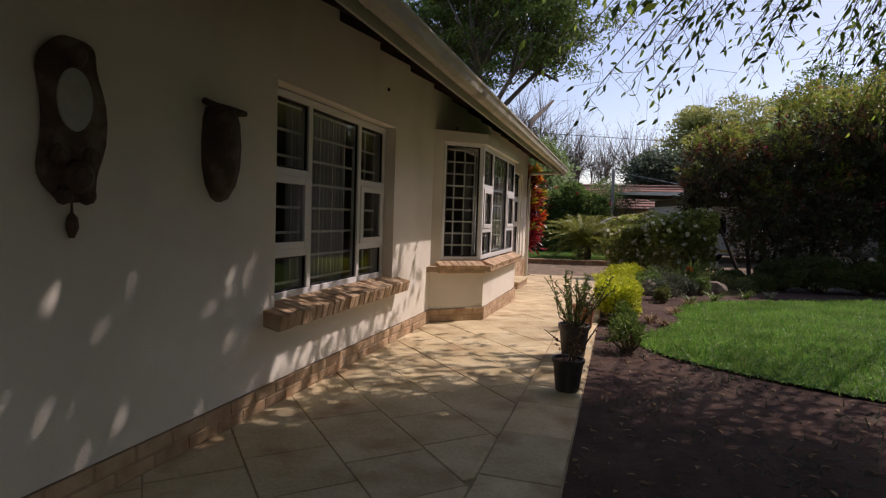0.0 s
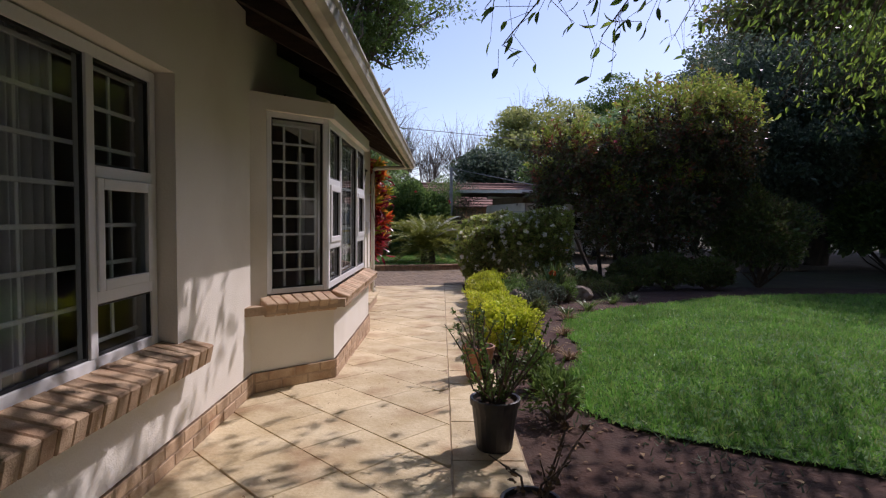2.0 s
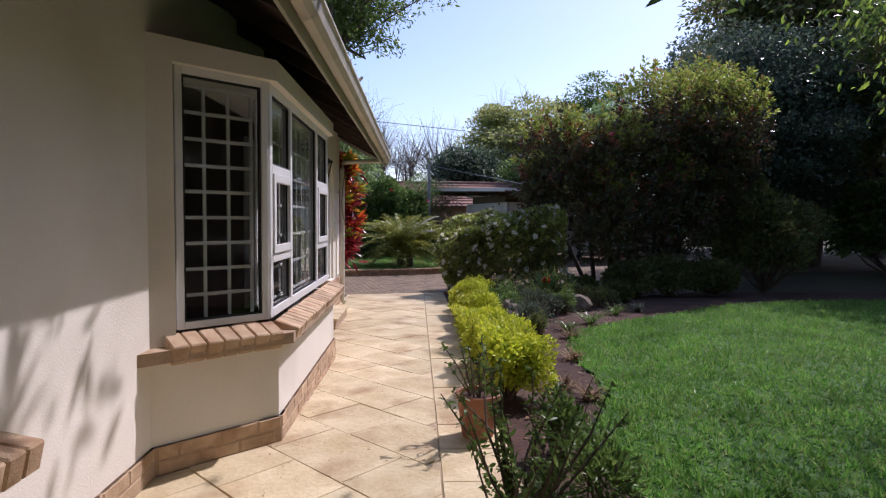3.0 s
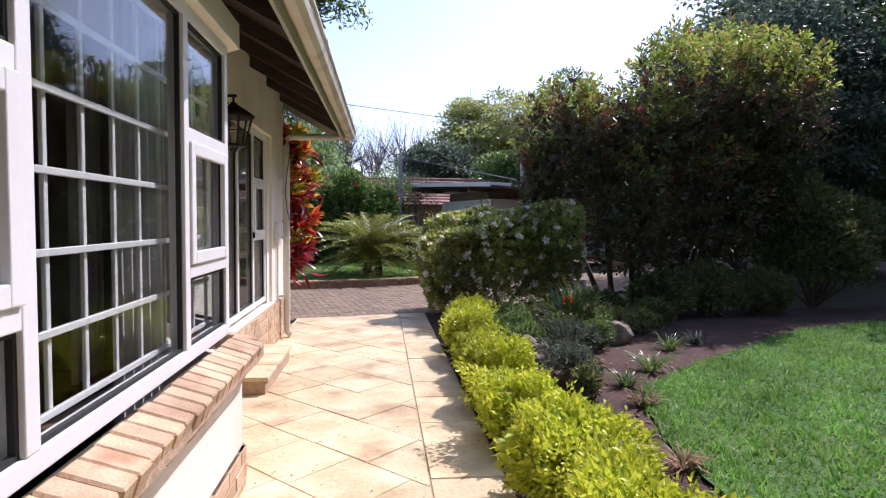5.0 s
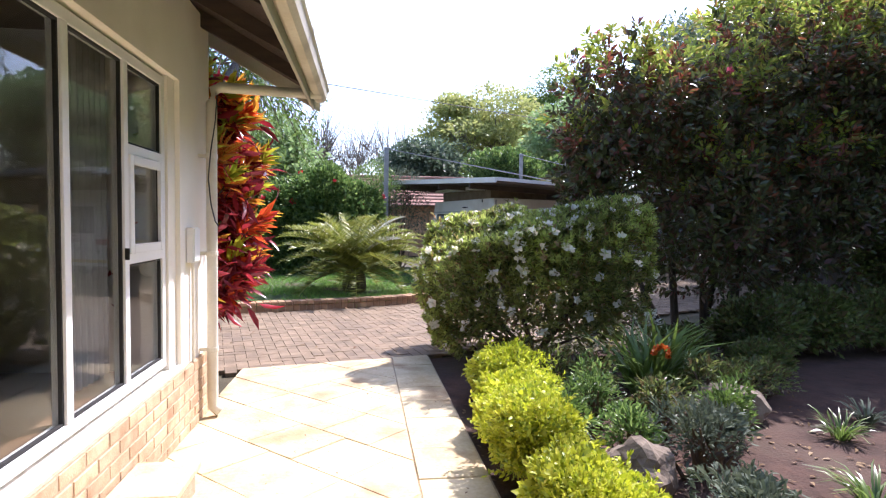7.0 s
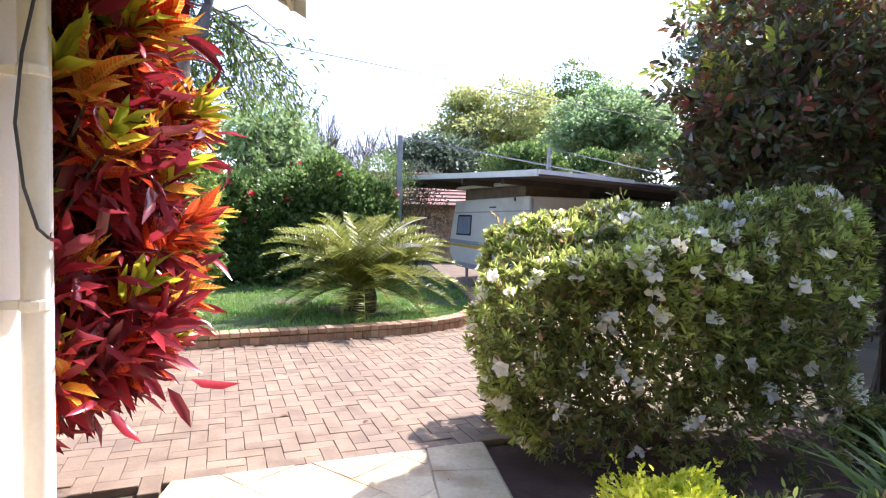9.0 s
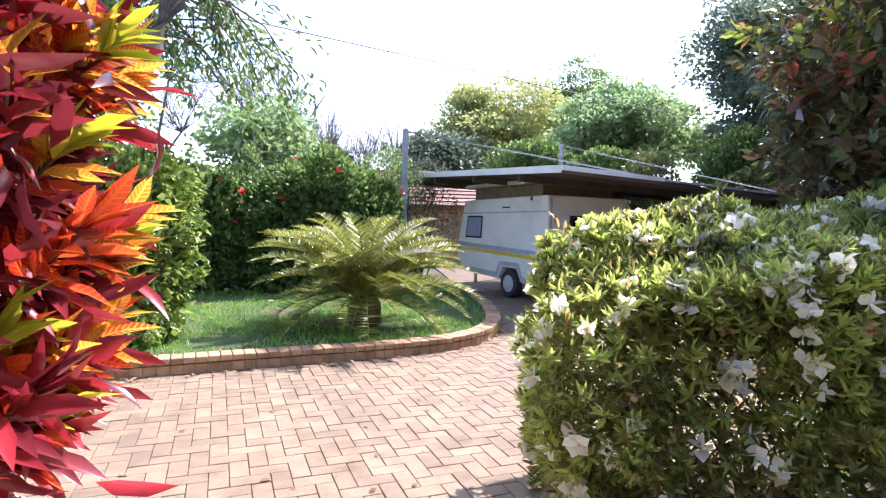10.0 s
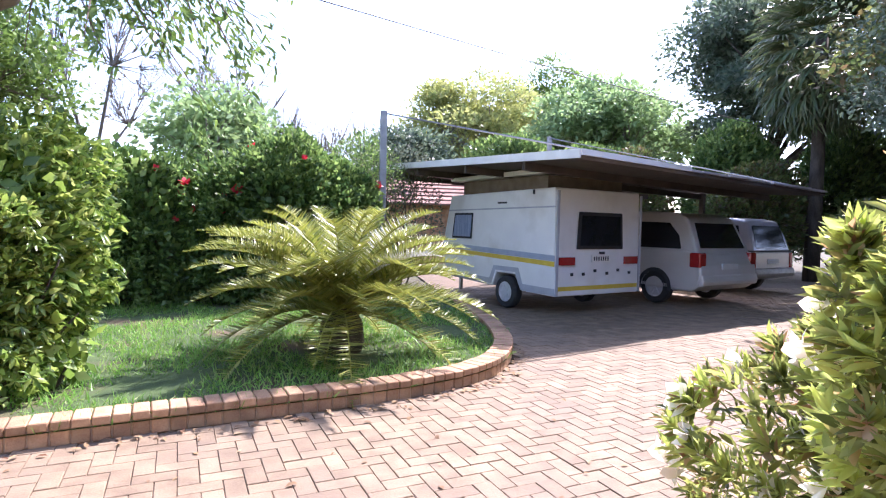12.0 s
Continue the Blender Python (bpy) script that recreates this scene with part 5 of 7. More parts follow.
hedge_row()
azalea()
croton()
cycad()
potted("potted_plant", "black plastic pot with a half-dead twiggy plant", -0.31, 4.25, 0.12, 0.24, BLACKPOT, 501, 6, 16, 0.4, L_DRY)
potted("potted_plant", "tall black pot with a spindly thorny plant", -0.35, 5.34, 0.145, 0.3, BLACKPOT, 502, 26, 40, 0.5, L_TREE)
potted("potted_plant", "terracotta pot with a small green shrub", -0.35, 6.86, 0.14, 0.27, TERRA, 503, 10, 24, 0.4, L_TREE)
def great_shrub():
    """A broad many-stemmed shrub of uneven lobes: dark below, bronze in the middle, sunlit yellow-green put on top."""
    rng = np.random.default_rng(601)
    lobes = ((2.3, 15.4, 2.75, 0.95, 0.85, 0.95), (1.85, 15.3, 2.05, 0.5, 0.6, 0.7), (3.4, 15.6, 2.75, 1.1, 0.95, 0.9), (4.5, 15.8, 3.45, 1.2, 1.05, 1.3), (5.7, 15.3, 3.3, 1.0, 0.9, 1.3), (3.3, 15.2, 1.45, 0.9, 0.75, 1.1),
             (4.6, 15.5, 1.6, 1.15, 0.9, 1.3), (5.6, 15.9, 2.3, 1.05, 0.95, 1.4), (5.9, 16.6, 3.9, 1.1, 1.0, 1.2))
    foot = np.array((3.6, 15.7, -0.2))
    th = thing("flowering_shrub", "tall dark-leaved shrub with bronze young leaves and a few red flowers", "shrub", foot)
    P, D, U = [], [], []
    for k, (cx, cy, cz, rx, ry, rz) in enumerate(lobes):
        c, r = np.array((cx, cy, cz)), np.array((rx, ry, rz))
        base = foot + np.array(((cx - foot[0]) * 0.35, (cy - foot[1]) * 0.3, 0))
        part("stem", stems(rng, base, [c + np.array((0, 0, 0.3 * rz))], 0.055, 0.02, 7, 0.07), BARKDARK, th)
        for _ in range(9):
            d = ball_dirs(rng, 1)[0]
            d[2] = abs(d[2]) * 0.8 - 0.15
            part("stem", stems(rng, c - np.array((0, 0, 0.4 * rz)), [c + d * r * 0.85], 0.02, 0.006, 5, 0.1), BARKDARK, th)
        m = int(400 * (rx * ry * rz) ** 0.67)
        d = ball_dirs(rng, m)
        lump = 1 + 0.16 * np.array([noise.noise((q[0] * 2.6 + k * 7, q[1] * 2.6, q[2] * 2.6)) for q in d]) + 0.1 * np.array([noise.noise((q[0] * 7 + k * 3, q[1] * 7, q[2] * 7)) for q in d])
        P.append(c + d * r * (lump * (1 - 0.42 * rng.random(m) ** 1.5))[:, None])
        D.append(unit(d / r))
        U.append(d[:, 2])
    P, D, U = np.concatenate(P), np.concatenate(D), np.concatenate(U)
    buried = np.zeros(len(P), bool)
    for cx, cy, cz, rx, ry, rz in lobes:
        buried |= (((P - np.array((cx, cy, cz))) / np.array((rx, ry, rz))) ** 2).sum(1) < 0.3
    P, D, U = P[~buried], D[~buried], U[~buried]
    # Sun is painted by leaf kind: upward and higher leaves get the pale colour.
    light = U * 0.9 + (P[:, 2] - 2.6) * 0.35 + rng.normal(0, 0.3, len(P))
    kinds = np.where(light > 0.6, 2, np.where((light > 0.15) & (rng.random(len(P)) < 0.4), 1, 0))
    for t, (mt, lb) in enumerate(((L_REDBUSH, "dark glossy leaves"), (L_BRONZE, "bronze young leaves"), (L_SUNBUSH, "yellow-green leaves where the sun falls"))):
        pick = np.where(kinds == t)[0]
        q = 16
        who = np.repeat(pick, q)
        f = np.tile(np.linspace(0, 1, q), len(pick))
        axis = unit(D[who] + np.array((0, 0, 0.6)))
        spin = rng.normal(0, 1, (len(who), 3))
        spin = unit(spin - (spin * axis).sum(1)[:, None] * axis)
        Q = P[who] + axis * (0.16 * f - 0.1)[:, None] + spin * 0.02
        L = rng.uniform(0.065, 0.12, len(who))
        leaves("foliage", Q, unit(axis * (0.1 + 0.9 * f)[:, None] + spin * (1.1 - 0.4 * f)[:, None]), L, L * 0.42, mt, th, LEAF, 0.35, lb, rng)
    k = 6500
    w = rng.integers(0, len(lobes), k)
    lb = np.array(lobes)[w]
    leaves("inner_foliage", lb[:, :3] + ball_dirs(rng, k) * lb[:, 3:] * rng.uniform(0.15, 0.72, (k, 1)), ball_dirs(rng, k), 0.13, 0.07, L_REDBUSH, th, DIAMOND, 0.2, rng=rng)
    top = rng.permutation(np.where((U > 0.25) & (P[:, 2] > 2.6))[0])[:26]
    flowers(rng, P[top] + D[top] * 0.1, D[top], 0.055, 5, PINKPETAL, th, "pink-red flower", "flower")


great_shrub()
bush("dark_shrub", "low dark shrub at the back of the bed", "shrub", (6.9, 15.6, 0.9), (1.2, 0.9, 1.1), 14000, 0.08, 0.038, L_DARKBUSH, 605, rough=0.4, lumps=18)

for i, (x, y, r, h) in enumerate(((3.5, 14.6, 0.55, 0.7), (4.4, 14.8, 0.6, 0.8), (2.55, 14.5, 0.3, 0.35), (2.95, 13.8, 0.3, 0.3), (5.4, 14.9, 0.6, 0.7))):
    bush("dark_shrub", "low dark shrub at the foot of the taller shrubs", "shrub", (x, y, slope(y) + h * 0.45), (r, r * 0.8, h * 0.55), 6000, 0.07, 0.034, L_DARKBUSH, 660 + i, "low dark shrubs", 0.35)
for i, (x, y, h) in enumerate(((6.4, 31.4, 3.0), (9.0, 32.4, 3.6), (11.5, 29.5, 3.4))):
    bush("dark_shrub", "dark hedge shrub behind the carport", "shrub", (x, y, h * 0.45), (1.9, 0.9, h * 0.6), 8000, 0.14, 0.07, L_DARKBUSH, 670 + i, "hedge behind the carport", 0.3, stem=BARKDARK)

# ---- bed plants ----
strap_clump("agapanthus", "clump of arching green strap leaves", 1.52, 13.25, 130, 0.7, 0.03, L_STRAP, 701, 0.5, category="plant", radius=0.16, single=True)


def clivia(x, y):
    """A dark strap-leaved plant with one head of orange flowers on a stalk."""
    rng = np.random.default_rng(705)
    th = strap_clump("clivia", "dark strap-leaved plant with an orange flower head", x, y, 34, 0.42, 0.045, L_STRAP, 704, 0.9, radius=0.08, single=True)
    top = np.array((x + 0.04, y - 0.03, slope(y) + 0.42))
    part("flower_stalk", Shape().sweep([(x, y, slope(y) - 0.03), tuple((top + np.array((x, y, slope(y)))) / 2 + 0.01), tuple(top)], [0.011, 0.01, 0.008], 6), L_STRAP, th)
    d = ball_dirs(rng, 11)
    d[:, 2] = np.abs(d[:, 2])
    flowers(rng, top + d * 0.045, d, 0.05, 6, ORANGEPETAL, th, "orange flower", "flower")


clivia(1.42, 12.98)
strap_clump("agapanthus", "clump of arching green strap leaves under the azalea", 1.9, 13.6, 80, 0.55, 0.03, L_STRAP, 703, 0.8, radius=0.16, single=True)
for i, (x, y, s) in enumerate(((1.72, 11.25, 0.29), (0.46, 7.95, 0.16), (0.62, 7.7, 0.13), (2.4, 12.2, 0.22), (0.85, 9.05, 0.15), (1.25, 10.75, 0.2), (2.9, 12.5, 0.2), (0.3, 6.9, 0.12), (1.15, 10.2, 0.16))):
    strap_clump("grass_tuft", "small dry tuft of grassy leaves on bare soil", x, y, 70, s, 0.012, L_DRY if i in (1, 2, 4, 8) else L_STRAP if i in (0, 3, 5) else L_GREY, 720 + i, 1.1, "grass tufts in the bed", "grass tuft", 0.06)
for i, (x, y, r, h, mt) in enumerate(((1.05, 11.75, 0.3, 0.42, L_GREY), (0.75, 12.6, 0.25, 0.4, L_HEDGE), (0.62, 13.2, 0.26, 0.4, L_DARKBUSH), (0.9, 11.1, 0.2, 0.25, L_GREY), (1.6, 12.3, 0.25, 0.35, L_TREE),
                                      (0.42, 12.3, 0.2, 0.32, L_TREE), (0.12, 5.9, 0.22, 0.3, L_TREE), (0.12, 6.6, 0.16, 0.3, L_TREE), (2.1, 13.0, 0.3, 0.35, L_DARKBUSH), (0.75, 10.4, 0.14, 0.2, L_DARKBUSH), (0.78, 10.85, 0.24, 0.34, L_GREY), (1.15, 12.4, 0.26, 0.4, L_DARKBUSH), (0.7, 11.9, 0.2, 0.34, L_HEDGE), (1.8, 12.9, 0.3, 0.4, L_DARKBUSH), (0.95, 13.1, 0.22, 0.38, L_DARKBUSH), (2.55, 13.2, 0.3, 0.32, L_DARKBUSH), (1.35, 12.0, 0.18, 0.26, L_GREY))):
    bush("bed_plant", "small leafy plant growing in the soil bed", "plant", (x, y, slope(y) + h * 0.45), (r, r, h * 0.6), 800, 0.05, 0.017, mt, 740 + i, "small bed plants", 0.8, 0.75, LEAF, inner=0)
rock("rock", 0.6, 11.6, (0.2, 0.16, 0.18), 1)
rock("rock", 1.85, 12.65, (0.28, 0.2, 0.2), 2)
rock("rock", 1.55, 12.95, (0.17, 0.14, 0.13), 3)


def litter(name, label, n, x0, x1, y0, y1, dz, seed, size):
    rng = np.random.default_rng(seed)
    P = np.stack([rng.uniform(x0, x1, n), rng.uniform(y0, y1, n)], 1)
    z = np.array([slope(v) for v in P[:, 1]]) + dz
    D = np.column_stack([rng.normal(0, 1, (n, 2)), rng.normal(0, 0.12, n)])
    L = size * rng.uniform(0.5, 1.3, n)
    tagged(leaves(name, np.column_stack([P, z]), D, L, L * 0.5, L_DRY, None, LEAF, 0.9, rng=rng), label, "leaf litter", kind="stuff")


litter("fallen_leaves", "dry brown leaves on the soil bed", 1500, -0.2, 2.6, 2.0, 13.5, -0.025, 31, 0.05)
litter("fallen_leaves", "few dry leaves and crumbs on the paving", 420, -1.7, -0.25, 4, 14.6, 0.006, 32, 0.019)
litter("fallen_leaves", "scattered dry leaves on the drive", 190, -5, 5, 15.2, 19, 0.004, 33, 0.06)
rk = np.random.default_rng(34)
kp = np.array([KLINE[i] for i in rk.integers(20, 90, 150)]) + rk.normal(0, 0.05, (150, 2)) + np.array((0.05, -0.1))
L_ = rk.uniform(0.04, 0.09, 150)
tagged(leaves("fallen_leaves", np.column_stack([kp, np.full(150, -0.162)]), np.column_stack([rk.normal(0, 1, (150, 2)), np.full(150, 0.1)]), L_, L_ * 0.5, L_DRY, None, LEAF, 0.9, rng=rk), "dry leaves gathered along the kerb", "leaf litter", kind="stuff")

# ---- island: creeper, hedge ----
th_, P_, D_, rng_ = bush("creeper_hedge", "dense rounded mass of umbrella-leaved creeper behind the kerb", "hedge", (-3.95, 18.95, 0.68), (1.14, 0.78, 1.52), 15000, 0.09, 0.045, L_IVY, 801, rough=0.55, shell=0.6, inner=0.12, template=LEAF, power=2.3, lumps=30, stem=BARKDARK, flat=0.5)
pick_ = rng_.permutation(len(P_))[:1900]
who_ = np.repeat(pick_, 8)
ang_ = np.tile(np.arange(8) * math.pi / 4, len(pick_)) + np.repeat(rng_.uniform(0, 1, len(pick_)), 8)
face_ = unit(P_[pick_] - np.array((-3.95, 18.95, 0.4)) + np.array((0, 0, 0.5)))[np.repeat(np.arange(len(pick_)), 8)]
side_ = unit(np.cross(face_, np.array((0.2, 0.1, 1.0))))
turn_ = np.cross(face_, side_)
size_ = np.repeat(rng_.uniform(0.07, 0.125, len(pick_)), 8)
tagged(leaves("leaf_fan", P_[who_] + face_ * 0.05, side_ * np.cos(ang_)[:, None] + turn_ * np.sin(ang_)[:, None] + face_ * 0.1 + np.array((0, 0, -0.35)), size_, size_ * 0.36, L_IVY, th_, LEAF, 0.3, "fans of drooping leaflets", rng_), kind="stuff")
for i, (x, y, rx, ry, h) in enumerate(((-5.6, 23.6, 1.7, 1.0, 2.3), (-4.4, 23.9, 1.4, 1.0, 2.6), (-3.2, 24.2, 1.5, 1.0, 2.5), (-2.2, 24.3, 1.3, 1.0, 2.75), (-1.2, 24.6, 1.2, 0.9, 2.55))):
    th_, P_, D_, rng_ = bush("hibiscus_hedge", "dense dark green hedge with a few red flowers", "hedge", (x, y, h * 0.3), (rx, ry, h * 0.74), 17000, 0.1, 0.055, L_HEDGE, 810 + i, "hedge shrubs behind the cycad", 0.7, 0.6, power=2.2, lumps=24)
    if i > 0:
        fl = [j for j in range(len(P_)) if D_[j][1] < -0.3 and P_[j][2] > 1.2][:7]
        flowers(rng_, P_[fl] + D_[fl] * 0.08, D_[fl], 0.1, 5, REDPETAL, th_, "red hibiscus flower", "flower")
bush("bare_shrub", "thin twiggy shrub with sparse leaves", "shrub", (0.1, 25.6, 1.5), (1.1, 0.8, 1.5), 4200, 0.06, 0.03, L_GREY, 820, rough=0.35, shell=0.7, inner=0)
bush("bare_shrub", "thin twiggy shrub with sparse leaves", "shrub", (-0.6, 25.2, 1.9), (0.9, 0.8, 1.3), 4200, 0.06, 0.03, L_HEDGE, 821, rough=0.35, shell=0.7, inner=0)
for i in range(8):
    strap_clump("grass_tuft", "longer tuft of grass around the cycad", -1.2 + 1.1 * math.cos(i * 0.8 + 3), 20.1 + 0.8 * math.sin(i * 0.8 + 3), 50, 0.3, 0.014, L_GRASS, 830 + i, 0.8, "grass tufts in the bed", "grass tuft", 0.15)

# ---- trees ----
tree("shade_tree", "spreading tree with large leaves over the lawn", 4.6, 2.2, 6.8, (3.9, 4.1, 1.7), 901, L_OVER, 60000, 0.16, 0.066, 0.24, BARK, 0.7, 150, 0.85, lean=(-1.9, 1.45))


def overhang():
    """Leafy twigs that hang from the shade tree."""
    rng = np.random.default_rng(902)
    th = thing("hanging_branch", "leafy twigs hanging from the tree over the path", "branch", (2.6, 4.4, 4.0))
    s = Shape()
    P, D = [], []
    tips = [(-0.75, 6.4, 2.95), (-0.4, 6.0, 2.75), (0.3, 4.6, 2.6), (1.0, 4.6, 2.75), (1.9, 5.2, 2.35), (2.2, 5.6, 2.6), (1.6, 4.4, 2.5), (-0.35, 5.2, 2.28), (0.05, 5.0, 2.42), (0.2, 5.3, 2.35), (0.55, 5.4, 2.62), (0.85, 5.1, 2.5), (1.2, 5.5, 2.75), (1.5, 5.0, 2.62), (0.6, 5.8, 2.95), (1.75, 5.6, 2.5), (0.1, 6.2, 3.0), (1.1, 6.6, 3.1), (1.9, 6.3, 2.9),
            (2.3, 7.2, 2.35), (2.7, 7.6, 2.7), (2.9, 7.0, 2.5), (3.2, 7.9, 2.9), (1.4, 7.3, 3.0), (2.0, 7.7, 3.05), (3.3, 8.6, 2.75), (3.9, 8.9, 2.5), (4.4, 8.7, 2.35), (4.2, 9.4, 3.0), (3.5, 9.3, 3.4), (4.7, 9.2, 2.8), (5.0, 9.6, 3.2), (2.9, 8.9, 3.3), (4.9, 8.6, 2.6), (3.5, 7.4, 2.3), (3.6, 8.4, 2.7), (4.1, 8.6, 3.1), (2.5, 8.4, 3.2), (4.4, 9.6, 2.6), (4.9, 10.0, 2.9), (5.3, 9.4, 2.5), (5.4, 10.2, 3.3), (4.6, 10.3, 3.5), (3.9, 9.9, 3.3)]
    for t in tips:
        t = np.array(t)
        root = np.array((2.9, 4.6, 4.1)) * 0.55 + t * 0.45 + np.array((0, 0, 0.75))
        mid = (root + t) / 2 + np.array((0, 0, 0.22)) + rng.normal(0, 0.06, 3)
        part("twig", Shape().sweep([root, mid, t], [0.014, 0.008, 0.003], 5), TWIG, th)
        for k in range(55):
            f = rng.uniform(0.2, 1.02)
            q = root * (1 - f) ** 2 + 2 * mid * f * (1 - f) + t * f * f
            q2 = q + rng.normal(0, 0.1, 3) + np.array((0, 0, -0.05))
            P.append(q2)
            D.append((t - root) / np.linalg.norm(t - root) + rng.normal(0, 0.6, 3) + np.array((0, 0, -0.3)))
            s.sweep([q, q2], [0.002, 0.0015], 3, False)
    tagged(part("leaf_stalk", s, TWIG, th), kind="stuff")
    leaves("foliage", np.array(P), np.array(D), rng.uniform(0.06, 0.11, len(P)), rng.uniform(0.024, 0.038, len(P)), L_OVER, th, LEAF, 0.4, rng=rng)


overhang()
tree("garden_tree", "dense tree with deep bluish-green leaves", 8.8, 19.4, 6.8, (3.3, 3.0, 3.2), 910, L_BLUEGREEN, 52000, 0.115, 0.055, 0.26, BARKDARK, 0.54, 80, 1.05, dense=True, tight=True)
tree("garden_tree", "tall dark evergreen tree beyond the lawn", 12.8, 22.5, 12.5, (4.4, 4.2, 5.2), 911, L_DARKBUSH, 40000, 0.2, 0.1, 0.35, BARKDARK, 0.55, 120, 1.1, tight=True, toplit=L_SUNBUSH, dense=True)
tree("garden_tree", "tall tree with light green leaves by the lawn", 13.5, 15.5, 9.5, (3.9, 3.9, 3.9), 912, L_TREE, 32000, 0.18, 0.085, 0.3, BARK, 0.55, 110, 1.0, tight=True, toplit=L_SUNBUSH, dense=True)
# Last two: unseen behind the walk's start, added to block southern sky light.
for i, (x, y, h, r, mt) in enumerate(((15.5, 8, 11, 4.5, L_DARKBUSH), (16, 0, 11, 4.5, L_TREE), (19, 27, 14, 5, L_BLUEGREEN), (23, 16, 14, 5.5, L_DARKBUSH), (27, 33, 14, 6, L_TREE), (13, -8, 11, 5, L_DARKBUSH), (3.5, -6.5, 9.5, 4.2, L_TREE), (10.5, -3.5, 10, 4.2, L_DARKBUSH))):
    tree("garden_tree", "tall leafy tree at the edge of the garden", x, y, h, (r, r, h * 0.42), 920 + i, mt, 17000, 0.26, 0.13, 0.3, BARKDARK, 0.52, 90, 1.4, group="trees round the garden", dense=True)
for i, (x, y, r, h) in enumerate(((12.5, 18.5, 1.8, 2.6), (15.5, 21, 2.2, 3.2), (18, 19.5, 2.4, 3.4), (13.8, 11.5, 1.8, 2.8), (14.5, 5.5, 2, 3), (10.5, 23.3, 1.5, 2.2), (21, 23, 2.6, 3.6), (14.5, -1.5, 2, 3), (9, -9, 2.2, 3.2), (-1.5, -9, 2.5, 3))):
    bush("boundary_shrub", "dense dark shrub at the edge of the garden", "shrub", (x, y, h * 0.48), (r, r, h * 0.55), 9000, 0.16, 0.08, L_DARKBUSH if i % 2 else L_HEDGE, 940 + i, "shrubs round the garden", 0.3, 0.45, stem=BARKDARK)
# beyond the kerb and the roof
tree("old_tree", "tall grey-barked tree with sparse feathery leaves", -5.7, 21.3, 13.4, (4.6, 3.2, 3.7), 960, L_TREE, 44000, 0.18, 0.065, 0.28, BARK, 0.63, 150, 0.75, lean=(1.0, 0.3), bare=1, tight=True)
limb = thing("lopped_limb", "thick pale lopped limb of the old tree", "branch", (-3.9, 19.3, 2.4))
part("limb", Shape().sweep([(-5.6, 21.1, 1.9), (-5.0, 19.6, 2.5), (-4.3, 18.75, 2.7), (-3.75, 18.5, 2.73), (-3.46, 18.46, 2.84), (-3.3, 18.48, 3.1), (-3.1, 18.5, 3.55), (-2.9, 18.7, 4.4), (-2.3, 19.4, 5.2)], [0.2, 0.185, 0.175, 0.165, 0.155, 0.13, 0.125, 0.1, 0.04], 12), BARK, limb, smooth=True)


def weeping():
    """Leafy side branches of the old tree that hang over the island."""
    rng = np.random.default_rng(961)
    th = thing("hanging_branch", "drooping leafy branches of the old tree", "branch", (-3.4, 20.2, 3.4))
    s = Shape()
    P, D = [], []
    for i in range(40):
        root = np.array((-4.6 + rng.uniform(0, 1.6), 20.3 + rng.normal(0, 0.6), 4.4 + rng.normal(0, 0.3)))
        tip = np.array((rng.uniform(-4.9, -1.75), 20.2 + rng.normal(0, 0.7), rng.uniform(2.6, 3.9)))
        tip[2] = max(tip[2], 2.55 + 0.35 * abs(tip[0] + 2.2) * 0.4)
        mid = (root + tip) / 2 + np.array((0, 0, 0.35)) + rng.normal(0, 0.12, 3)
        part("twig", Shape().sweep([root, mid, tip], [0.02, 0.012, 0.004], 5), TWIG, th)
        for k in range(62):
            f = rng.uniform(0.25, 1.03)
            q = root * (1 - f) ** 2 + 2 * mid * f * (1 - f) + tip * f * f
            P.append(q + rng.normal(0, 0.09, 3))
            D.append((tip - root) * 0.4 + rng.normal(0, 0.6, 3) + np.array((0, 0, -0.35)))
    leaves("foliage", np.array(P), np.array(D), rng.uniform(0.09, 0.16, len(P)), 0.042, L_TREE, th, LEAF, 0.4, rng=rng)


weeping()
for i, (x, y, h, r) in enumerate(((-13.5, 27, 14.5, 3.6), (-17.5, 31, 15.5, 4.0), (-21, 36, 14, 4.0))):
    tree("gum_tree", "tall thin-leaved tree behind the house roof", x, y, h, (r, r, h * 0.36), 970 + i, L_TREE, 26000, 0.26, 0.085, 0.22, BARK, 0.62, 150, 0.85, tight=True, group="gum trees behind the house")
for i, (x, y, h, r, mt, n) in enumerate(((-5.6, 37, 6.3, 2.3, L_PALEGREEN, 7000), (8.2, 52, 11.5, 5.2, L_YELLOWTREE, 26000), (13, 42, 9, 4.2, L_PALEGREEN, 26000), (3.0, 47, 6.8, 2.4, L_BLUEGREEN, 16000), (18, 64, 17, 5, L_TREE, 12000), (-15, 38, 10, 4, L_TREE, 12000))):
    tree("distant_tree", "leafy tree in the distance beyond the drive", x, y, h, (r, r, h * 0.36), 980 + i, mt, n, 0.3, 0.15, 0.22, BARK, 0.64, 120, 1.2, group="distant trees", tight=True)
for i, (x, y, h, r) in enumerate(((-12.5, 44, 12.5, 4.2), (-8, 50, 12.5, 4.2), (-3, 56, 10, 4), (1, 60, 10.5, 4), (-6, 60, 10.5, 4), (9, 62, 14, 4.5))):
    tree("bare_tree", "leafless grey tree in the distance", x, y, h, (r, r, h * 0.36), 990 + i, L_GREY, 0, 0.2, 0.1, 0.2, BARK, 0.66, 60, 1.2, group="bare trees", bare=7)
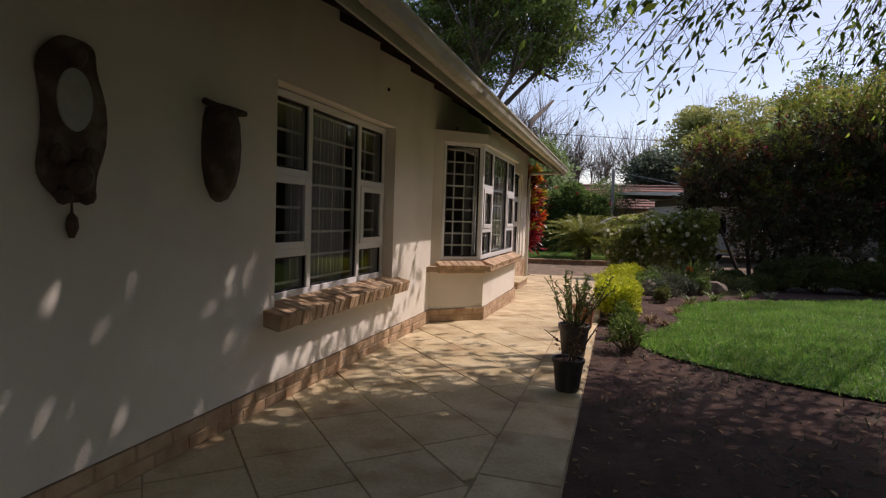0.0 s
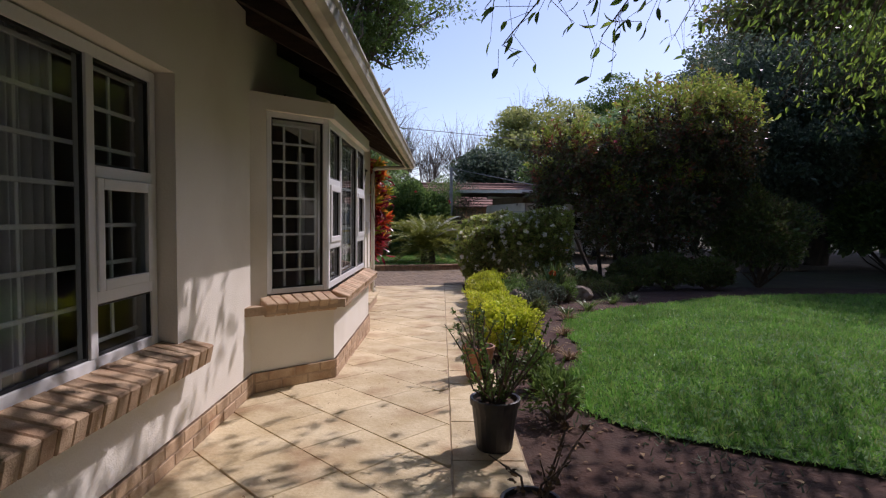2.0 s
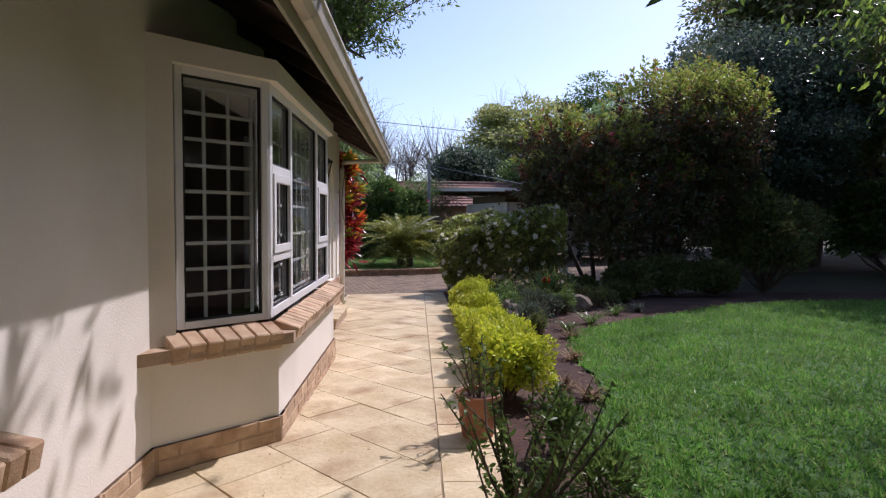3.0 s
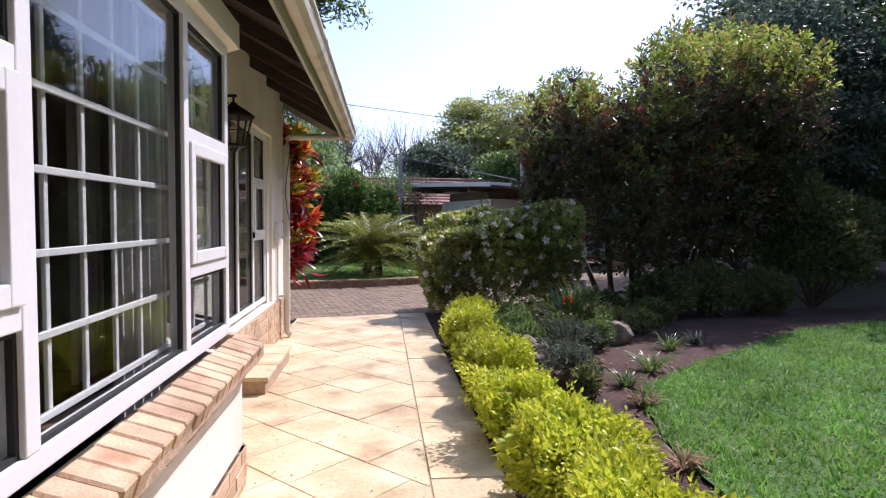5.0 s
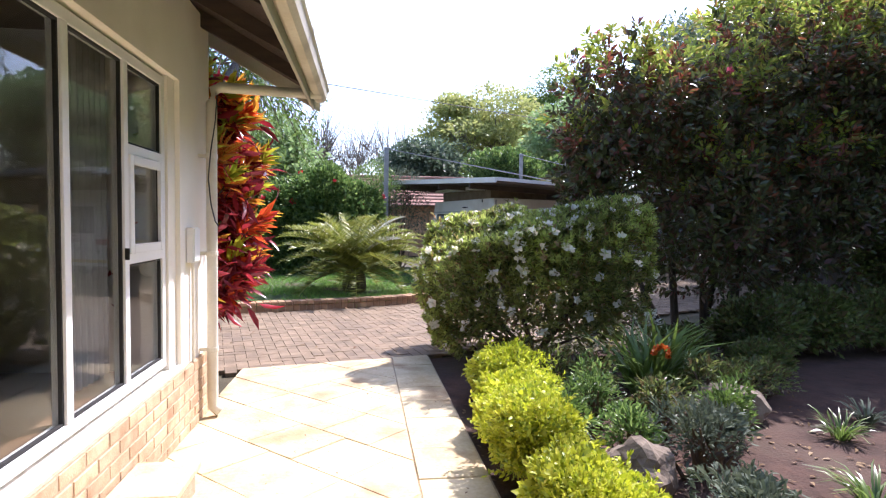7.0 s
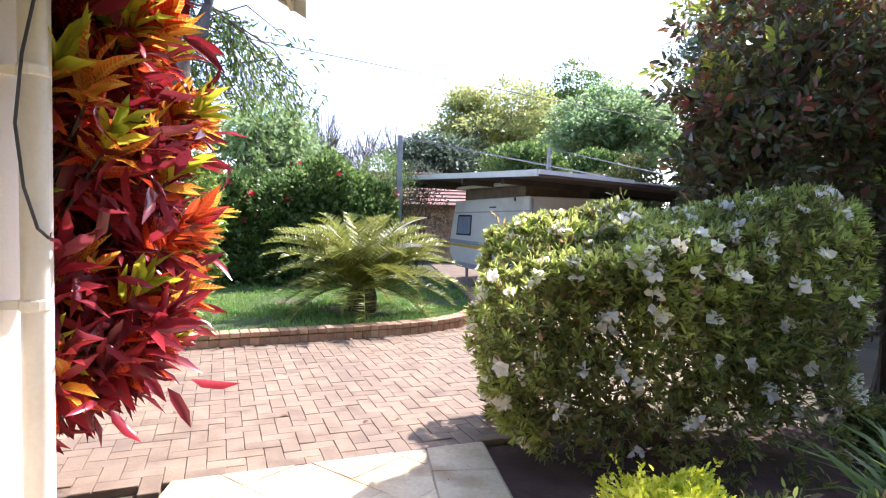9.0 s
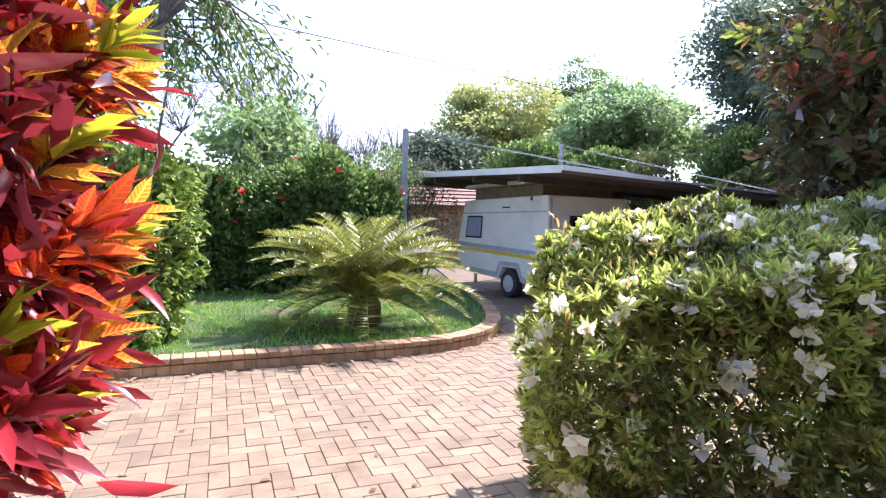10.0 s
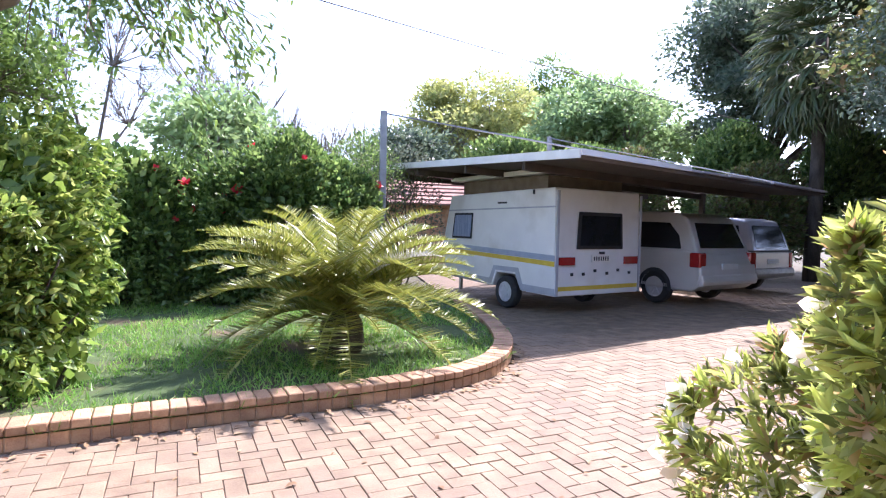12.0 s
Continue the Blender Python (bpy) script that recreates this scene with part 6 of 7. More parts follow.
tree("garden_tree", "big dark tree behind the carport", 17.2, 36, 13.5, (4.2, 4, 5.2), 1001, L_BLUEGREEN, 30000, 0.28, 0.14, 0.35, BARKDARK, 0.58, 90, 1.3, tight=True)
for i, (x, y) in enumerate(((6, 36), (9.5, 37), (12.5, 31.5), (16.5, 31), (20, 30))):
    bush("boundary_shrub", "dense dark shrub behind the carport", "shrub", (x, y, 2.2), (2.4, 1.3, 2.9), 9000, 0.2, 0.1, L_HEDGE, 1010 + i, "shrubs round the garden", 0.3, 0.45, stem=BARKDARK)


def fan_palm(x, y, h):
    rng = np.random.default_rng(1020)
    gz = slope(y) - 0.1
    th = thing("fan_palm", "tall fan palm with drooping grey-green leaves", "palm", (x, y, gz))
    part("trunk", Shape().sweep([(x, y, gz - 0.1), (x + 0.05, y, gz + h * 0.5), (x, y, gz + h)], [0.24, 0.19, 0.17], 10), BARKDARK, th, smooth=True)
    for i in range(84):
        a = i * 2.4
        el = 1.3 - 2.6 * (i / 84)
        d = np.array((math.cos(a) * math.cos(el), math.sin(a) * math.cos(el), math.sin(el)))
        hub = np.array((x, y, gz + h - 1.1 * (i / 84))) + d * rng.uniform(0.9, 1.35)
        sd_ = unit(np.cross(d, (0, 0, 1.0))[None])[0]
        fan = np.linspace(-1.35, 1.35, 26)
        D = np.cos(fan)[:, None] * d + np.sin(fan)[:, None] * sd_ + np.array((0, 0, -0.3))
        leaves("frond", np.repeat(hub[None], 26, 0), D, rng.uniform(0.9, 1.35, 26), 0.07, L_PALM, th, STRAP, 0.7, rng=rng)


fan_palm(13.2, 29.0, 7.6)

# ---- carport and vehicles ----
PT = radians(22.4)
PU, PV = Vector((math.cos(PT), math.sin(PT))), Vector((-math.sin(PT), math.cos(PT)))


def parked(ox, oy, z):
    """The pose of a vehicle: x to its right side along the rear, y forward, z up from the ground."""
    return Matrix(((PU.x, PV.x, 0, ox), (PU.y, PV.y, 0, oy), (0, 0, 1, z), (0, 0, 0, 1)))


def moved(shape, m):
    shape.v = [tuple(m @ Vector(p)) for p in shape.v]
    return shape


def extrude_side(profile, x0, x1, taper=None):
    """A solid from a side profile of (y, z), counter-clockwise seen from the left, between x0 and x1; taper: (z from, metres in per metre of height)."""
    k = len(profile)

    def xs_(z, x, sg):
        return x + sg * (max(0.0, z - taper[0]) * taper[1] if taper else 0.0)
    s = Shape()
    s.add([(xs_(z, x0, 1), y, z) for y, z in profile] + [(xs_(z, x1, -1), y, z) for y, z in profile],
          [tuple(range(k)), tuple(range(k, 2 * k))[::-1]] + [(i, k + i, k + (i + 1) % k, (i + 1) % k) for i in range(k)])
    return s


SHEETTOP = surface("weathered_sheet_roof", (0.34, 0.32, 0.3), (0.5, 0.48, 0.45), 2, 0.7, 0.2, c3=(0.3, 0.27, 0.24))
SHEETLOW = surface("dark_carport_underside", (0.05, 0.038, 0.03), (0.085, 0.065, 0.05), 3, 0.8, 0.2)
CVWHITE = surface("caravan_white_panel", (0.7, 0.69, 0.65), (0.78, 0.77, 0.72), 2, 0.45, 0.03, c3=(0.62, 0.6, 0.53), c3_scale=1.5)
CVTRIM = surface("caravan_grey_trim", (0.34, 0.35, 0.37), (0.42, 0.43, 0.45), 5, 0.5, 0.05)
YELLOW = surface("yellow_stripe", (0.62, 0.42, 0.04), (0.7, 0.5, 0.06), 8, 0.5, 0.03)
BLUEGREY = surface("blue_grey_stripe", (0.3, 0.34, 0.42), (0.36, 0.4, 0.48), 8, 0.5, 0.03)
CANVAS = surface("brown_canvas", (0.14, 0.105, 0.07), (0.2, 0.155, 0.11), 6, 0.9, 0.3)
REDLENS = surface("red_lamp_lens", (0.3, 0.012, 0.012), (0.38, 0.02, 0.018), 12, 0.2, 0.02, coat=0.6)
SILVER = surface("silver_car_paint", (0.66, 0.63, 0.57), (0.72, 0.69, 0.63), 2, 0.32, 0.0, metal=0.3, coat=0.6)
BAKKIEGREY = surface("grey_car_paint", (0.36, 0.36, 0.37), (0.42, 0.42, 0.43), 2, 0.35, 0.0, metal=0.5, coat=0.6)
DARKGLASS = surface("tinted_car_glass", (0.012, 0.013, 0.015), (0.018, 0.019, 0.022), 2, 0.08, 0.0, spec=0.4)
TYRE = surface("black_tyre", (0.02, 0.02, 0.02), (0.035, 0.034, 0.033), 15, 0.85, 0.2)
ALLOY = surface("alloy_rim", (0.56, 0.56, 0.56), (0.66, 0.66, 0.66), 10, 0.35, 0.02, metal=0.3)
PLATE = surface("number_plate", (0.68, 0.67, 0.6), (0.74, 0.73, 0.66), 10, 0.5, 0.02)
PLASTIC = surface("dark_bumper_plastic", (0.03, 0.03, 0.032), (0.05, 0.05, 0.052), 10, 0.7, 0.1)
STEEL = surface("galvanised_steel", (0.24, 0.24, 0.24), (0.34, 0.34, 0.33), 6, 0.55, 0.1, metal=0.6)
CLAYTILE = surface("red_brown_roof_tile", (0.2, 0.095, 0.065), (0.32, 0.18, 0.13), 3, 0.9, 0.4, vary=0.25)
BLUECURTAIN = surface("blue_grey_curtain", (0.16, 0.2, 0.3), (0.36, 0.41, 0.52), 5, 0.9, 0.1, stretch=(10, 10, 0.4))


def wheel(parent, m, x, y, r, width):
    """Tyre with a spoked rim, its axle along the vehicle's x."""
    t = Shape()
    prof = [(r * 0.62, -width / 2), (r * 0.92, -width / 2), (r, -width * 0.32), (r, width * 0.32), (r * 0.92, width / 2), (r * 0.62, width / 2)]
    t.lathe((0, 0, 0), prof, 28, 1.0, False)
    t.v = [(x + a[2], y + a[0], r + a[1]) for a in t.v]
    ty = part("wheel", moved(t, m), TYRE, parent, "black tyre")
    rim = Shape().lathe((0, 0, 0), [(r * 0.62, -width * 0.3), (r * 0.64, width * 0.45), (r * 0.58, width * 0.47), (r * 0.54, width * 0.3), (0.02, width * 0.28)], 24)
    for i in range(6):
        a = i * math.pi / 3
        rim.mbox(Matrix.Rotation(a, 4, "Z") @ Matrix.Translation((r * 0.32, 0, width * 0.38)), r * 0.5, r * 0.13, 0.02)
    rim.lathe((0, 0, 0), [(r * 0.14, width * 0.3), (r * 0.14, width * 0.45), (r * 0.08, width * 0.47)], 14)
    sg = -1 if x < 1 else 1
    rim.v = [(x + sg * a[2], y + a[0], r + a[1]) for a in rim.v]
    part("rim", moved(rim, m), ALLOY, ty, "spoked alloy rim")


def panel(parent, name, m, ring, depth, axis_x, material, label="", bevel=0.004):
    """A flat panel: ring of (y, z) at x = axis_x when a side panel (depth grows outwards to -x), or (x, z) at y for rear panels."""
    k = len(ring)
    s = Shape()
    if axis_x is not None:
        s.add([(axis_x, y, z) for y, z in ring] + [(axis_x - depth, y, z) for y, z in ring], [tuple(range(k)), tuple(range(k, 2 * k))[::-1]] + [(i, k + i, k + (i + 1) % k, (i + 1) % k) for i in range(k)])
    else:
        s.add([(x, 0.0, z) for x, z in ring] + [(x, -depth, z) for x, z in ring], [tuple(range(k)), tuple(range(k, 2 * k))[::-1]] + [(i, k + i, k + (i + 1) % k, (i + 1) % k) for i in range(k)])
    return part(name, moved(s, m), material, parent, label, bevel=bevel)


def caravan():
    m = parked(2.3, 22.62, -0.17)
    W = 2.08
    th = thing("caravan", "white pop-top touring caravan with yellow stripe under the carport", "caravan", (2.3, 22.62, -0.17))
    prof = [(0.0, 0.33), (0.03, 1.2), (0.05, 2.1), (3.02, 2.05), (3.12, 1.7), (3.3, 1.05), (3.28, 0.75), (3.0, 0.42), (1.62, 0.36), (1.5, 0.62), (0.98, 0.62), (0.84, 0.35)]
    part("body", moved(extrude_side(prof[::-1], 0, W), m), CVWHITE, th, bevel=0.025)
    part("pop_top_skirt", moved(Shape().box(0.12, 0.35, 2.07, W - 0.12, 2.75, 2.32), m), CANVAS, th, "brown canvas skirt")
    lid = extrude_side([(-0.1, 2.34), (-0.1, 2.37), (0.1, 2.43), (2.9, 2.4), (3.0, 2.36), (3.0, 2.33)][::-1], -0.02, W + 0.02)
    part("pop_top_lid", moved(lid, m), CVWHITE, th, "raised pale roof lid", bevel=0.01)
    panel(th, "stripe", m, [(0.02, 0.9), (0.02, 0.82), (3.28, 0.93), (3.29, 1.0)], 0.006, -0.001, YELLOW, "yellow side stripe", 0)
    panel(th, "stripe", m, [(0.02, 1.0), (0.02, 0.905), (3.29, 1.005), (3.27, 1.1)], 0.006, -0.001, BLUEGREY, "blue-grey side stripe", 0)
    panel(th, "skirt_stripe", m, [(0.01, 0.46), (0.0, 0.35), (0.82, 0.36), (0.95, 0.58), (0.97, 0.66), (1.53, 0.66), (1.64, 0.4), (2.9, 0.44), (3.1, 0.55), (1.7, 0.5), (1.58, 0.74), (0.9, 0.74), (0.78, 0.47)], 0.006, -0.001, CVTRIM, "grey lower side band", 0)
    panel(th, "side_trim", m, [(0.03, 1.8), (0.03, 1.775), (3.08, 1.74), (3.08, 1.765)], 0.01, -0.001, CVTRIM, "grey joint strip", 0)
    wn_ = panel(th, "side_window", m, [(2.28, 1.2), (2.95, 1.2), (2.86, 1.7), (2.24, 1.7)], 0.014, -0.001, RUBBER, "side window with dark rubber", 0.01)
    panel(wn_, "pane", m, [(2.32, 1.24), (2.9, 1.24), (2.82, 1.66), (2.28, 1.66)], 0.004, -0.016, BLUECURTAIN, "pane with blue curtain behind", 0.0)
    panel(th, "vent", m, [(1.25, 1.86), (1.5, 1.86), (1.5, 1.89), (1.25, 1.89)], 0.012, -0.001, PLASTIC, "small black vent", 0.002)
    panel(th, "catch", m, [(0.52, 2.0), (0.56, 2.0), (0.56, 2.08), (0.52, 2.08)], 0.02, -0.001, PLASTIC, "black roof catch", 0.002)

    def rear(name, ring, y, d, mat_, label, parent=th, bv=0.003):
        return panel(parent, name, m @ Matrix.Translation((0, y, 0)), ring, d, None, mat_, label, bv)
    for x0, x1 in ((0.0, 0.05), (W - 0.05, W)):
        rear("corner_trim", [(x0, 0.34), (x1, 0.34), (x1, 2.05), (x0, 2.05)], 0.0, 0.02, CVTRIM, "grey corner strip")
    rw = rear("rear_window", [(0.48, 1.1), (1.62, 1.1), (1.58, 1.72), (0.52, 1.72)], 0.022, 0.024, RUBBER, "rear window with dark rubber", bv=0.015)
    rear("pane", [(0.55, 1.16), (1.55, 1.16), (1.52, 1.66), (0.58, 1.66)], -0.003, 0.004, DARKGLASS, "dark rear pane", rw, 0)
    for x0, x1 in ((0.08, 0.42), (W - 0.42, W - 0.08)):
        rear("tail_lamp", [(x0, 0.84), (x1, 0.84), (x1, 0.97), (x0, 0.97)], 0.015, 0.04, REDLENS, "red tail lamp")
    rear("yellow_strip", [(0.06, 0.42), (W - 0.06, 0.42), (W - 0.06, 0.49), (0.06, 0.49)], 0.005, 0.012, YELLOW, "yellow reflective strip")
    pl = rear("number_plate", [(0.84, 0.88), (1.3, 0.88), (1.3, 1.0), (0.84, 1.0)], 0.015, 0.022, PLATE, "pale number plate")
    for i in range(7):
        rear("character_bar", [(0.88 + i * 0.056, 0.905), (0.91 + i * 0.056, 0.905), (0.91 + i * 0.056, 0.975), (0.88 + i * 0.056, 0.975)], -0.0075, 0.002, PLASTIC, "", pl, 0)
    rear("plate_lamp", [(1.02, 1.015), (1.12, 1.015), (1.12, 1.06), (1.02, 1.06)], 0.01, 0.045, PLASTIC, "black plate lamp")
    for x in (0.35, 0.62, 0.9, 1.2, 1.48, 1.78):
        rear("reflector", [(x, 0.66 + 0.05 * (round(x * 10) % 2)), (x + 0.055, 0.66 + 0.05 * (round(x * 10) % 2)), (x + 0.055, 0.71 + 0.05 * (round(x * 10) % 2)), (x, 0.71 + 0.05 * (round(x * 10) % 2))], 0.012, 0.02, PLASTIC, "small dark marker")
    wheel(th, m, 0.08, 1.24, 0.29, 0.17)
    wheel(th, m, W - 0.08, 1.24, 0.29, 0.17)
    part("drawbar", moved(Shape().box(W / 2 - 0.05, 3.0, 0.36, W / 2 + 0.05, 4.2, 0.44).box(W / 2 - 0.03, 4.05, -0.0, W / 2 + 0.03, 4.12, 0.4), m), STEEL, th)


def car(name, label, ox, oy, W, L, H, paint, lower, cabin, glass_side, rear_ring, wheels, r, lamps, canopy=None):
    m = parked(ox, oy, -0.17)
    th = thing(name, label, "car", (ox, oy, -0.17))
    part("body", moved(extrude_side(lower[::-1], 0, W, (0.75, 0.06)), m), paint, th, bevel=0.05)
    part("cabin", moved(extrude_side(cabin[::-1], 0.03, W - 0.03, (0.95, 0.2)), m), paint, th, bevel=0.05)
    for ring in glass_side:
        for sg in (0, 1):
            k = len(ring)
            s = Shape()
            pts = []
            for off in (0.012, -0.012):
                for y, z in ring:
                    x = 0.03 + (z - 0.95) * 0.2 + off * -1
                    pts.append((x if not sg else W - x, y, z))
            fs = [tuple(range(k)), tuple(range(k, 2 * k))[::-1]] + [(i, k + i, k + (i + 1) % k, (i + 1) % k) for i in range(k)]
            s.add(pts, fs if not sg else [f[::-1] for f in fs])
            part("side_window", moved(s, m), DARKGLASS, th, "tinted side window")
    k = len(rear_ring)
    s = Shape()
    s.add([(x, y - 0.015, z + 0.004) for x, y, z in rear_ring] + [(x, y + 0.02, z) for x, y, z in rear_ring], [tuple(range(k)), tuple(range(k, 2 * k))[::-1]] + [(i, k + i, k + (i + 1) % k, (i + 1) % k) for i in range(k)])
    part("rear_window", moved(s, m), DARKGLASS, th, "tinted rear window")
    for x0, x1 in ((-0.01, lamps[4]), (W - lamps[4], W + 0.01)):
        part("tail_lamp", moved(Shape().box(x0, lamps[0], lamps[2], x1, lamps[1], lamps[3]), m), REDLENS, th, "red tail lamp", bevel=0.03)
    part("bumper", moved(extrude_side([(-0.08, 0.42), (-0.1, 0.5), (-0.07, 0.62), (0.12, 0.64), (0.12, 0.38)][::-1], 0.02, W - 0.02), m), paint if not canopy else STEEL, th, bevel=0.03)
    part("number_plate", moved(Shape().box(W / 2 - 0.26, -0.055 if not canopy else -0.02, 0.72, W / 2 + 0.26, 0.03, 0.83), m), PLATE, th, "pale number plate")
    for y in wheels:
        for x in (0.1, W - 0.1):
            wheel(th, m, x, y, r, 0.2)
            part("wheel_arch", moved(Shape().add([(x + sx * 0.112, y + (r + 0.05) * math.cos(a) * q, r + (r + 0.05) * math.sin(a) * q) for sx in (-1, 1) for q in (1.0, 0.8) for a in np.linspace(-0.15, math.pi + 0.15, 15)],
                                                 [(i, i + 1, 15 + i + 1, 15 + i) for i in range(14)] + [(30 + i, 45 + i, 45 + i + 1, 30 + i + 1) for i in range(14)] + [(i, 30 + i, 30 + i + 1, i + 1) for i in range(14)]), m), PLASTIC, th)
    if canopy:
        part("canopy_seam", moved(Shape().box(0.0, canopy[0], 1.0, W, canopy[1], 1.03), m), PLASTIC, th)
    else:
        for x in (0.28, W - 0.28):
            part("roof_rail", moved(Shape().sweep([(x, 0.75, H - 0.04), (x, 0.85, H + 0.03), (x, 2.6, H + 0.03), (x, 2.75, H - 0.03)], 0.018, 6), m), PLASTIC, th, "black roof rail")
    return th


caravan()
car("minivan", "silver minivan with tinted windows parked under the carport", 5.45, 23.45, 1.92, 4.8, 1.72, SILVER,
    [(0.0, 0.4), (-0.05, 0.62), (-0.03, 0.8), (0.06, 1.02), (0.3, 1.1), (3.5, 1.05), (4.55, 0.85), (4.75, 0.6), (4.75, 0.3), (0.15, 0.3)],
    [(0.06, 0.98), (0.34, 1.62), (0.42, 1.72), (0.6, 1.79), (1.2, 1.83), (2.4, 1.82), (2.9, 1.76), (3.2, 1.6), (3.95, 1.02)],
    [[(0.42, 1.1), (1.4, 1.1), (1.45, 1.62), (0.75, 1.6), (0.5, 1.35)], [(1.5, 1.1), (2.45, 1.1), (2.45, 1.6), (1.55, 1.6)], [(2.52, 1.1), (3.5, 1.1), (2.95, 1.58), (2.52, 1.6)]],
    [(0.22, 0.115, 1.12), (1.7, 0.115, 1.12), (1.6, 0.325, 1.6), (0.32, 0.325, 1.6)], (0.95, 3.75), 0.33, (-0.03, 0.2, 0.76, 1.04, 0.2))
car("pickup", "grey pickup truck with a fibreglass canopy under the carport", 8.1, 25.3, 1.78, 5.0, 1.78, BAKKIEGREY,
    [(0.0, 0.45), (0.0, 1.02), (2.2, 1.05), (3.9, 1.02), (4.85, 0.9), (4.95, 0.6), (4.95, 0.35), (0.1, 0.35)],
    [(0.02, 1.0), (0.14, 1.4), (0.3, 1.72), (0.6, 1.78), (2.9, 1.76), (3.2, 1.68), (3.9, 1.0)],
    [[(0.3, 1.12), (1.75, 1.12), (1.75, 1.6), (0.45, 1.6)], [(2.1, 1.12), (2.85, 1.12), (2.85, 1.62), (2.1, 1.62)], [(2.9, 1.12), (3.6, 1.12), (3.15, 1.6), (2.9, 1.62)]],
    [(0.2, 0.06, 1.1), (1.58, 0.06, 1.1), (1.48, 0.2, 1.6), (0.3, 0.2, 1.6)], (0.95, 4.0), 0.35, (-0.02, 0.1, 0.62, 0.98, 0.14), (0.0, 1.9))


def carport():
    th = thing("carport", "flat weathered carport roof hung from cables", "carport", (5.0, 24.5, -0.17))
    m = parked(1.95, 21.11, 0)
    c = [(0, 0, 2.26), (7.1, 0, 2.1), (7.1, 6.2, 2.4), (0, 6.2, 2.5)]
    nx = 10
    for i in range(nx):
        f0, f1 = i / nx, (i + 1) / nx - 0.002
        sh = Shape()
        z = [c[0][2] + (c[1][2] - c[0][2]) * f for f in (f0, f1)] + [c[3][2] + (c[2][2] - c[3][2]) * f for f in (f0, f1)]
        j = rngp.uniform(0, 0.012)
        sag = rngp.uniform(-0.05, 0.05)
        sh.add([(7.1 * f0, sag, z[0] + j), (7.1 * f1, sag, z[1] + j), (7.1 * f1, 6.2, z[3] + j), (7.1 * f0, 6.2, z[2] + j)] + [(7.1 * f0, sag, z[0] + j + 0.035), (7.1 * f1, sag, z[1] + j + 0.035), (7.1 * f1, 6.2, z[3] + j + 0.035), (7.1 * f0, 6.2, z[2] + j + 0.035)],
               [(3, 2, 1, 0), (4, 5, 6, 7), (0, 1, 5, 4), (1, 2, 6, 5), (2, 3, 7, 6), (3, 0, 4, 7)])
        part("roof_sheet", moved(sh, m), SHEETTOP, th)
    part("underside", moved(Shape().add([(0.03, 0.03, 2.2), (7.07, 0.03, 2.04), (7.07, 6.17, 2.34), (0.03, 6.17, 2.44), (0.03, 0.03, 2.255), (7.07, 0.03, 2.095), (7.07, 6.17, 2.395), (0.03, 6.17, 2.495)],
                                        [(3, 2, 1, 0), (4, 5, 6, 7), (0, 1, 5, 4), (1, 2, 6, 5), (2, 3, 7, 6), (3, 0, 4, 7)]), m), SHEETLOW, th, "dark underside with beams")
    part("edge_strip", moved(Shape().add([(-0.03, -0.06, 2.2), (-0.0, -0.06, 2.2), (0.0, 6.22, 2.45), (-0.03, 6.22, 2.45), (-0.03, -0.06, 2.32), (-0.0, -0.06, 2.32), (0.0, 6.22, 2.56), (-0.03, 6.22, 2.56)],
                                         [(3, 2, 1, 0), (4, 5, 6, 7), (0, 1, 5, 4), (1, 2, 6, 5), (2, 3, 7, 6), (3, 0, 4, 7)]), m), CVWHITE, th, "pale edge strip")
    part("edge_strip", moved(Shape().add([(0.0, -0.09, 2.24), (2.4, -0.09, 2.19), (2.4, -0.06, 2.19), (0.0, -0.06, 2.24), (0.0, -0.09, 2.32), (2.4, -0.09, 2.26), (2.4, -0.06, 2.26), (0.0, -0.06, 2.32)],
                                         [(3, 2, 1, 0), (4, 5, 6, 7), (0, 1, 5, 4), (1, 2, 6, 5), (2, 3, 7, 6), (3, 0, 4, 7)]), m), CVWHITE, th, "pale edge strip")
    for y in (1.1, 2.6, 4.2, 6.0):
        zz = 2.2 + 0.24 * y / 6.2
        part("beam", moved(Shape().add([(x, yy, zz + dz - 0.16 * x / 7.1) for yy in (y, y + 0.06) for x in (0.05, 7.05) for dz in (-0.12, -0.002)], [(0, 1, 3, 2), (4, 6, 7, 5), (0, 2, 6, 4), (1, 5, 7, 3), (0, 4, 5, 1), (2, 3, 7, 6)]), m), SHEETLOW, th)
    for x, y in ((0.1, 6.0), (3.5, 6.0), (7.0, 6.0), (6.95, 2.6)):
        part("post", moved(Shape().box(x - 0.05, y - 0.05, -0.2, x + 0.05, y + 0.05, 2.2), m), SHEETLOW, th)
    tops = [Vector((-0.33, 24.5, 3.33)), Vector((5.0, 30.0, 3.95))]
    for t in tops:
        part("mast", Shape().box(t.x - 0.06, t.y - 0.06, -0.2, t.x + 0.06, t.y + 0.06, t.z), STEEL, th, "tall grey steel mast", bevel=0.006)
    for a, b in ((tops[0], m @ Vector((2.3, 0.12, 2.27))), (tops[1], m @ Vector((7.0, 0.1, 2.14)))):
        part("stay_cable", Shape().sweep([a - Vector((0, 0, 0.04)), (a + b) / 2 - Vector((0, 0, 0.02)), b], 0.016, 6), STEEL, th, "steel stay cable")


carport()


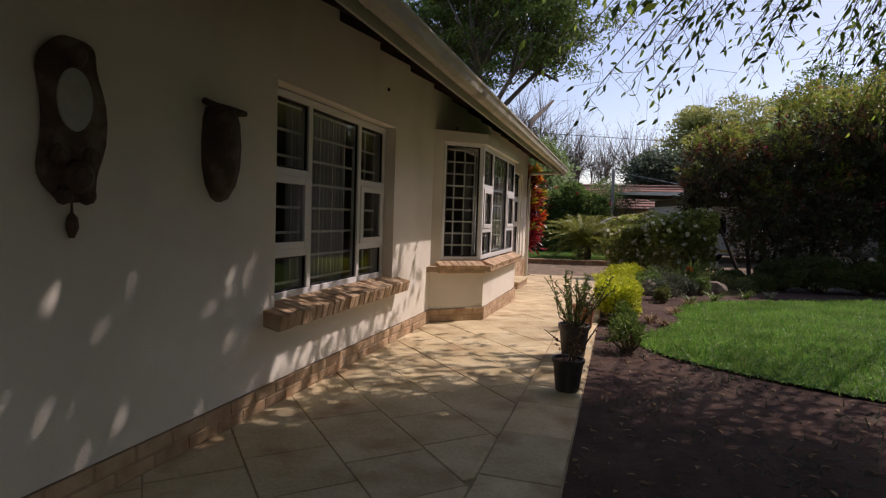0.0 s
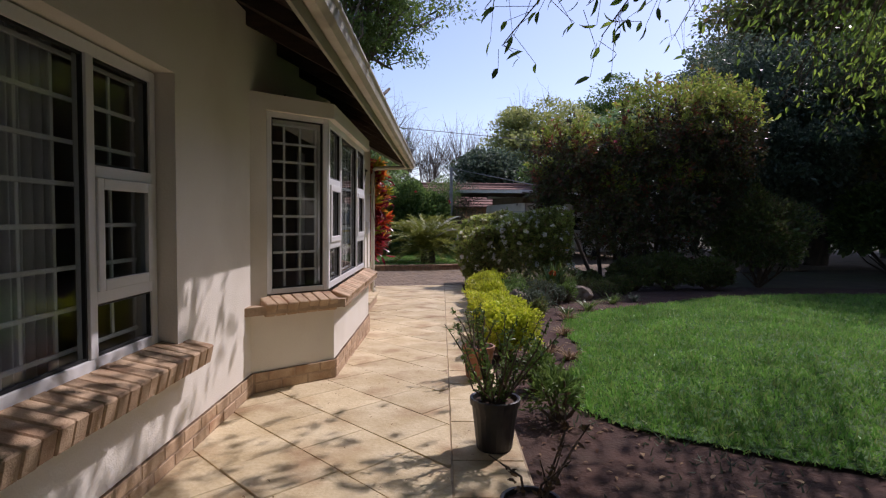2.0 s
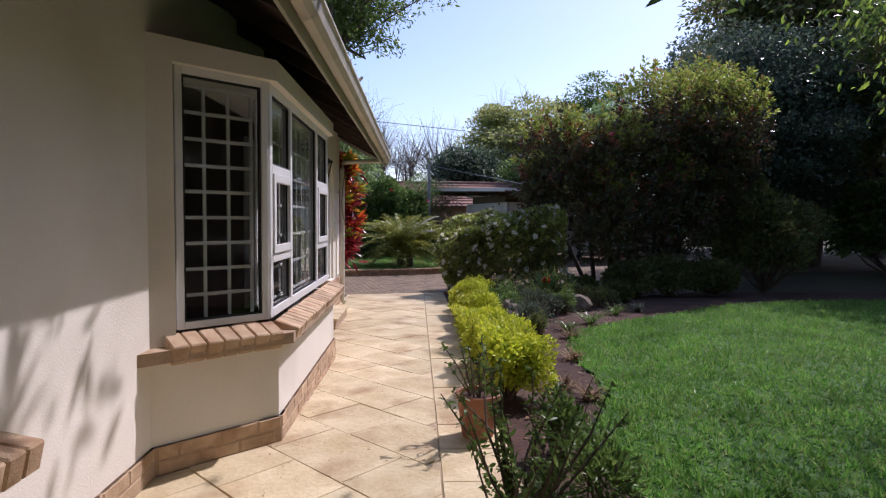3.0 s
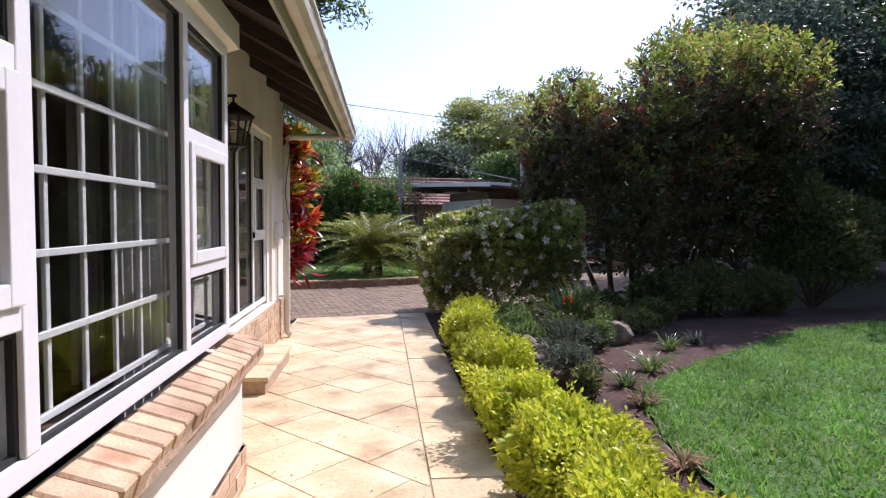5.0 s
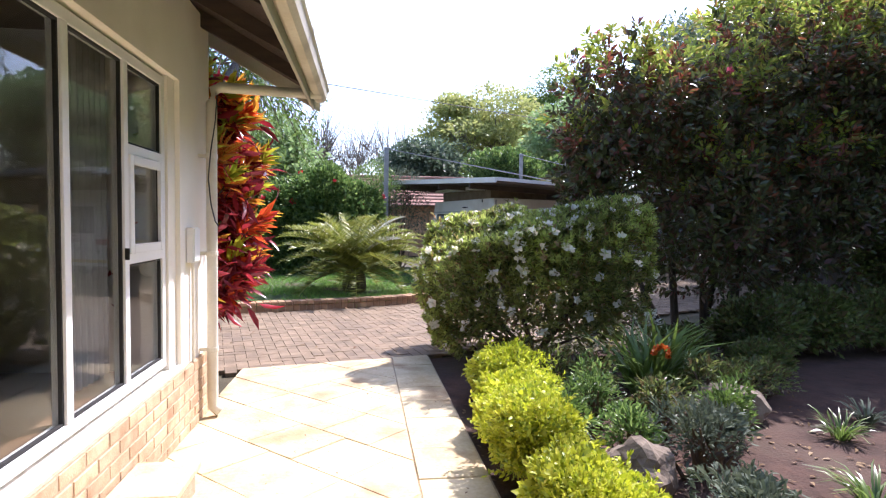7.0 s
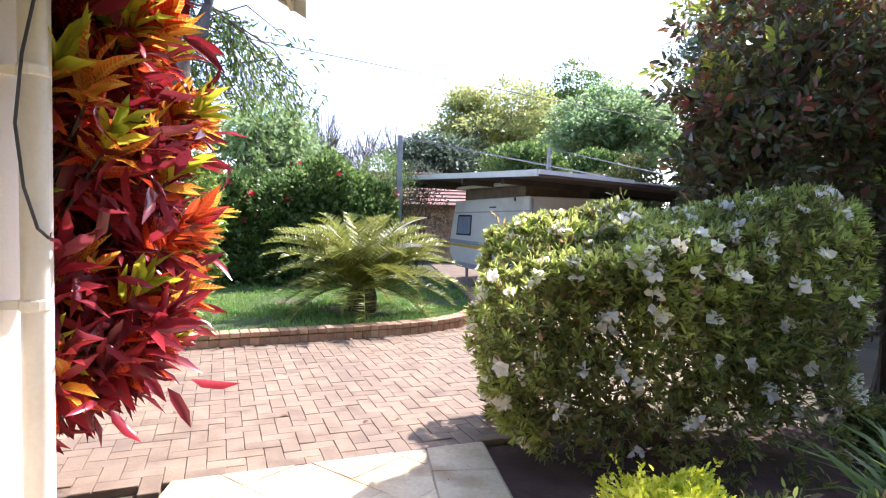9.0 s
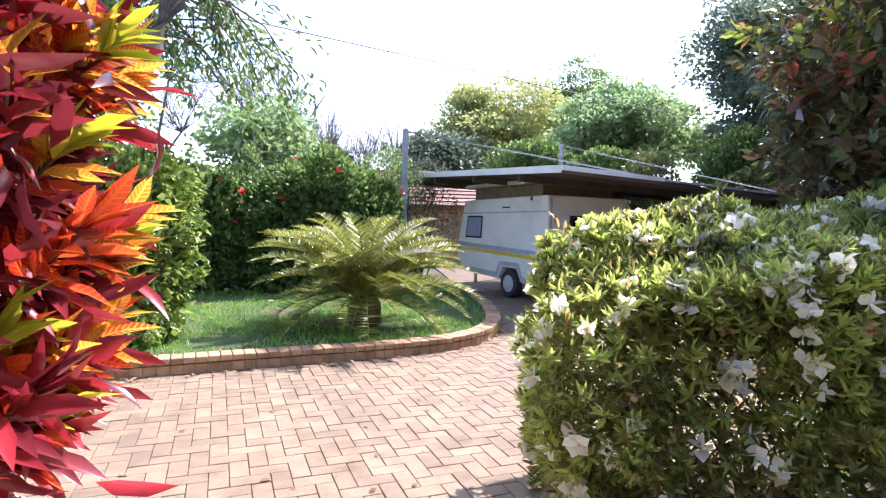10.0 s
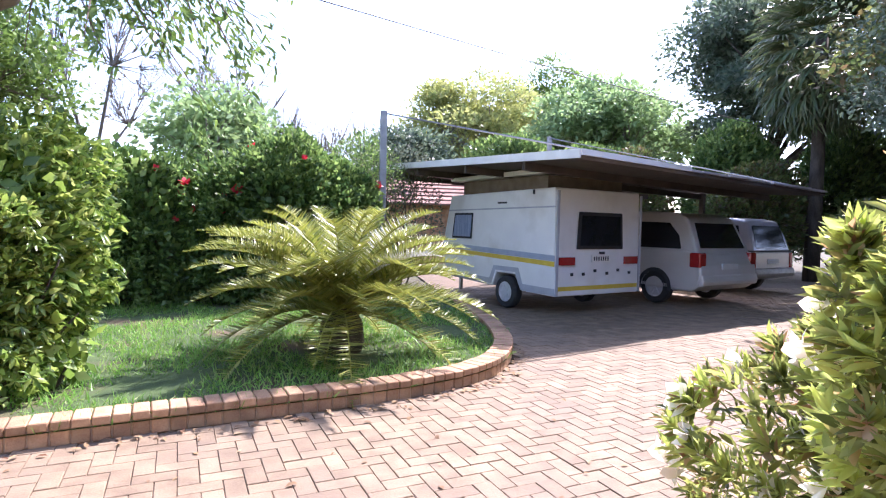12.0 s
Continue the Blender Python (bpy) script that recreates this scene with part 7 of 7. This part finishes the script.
def neighbour():
    th = thing("neighbour_house", "low neighbouring house with red-brown tiled roof", "house", (2.0, 35, -0.17))
    part("wall", Shape().box(-3, 33.2, -0.2, 9, 38, 2.0), KERB, th, "dark brick wall")
    for row in range(9):
        y0, y1 = 32.6 + row * 0.32, 32.6 + (row + 1) * 0.32
        z0, z1 = 1.95 + row * 0.15, 1.95 + (row + 1) * 0.15
        part("tile_course", Shape().add([(-3.4, y0, z0), (9.4, y0, z0), (9.4, y1 + 0.05, z1), (-3.4, y1 + 0.05, z1), (-3.4, y0, z0 + 0.05), (9.4, y0, z0 + 0.05), (9.4, y1 + 0.05, z1 + 0.02), (-3.4, y1 + 0.05, z1 + 0.02)],
                                        [(3, 2, 1, 0), (4, 5, 6, 7), (0, 1, 5, 4), (1, 2, 6, 5), (2, 3, 7, 6), (3, 0, 4, 7)]), CLAYTILE, th)
    part("ridge", Shape().sweep([(-3.4, 35.5, 3.33), (9.4, 35.5, 3.33)], 0.1, 8), CLAYTILE, th)
    part("back_slope", Shape().add([(-3.4, 35.5, 3.3), (9.4, 35.5, 3.3), (9.4, 38.5, 1.9), (-3.4, 38.5, 1.9)], [(0, 1, 2, 3)]), CLAYTILE, th)


neighbour()
solid("power_line", Shape().sweep([(-14.0, 15.95, 4.6), (-6.3, 20.0, 4.49), (2.86, 24.82, 4.46), (12.7, 30.0, 4.52), (24.0, 35.95, 4.75)], 0.011, 5), PLASTIC, "thin black overhead cable across the drive", "cable")

# ---- wall fittings ----


def lantern():
    y, z = 10.03, 1.95
    x = -1.85
    th = thing("wall_lantern", "black wrought-iron coach lantern on a scroll bracket", "wall lamp", (x, y, z))
    part("wall_plate", Shape().box(WX + 0.001, y - 0.025, z + 0.02, WX + 0.016, y + 0.025, z + 0.24), IRON, th, bevel=0.004)
    part("arm", Shape().box(WX + 0.01, y - 0.009, z + 0.155, x + 0.02, y + 0.009, z + 0.172), IRON, th)
    sc = [(x - 0.05 + 0.05 * (1 - i / 26) * math.cos(i * 0.45) - 0.035, y, z + 0.108 + 0.042 * (1 - i / 26) * math.sin(i * 0.45)) for i in range(24)]
    part("scroll", Shape().sweep(sc, 0.006, 5), IRON, th)
    sc2 = [(x - 0.15 + 0.04 * (1 - i / 26) * math.cos(-i * 0.45), y, z + 0.1 + 0.035 * (1 - i / 26) * math.sin(-i * 0.45)) for i in range(24)]
    part("scroll", Shape().sweep(sc2, 0.006, 5), IRON, th)
    part("hanger", Shape().sweep([(x, y, z + 0.165), (x, y, z + 0.1)], 0.008, 6), IRON, th)
    part("roof", Shape().lathe((x, y, z), [(0.135, 0.02), (0.14, 0.03), (0.085, 0.07), (0.03, 0.105), (0.02, 0.12)], 6), IRON, th, "six-sided iron roof")
    for i in range(6):
        a0, a1 = (i) * math.pi / 3, (i + 1) * math.pi / 3
        t0, t1 = 0.118, 0.075
        p = [(x + r_ * math.cos(a), y + r_ * math.sin(a), z + h_) for r_, h_ in ((t1, -0.16), (t0, 0.02)) for a in (a0, a1)]
        pn = part("pane", Shape().add([p[0], p[1], p[3], p[2]], [(0, 1, 2, 3)]), LAMPGLASS, th, "lantern pane")
        part("rib", Shape().sweep([p[2], p[0], (x + 0.08 * math.cos(a0), y + 0.08 * math.sin(a0), z - 0.19)], [0.007, 0.007, 0.003], 5), IRON, th)
        part("crossbar", Shape().sweep([tuple((p[0][j] + p[2][j]) / 2 for j in range(3)), tuple((p[1][j] + p[3][j]) / 2 for j in range(3))], 0.003, 4), IRON, th)
    part("base", Shape().lathe((x, y, z - 0.172), [(0.012, -0.04), (0.03, -0.01), (0.078, 0.0), (0.08, 0.015)], 6), IRON, th)
    part("bulb_holder", Shape().lathe((x, y, z - 0.165), [(0.016, 0), (0.018, 0.06), (0.028, 0.085), (0.026, 0.12), (0.01, 0.14)], 10), PIPE, th, "pale bulb")


lantern()


def ornaments():
    """Two rough ceramic wall ornaments near the start of the walk."""
    clay = surface("dark_glazed_clay", (0.045, 0.025, 0.018), (0.11, 0.06, 0.04), 9, 0.7, 0.8, fine=40, c3=(0.16, 0.12, 0.09), c3_scale=9)
    pale = surface("grey_mirror_clay", (0.3, 0.31, 0.29), (0.4, 0.41, 0.38), 8, 0.6, 0.3)
    y, x = 1.72, WX
    a = thing("wall_ornament", "tall ornate clay wall hanging with an oval centre", "wall ornament", (x, y, 1.2))
    bd = Shape()
    ring = []
    for i in range(40):
        t = i / 40 * 2 * math.pi
        ring.append((y + (0.135 + 0.018 * math.cos(5 * t)) * math.copysign(abs(math.cos(t)) ** 0.6, math.cos(t)), 1.58 + 0.32 * math.copysign(abs(math.sin(t)) ** 0.75, math.sin(t))))
    k = len(ring)
    bd.add([(x + 0.001, p, q) for p, q in ring] + [(x + 0.04, p, q) for p, q in ring], [tuple(range(k))[::-1], tuple(range(k, 2 * k))] + [(i, (i + 1) % k, k + (i + 1) % k, k + i) for i in range(k)])
    part("backplate", bd, clay, a, bevel=0.01)
    part("oval", Shape().add([(x + 0.046, y + 0.075 * math.cos(t), 1.66 + 0.12 * math.sin(t)) for t in np.linspace(0, 2 * math.pi, 25)[:-1]] + [(x + 0.036, y + 0.08 * math.cos(t), 1.66 + 0.125 * math.sin(t)) for t in np.linspace(0, 2 * math.pi, 25)[:-1]],
                             [tuple(range(24))] + [(i, 24 + i, 24 + (i + 1) % 24, (i + 1) % 24) for i in range(24)]), pale, a, "pale oval centre")
    for dy, dz, r in ((0, -0.2, 0.075), (-0.07, -0.12, 0.045), (0.07, -0.12, 0.045), (0, 0.27, 0.05), (-0.05, -0.27, 0.04), (0.05, -0.27, 0.04)):
        part("rosette", Shape().lathe((0, 0, 0), [(r, 0), (r * 0.9, r * 0.4), (r * 0.5, r * 0.7), (0.004, r * 0.6)], 10), clay, a).matrix_basis = Matrix.Translation(-AT[a.name]) @ pose(x + 0.036, y + dy, 1.56 + dz, 0, 90, 0)
    for o_ in [c for c in a.children if c.name.startswith("rosette")]:
        o_.data.transform(Matrix.Translation(AT[a.name]))
    part("tassel", Shape().sweep([(x + 0.02, y, 1.26), (x + 0.02, y, 1.22), (x + 0.022, y, 1.2), (x + 0.022, y, 1.16), (x + 0.02, y, 1.12)], [0.004, 0.006, 0.02, 0.024, 0.01], 8), clay, a)
    y = 2.6
    b = thing("wall_ornament", "dark clay wall pocket hanging under a wooden bar", "wall ornament", (x, y, 1.3))
    part("bar", Shape().sweep([(x + 0.05, y - 0.17, 1.8), (x + 0.055, y - 0.08, 1.785), (x + 0.05, y, 1.79), (x + 0.055, y + 0.09, 1.785), (x + 0.05, y + 0.16, 1.79)], [0.018, 0.022, 0.02, 0.022, 0.016], 8), TIMBER, b)
    pk = Shape()
    rows = [(0.105, 1.78), (0.125, 1.72), (0.135, 1.6), (0.13, 1.48), (0.105, 1.38), (0.06, 1.31), (0.02, 1.29)]
    vs = [(x + 0.002 + r_ * 0.75 * math.sin(t) * (1 + 0.07 * math.sin(9 * t + h_ * 40)), y + r_ * math.cos(t), h_) for r_, h_ in rows for t in np.linspace(0, math.pi, 19)]
    pk.add(vs, [(i * 19 + s_, (i + 1) * 19 + s_, (i + 1) * 19 + s_ + 1, i * 19 + s_ + 1) for i in range(6) for s_ in range(18)] + [tuple(range(19))])
    part("pocket", pk, clay, b, smooth=True)


ornaments()
mb = thing("meter_box", "small white box on the wall beside the downpipe", "meter box", (-2.05, 12.78, 1.0))
part("case", Shape().box(WX + 0.002, 12.71, 1.02, WX + 0.05, 12.84, 1.26), WHITE, mb, bevel=0.008)
part("lid", Shape().box(WX + 0.05, 12.715, 1.03, WX + 0.058, 12.835, 1.25), WHITE, mb, bevel=0.003)
part("conduit", Shape().sweep([(WX + 0.02, 12.8, 1.02), (WX + 0.02, 12.8, 0.33)], 0.012, 8), PIPE, mb)
solid("loose_cable", Shape().sweep([(-1.955, 13.0, 2.2), (-1.965, 12.98, 2.0), (-1.985, 12.94, 1.8), (-2.0, 12.93, 1.6), (-1.985, 12.94, 1.42), (-1.965, 12.97, 1.3), (-1.955, 13.01, 1.27)], 0.005, 5), PLASTIC, "loose black cable hanging along the downpipe", "cable")
for yy in (4.9, 7.2, 10.05):
    solid("wall_hook", Shape().box(WX + 0.001, yy - 0.005, 2.38, WX + 0.02, yy + 0.005, 2.41), IRON, "small dark hook high on the wall", "hook")

# ---- pieces of floors and walls ----
grass()
plinths()
lay_kerb()
lay_slabs()
lay_pavers()
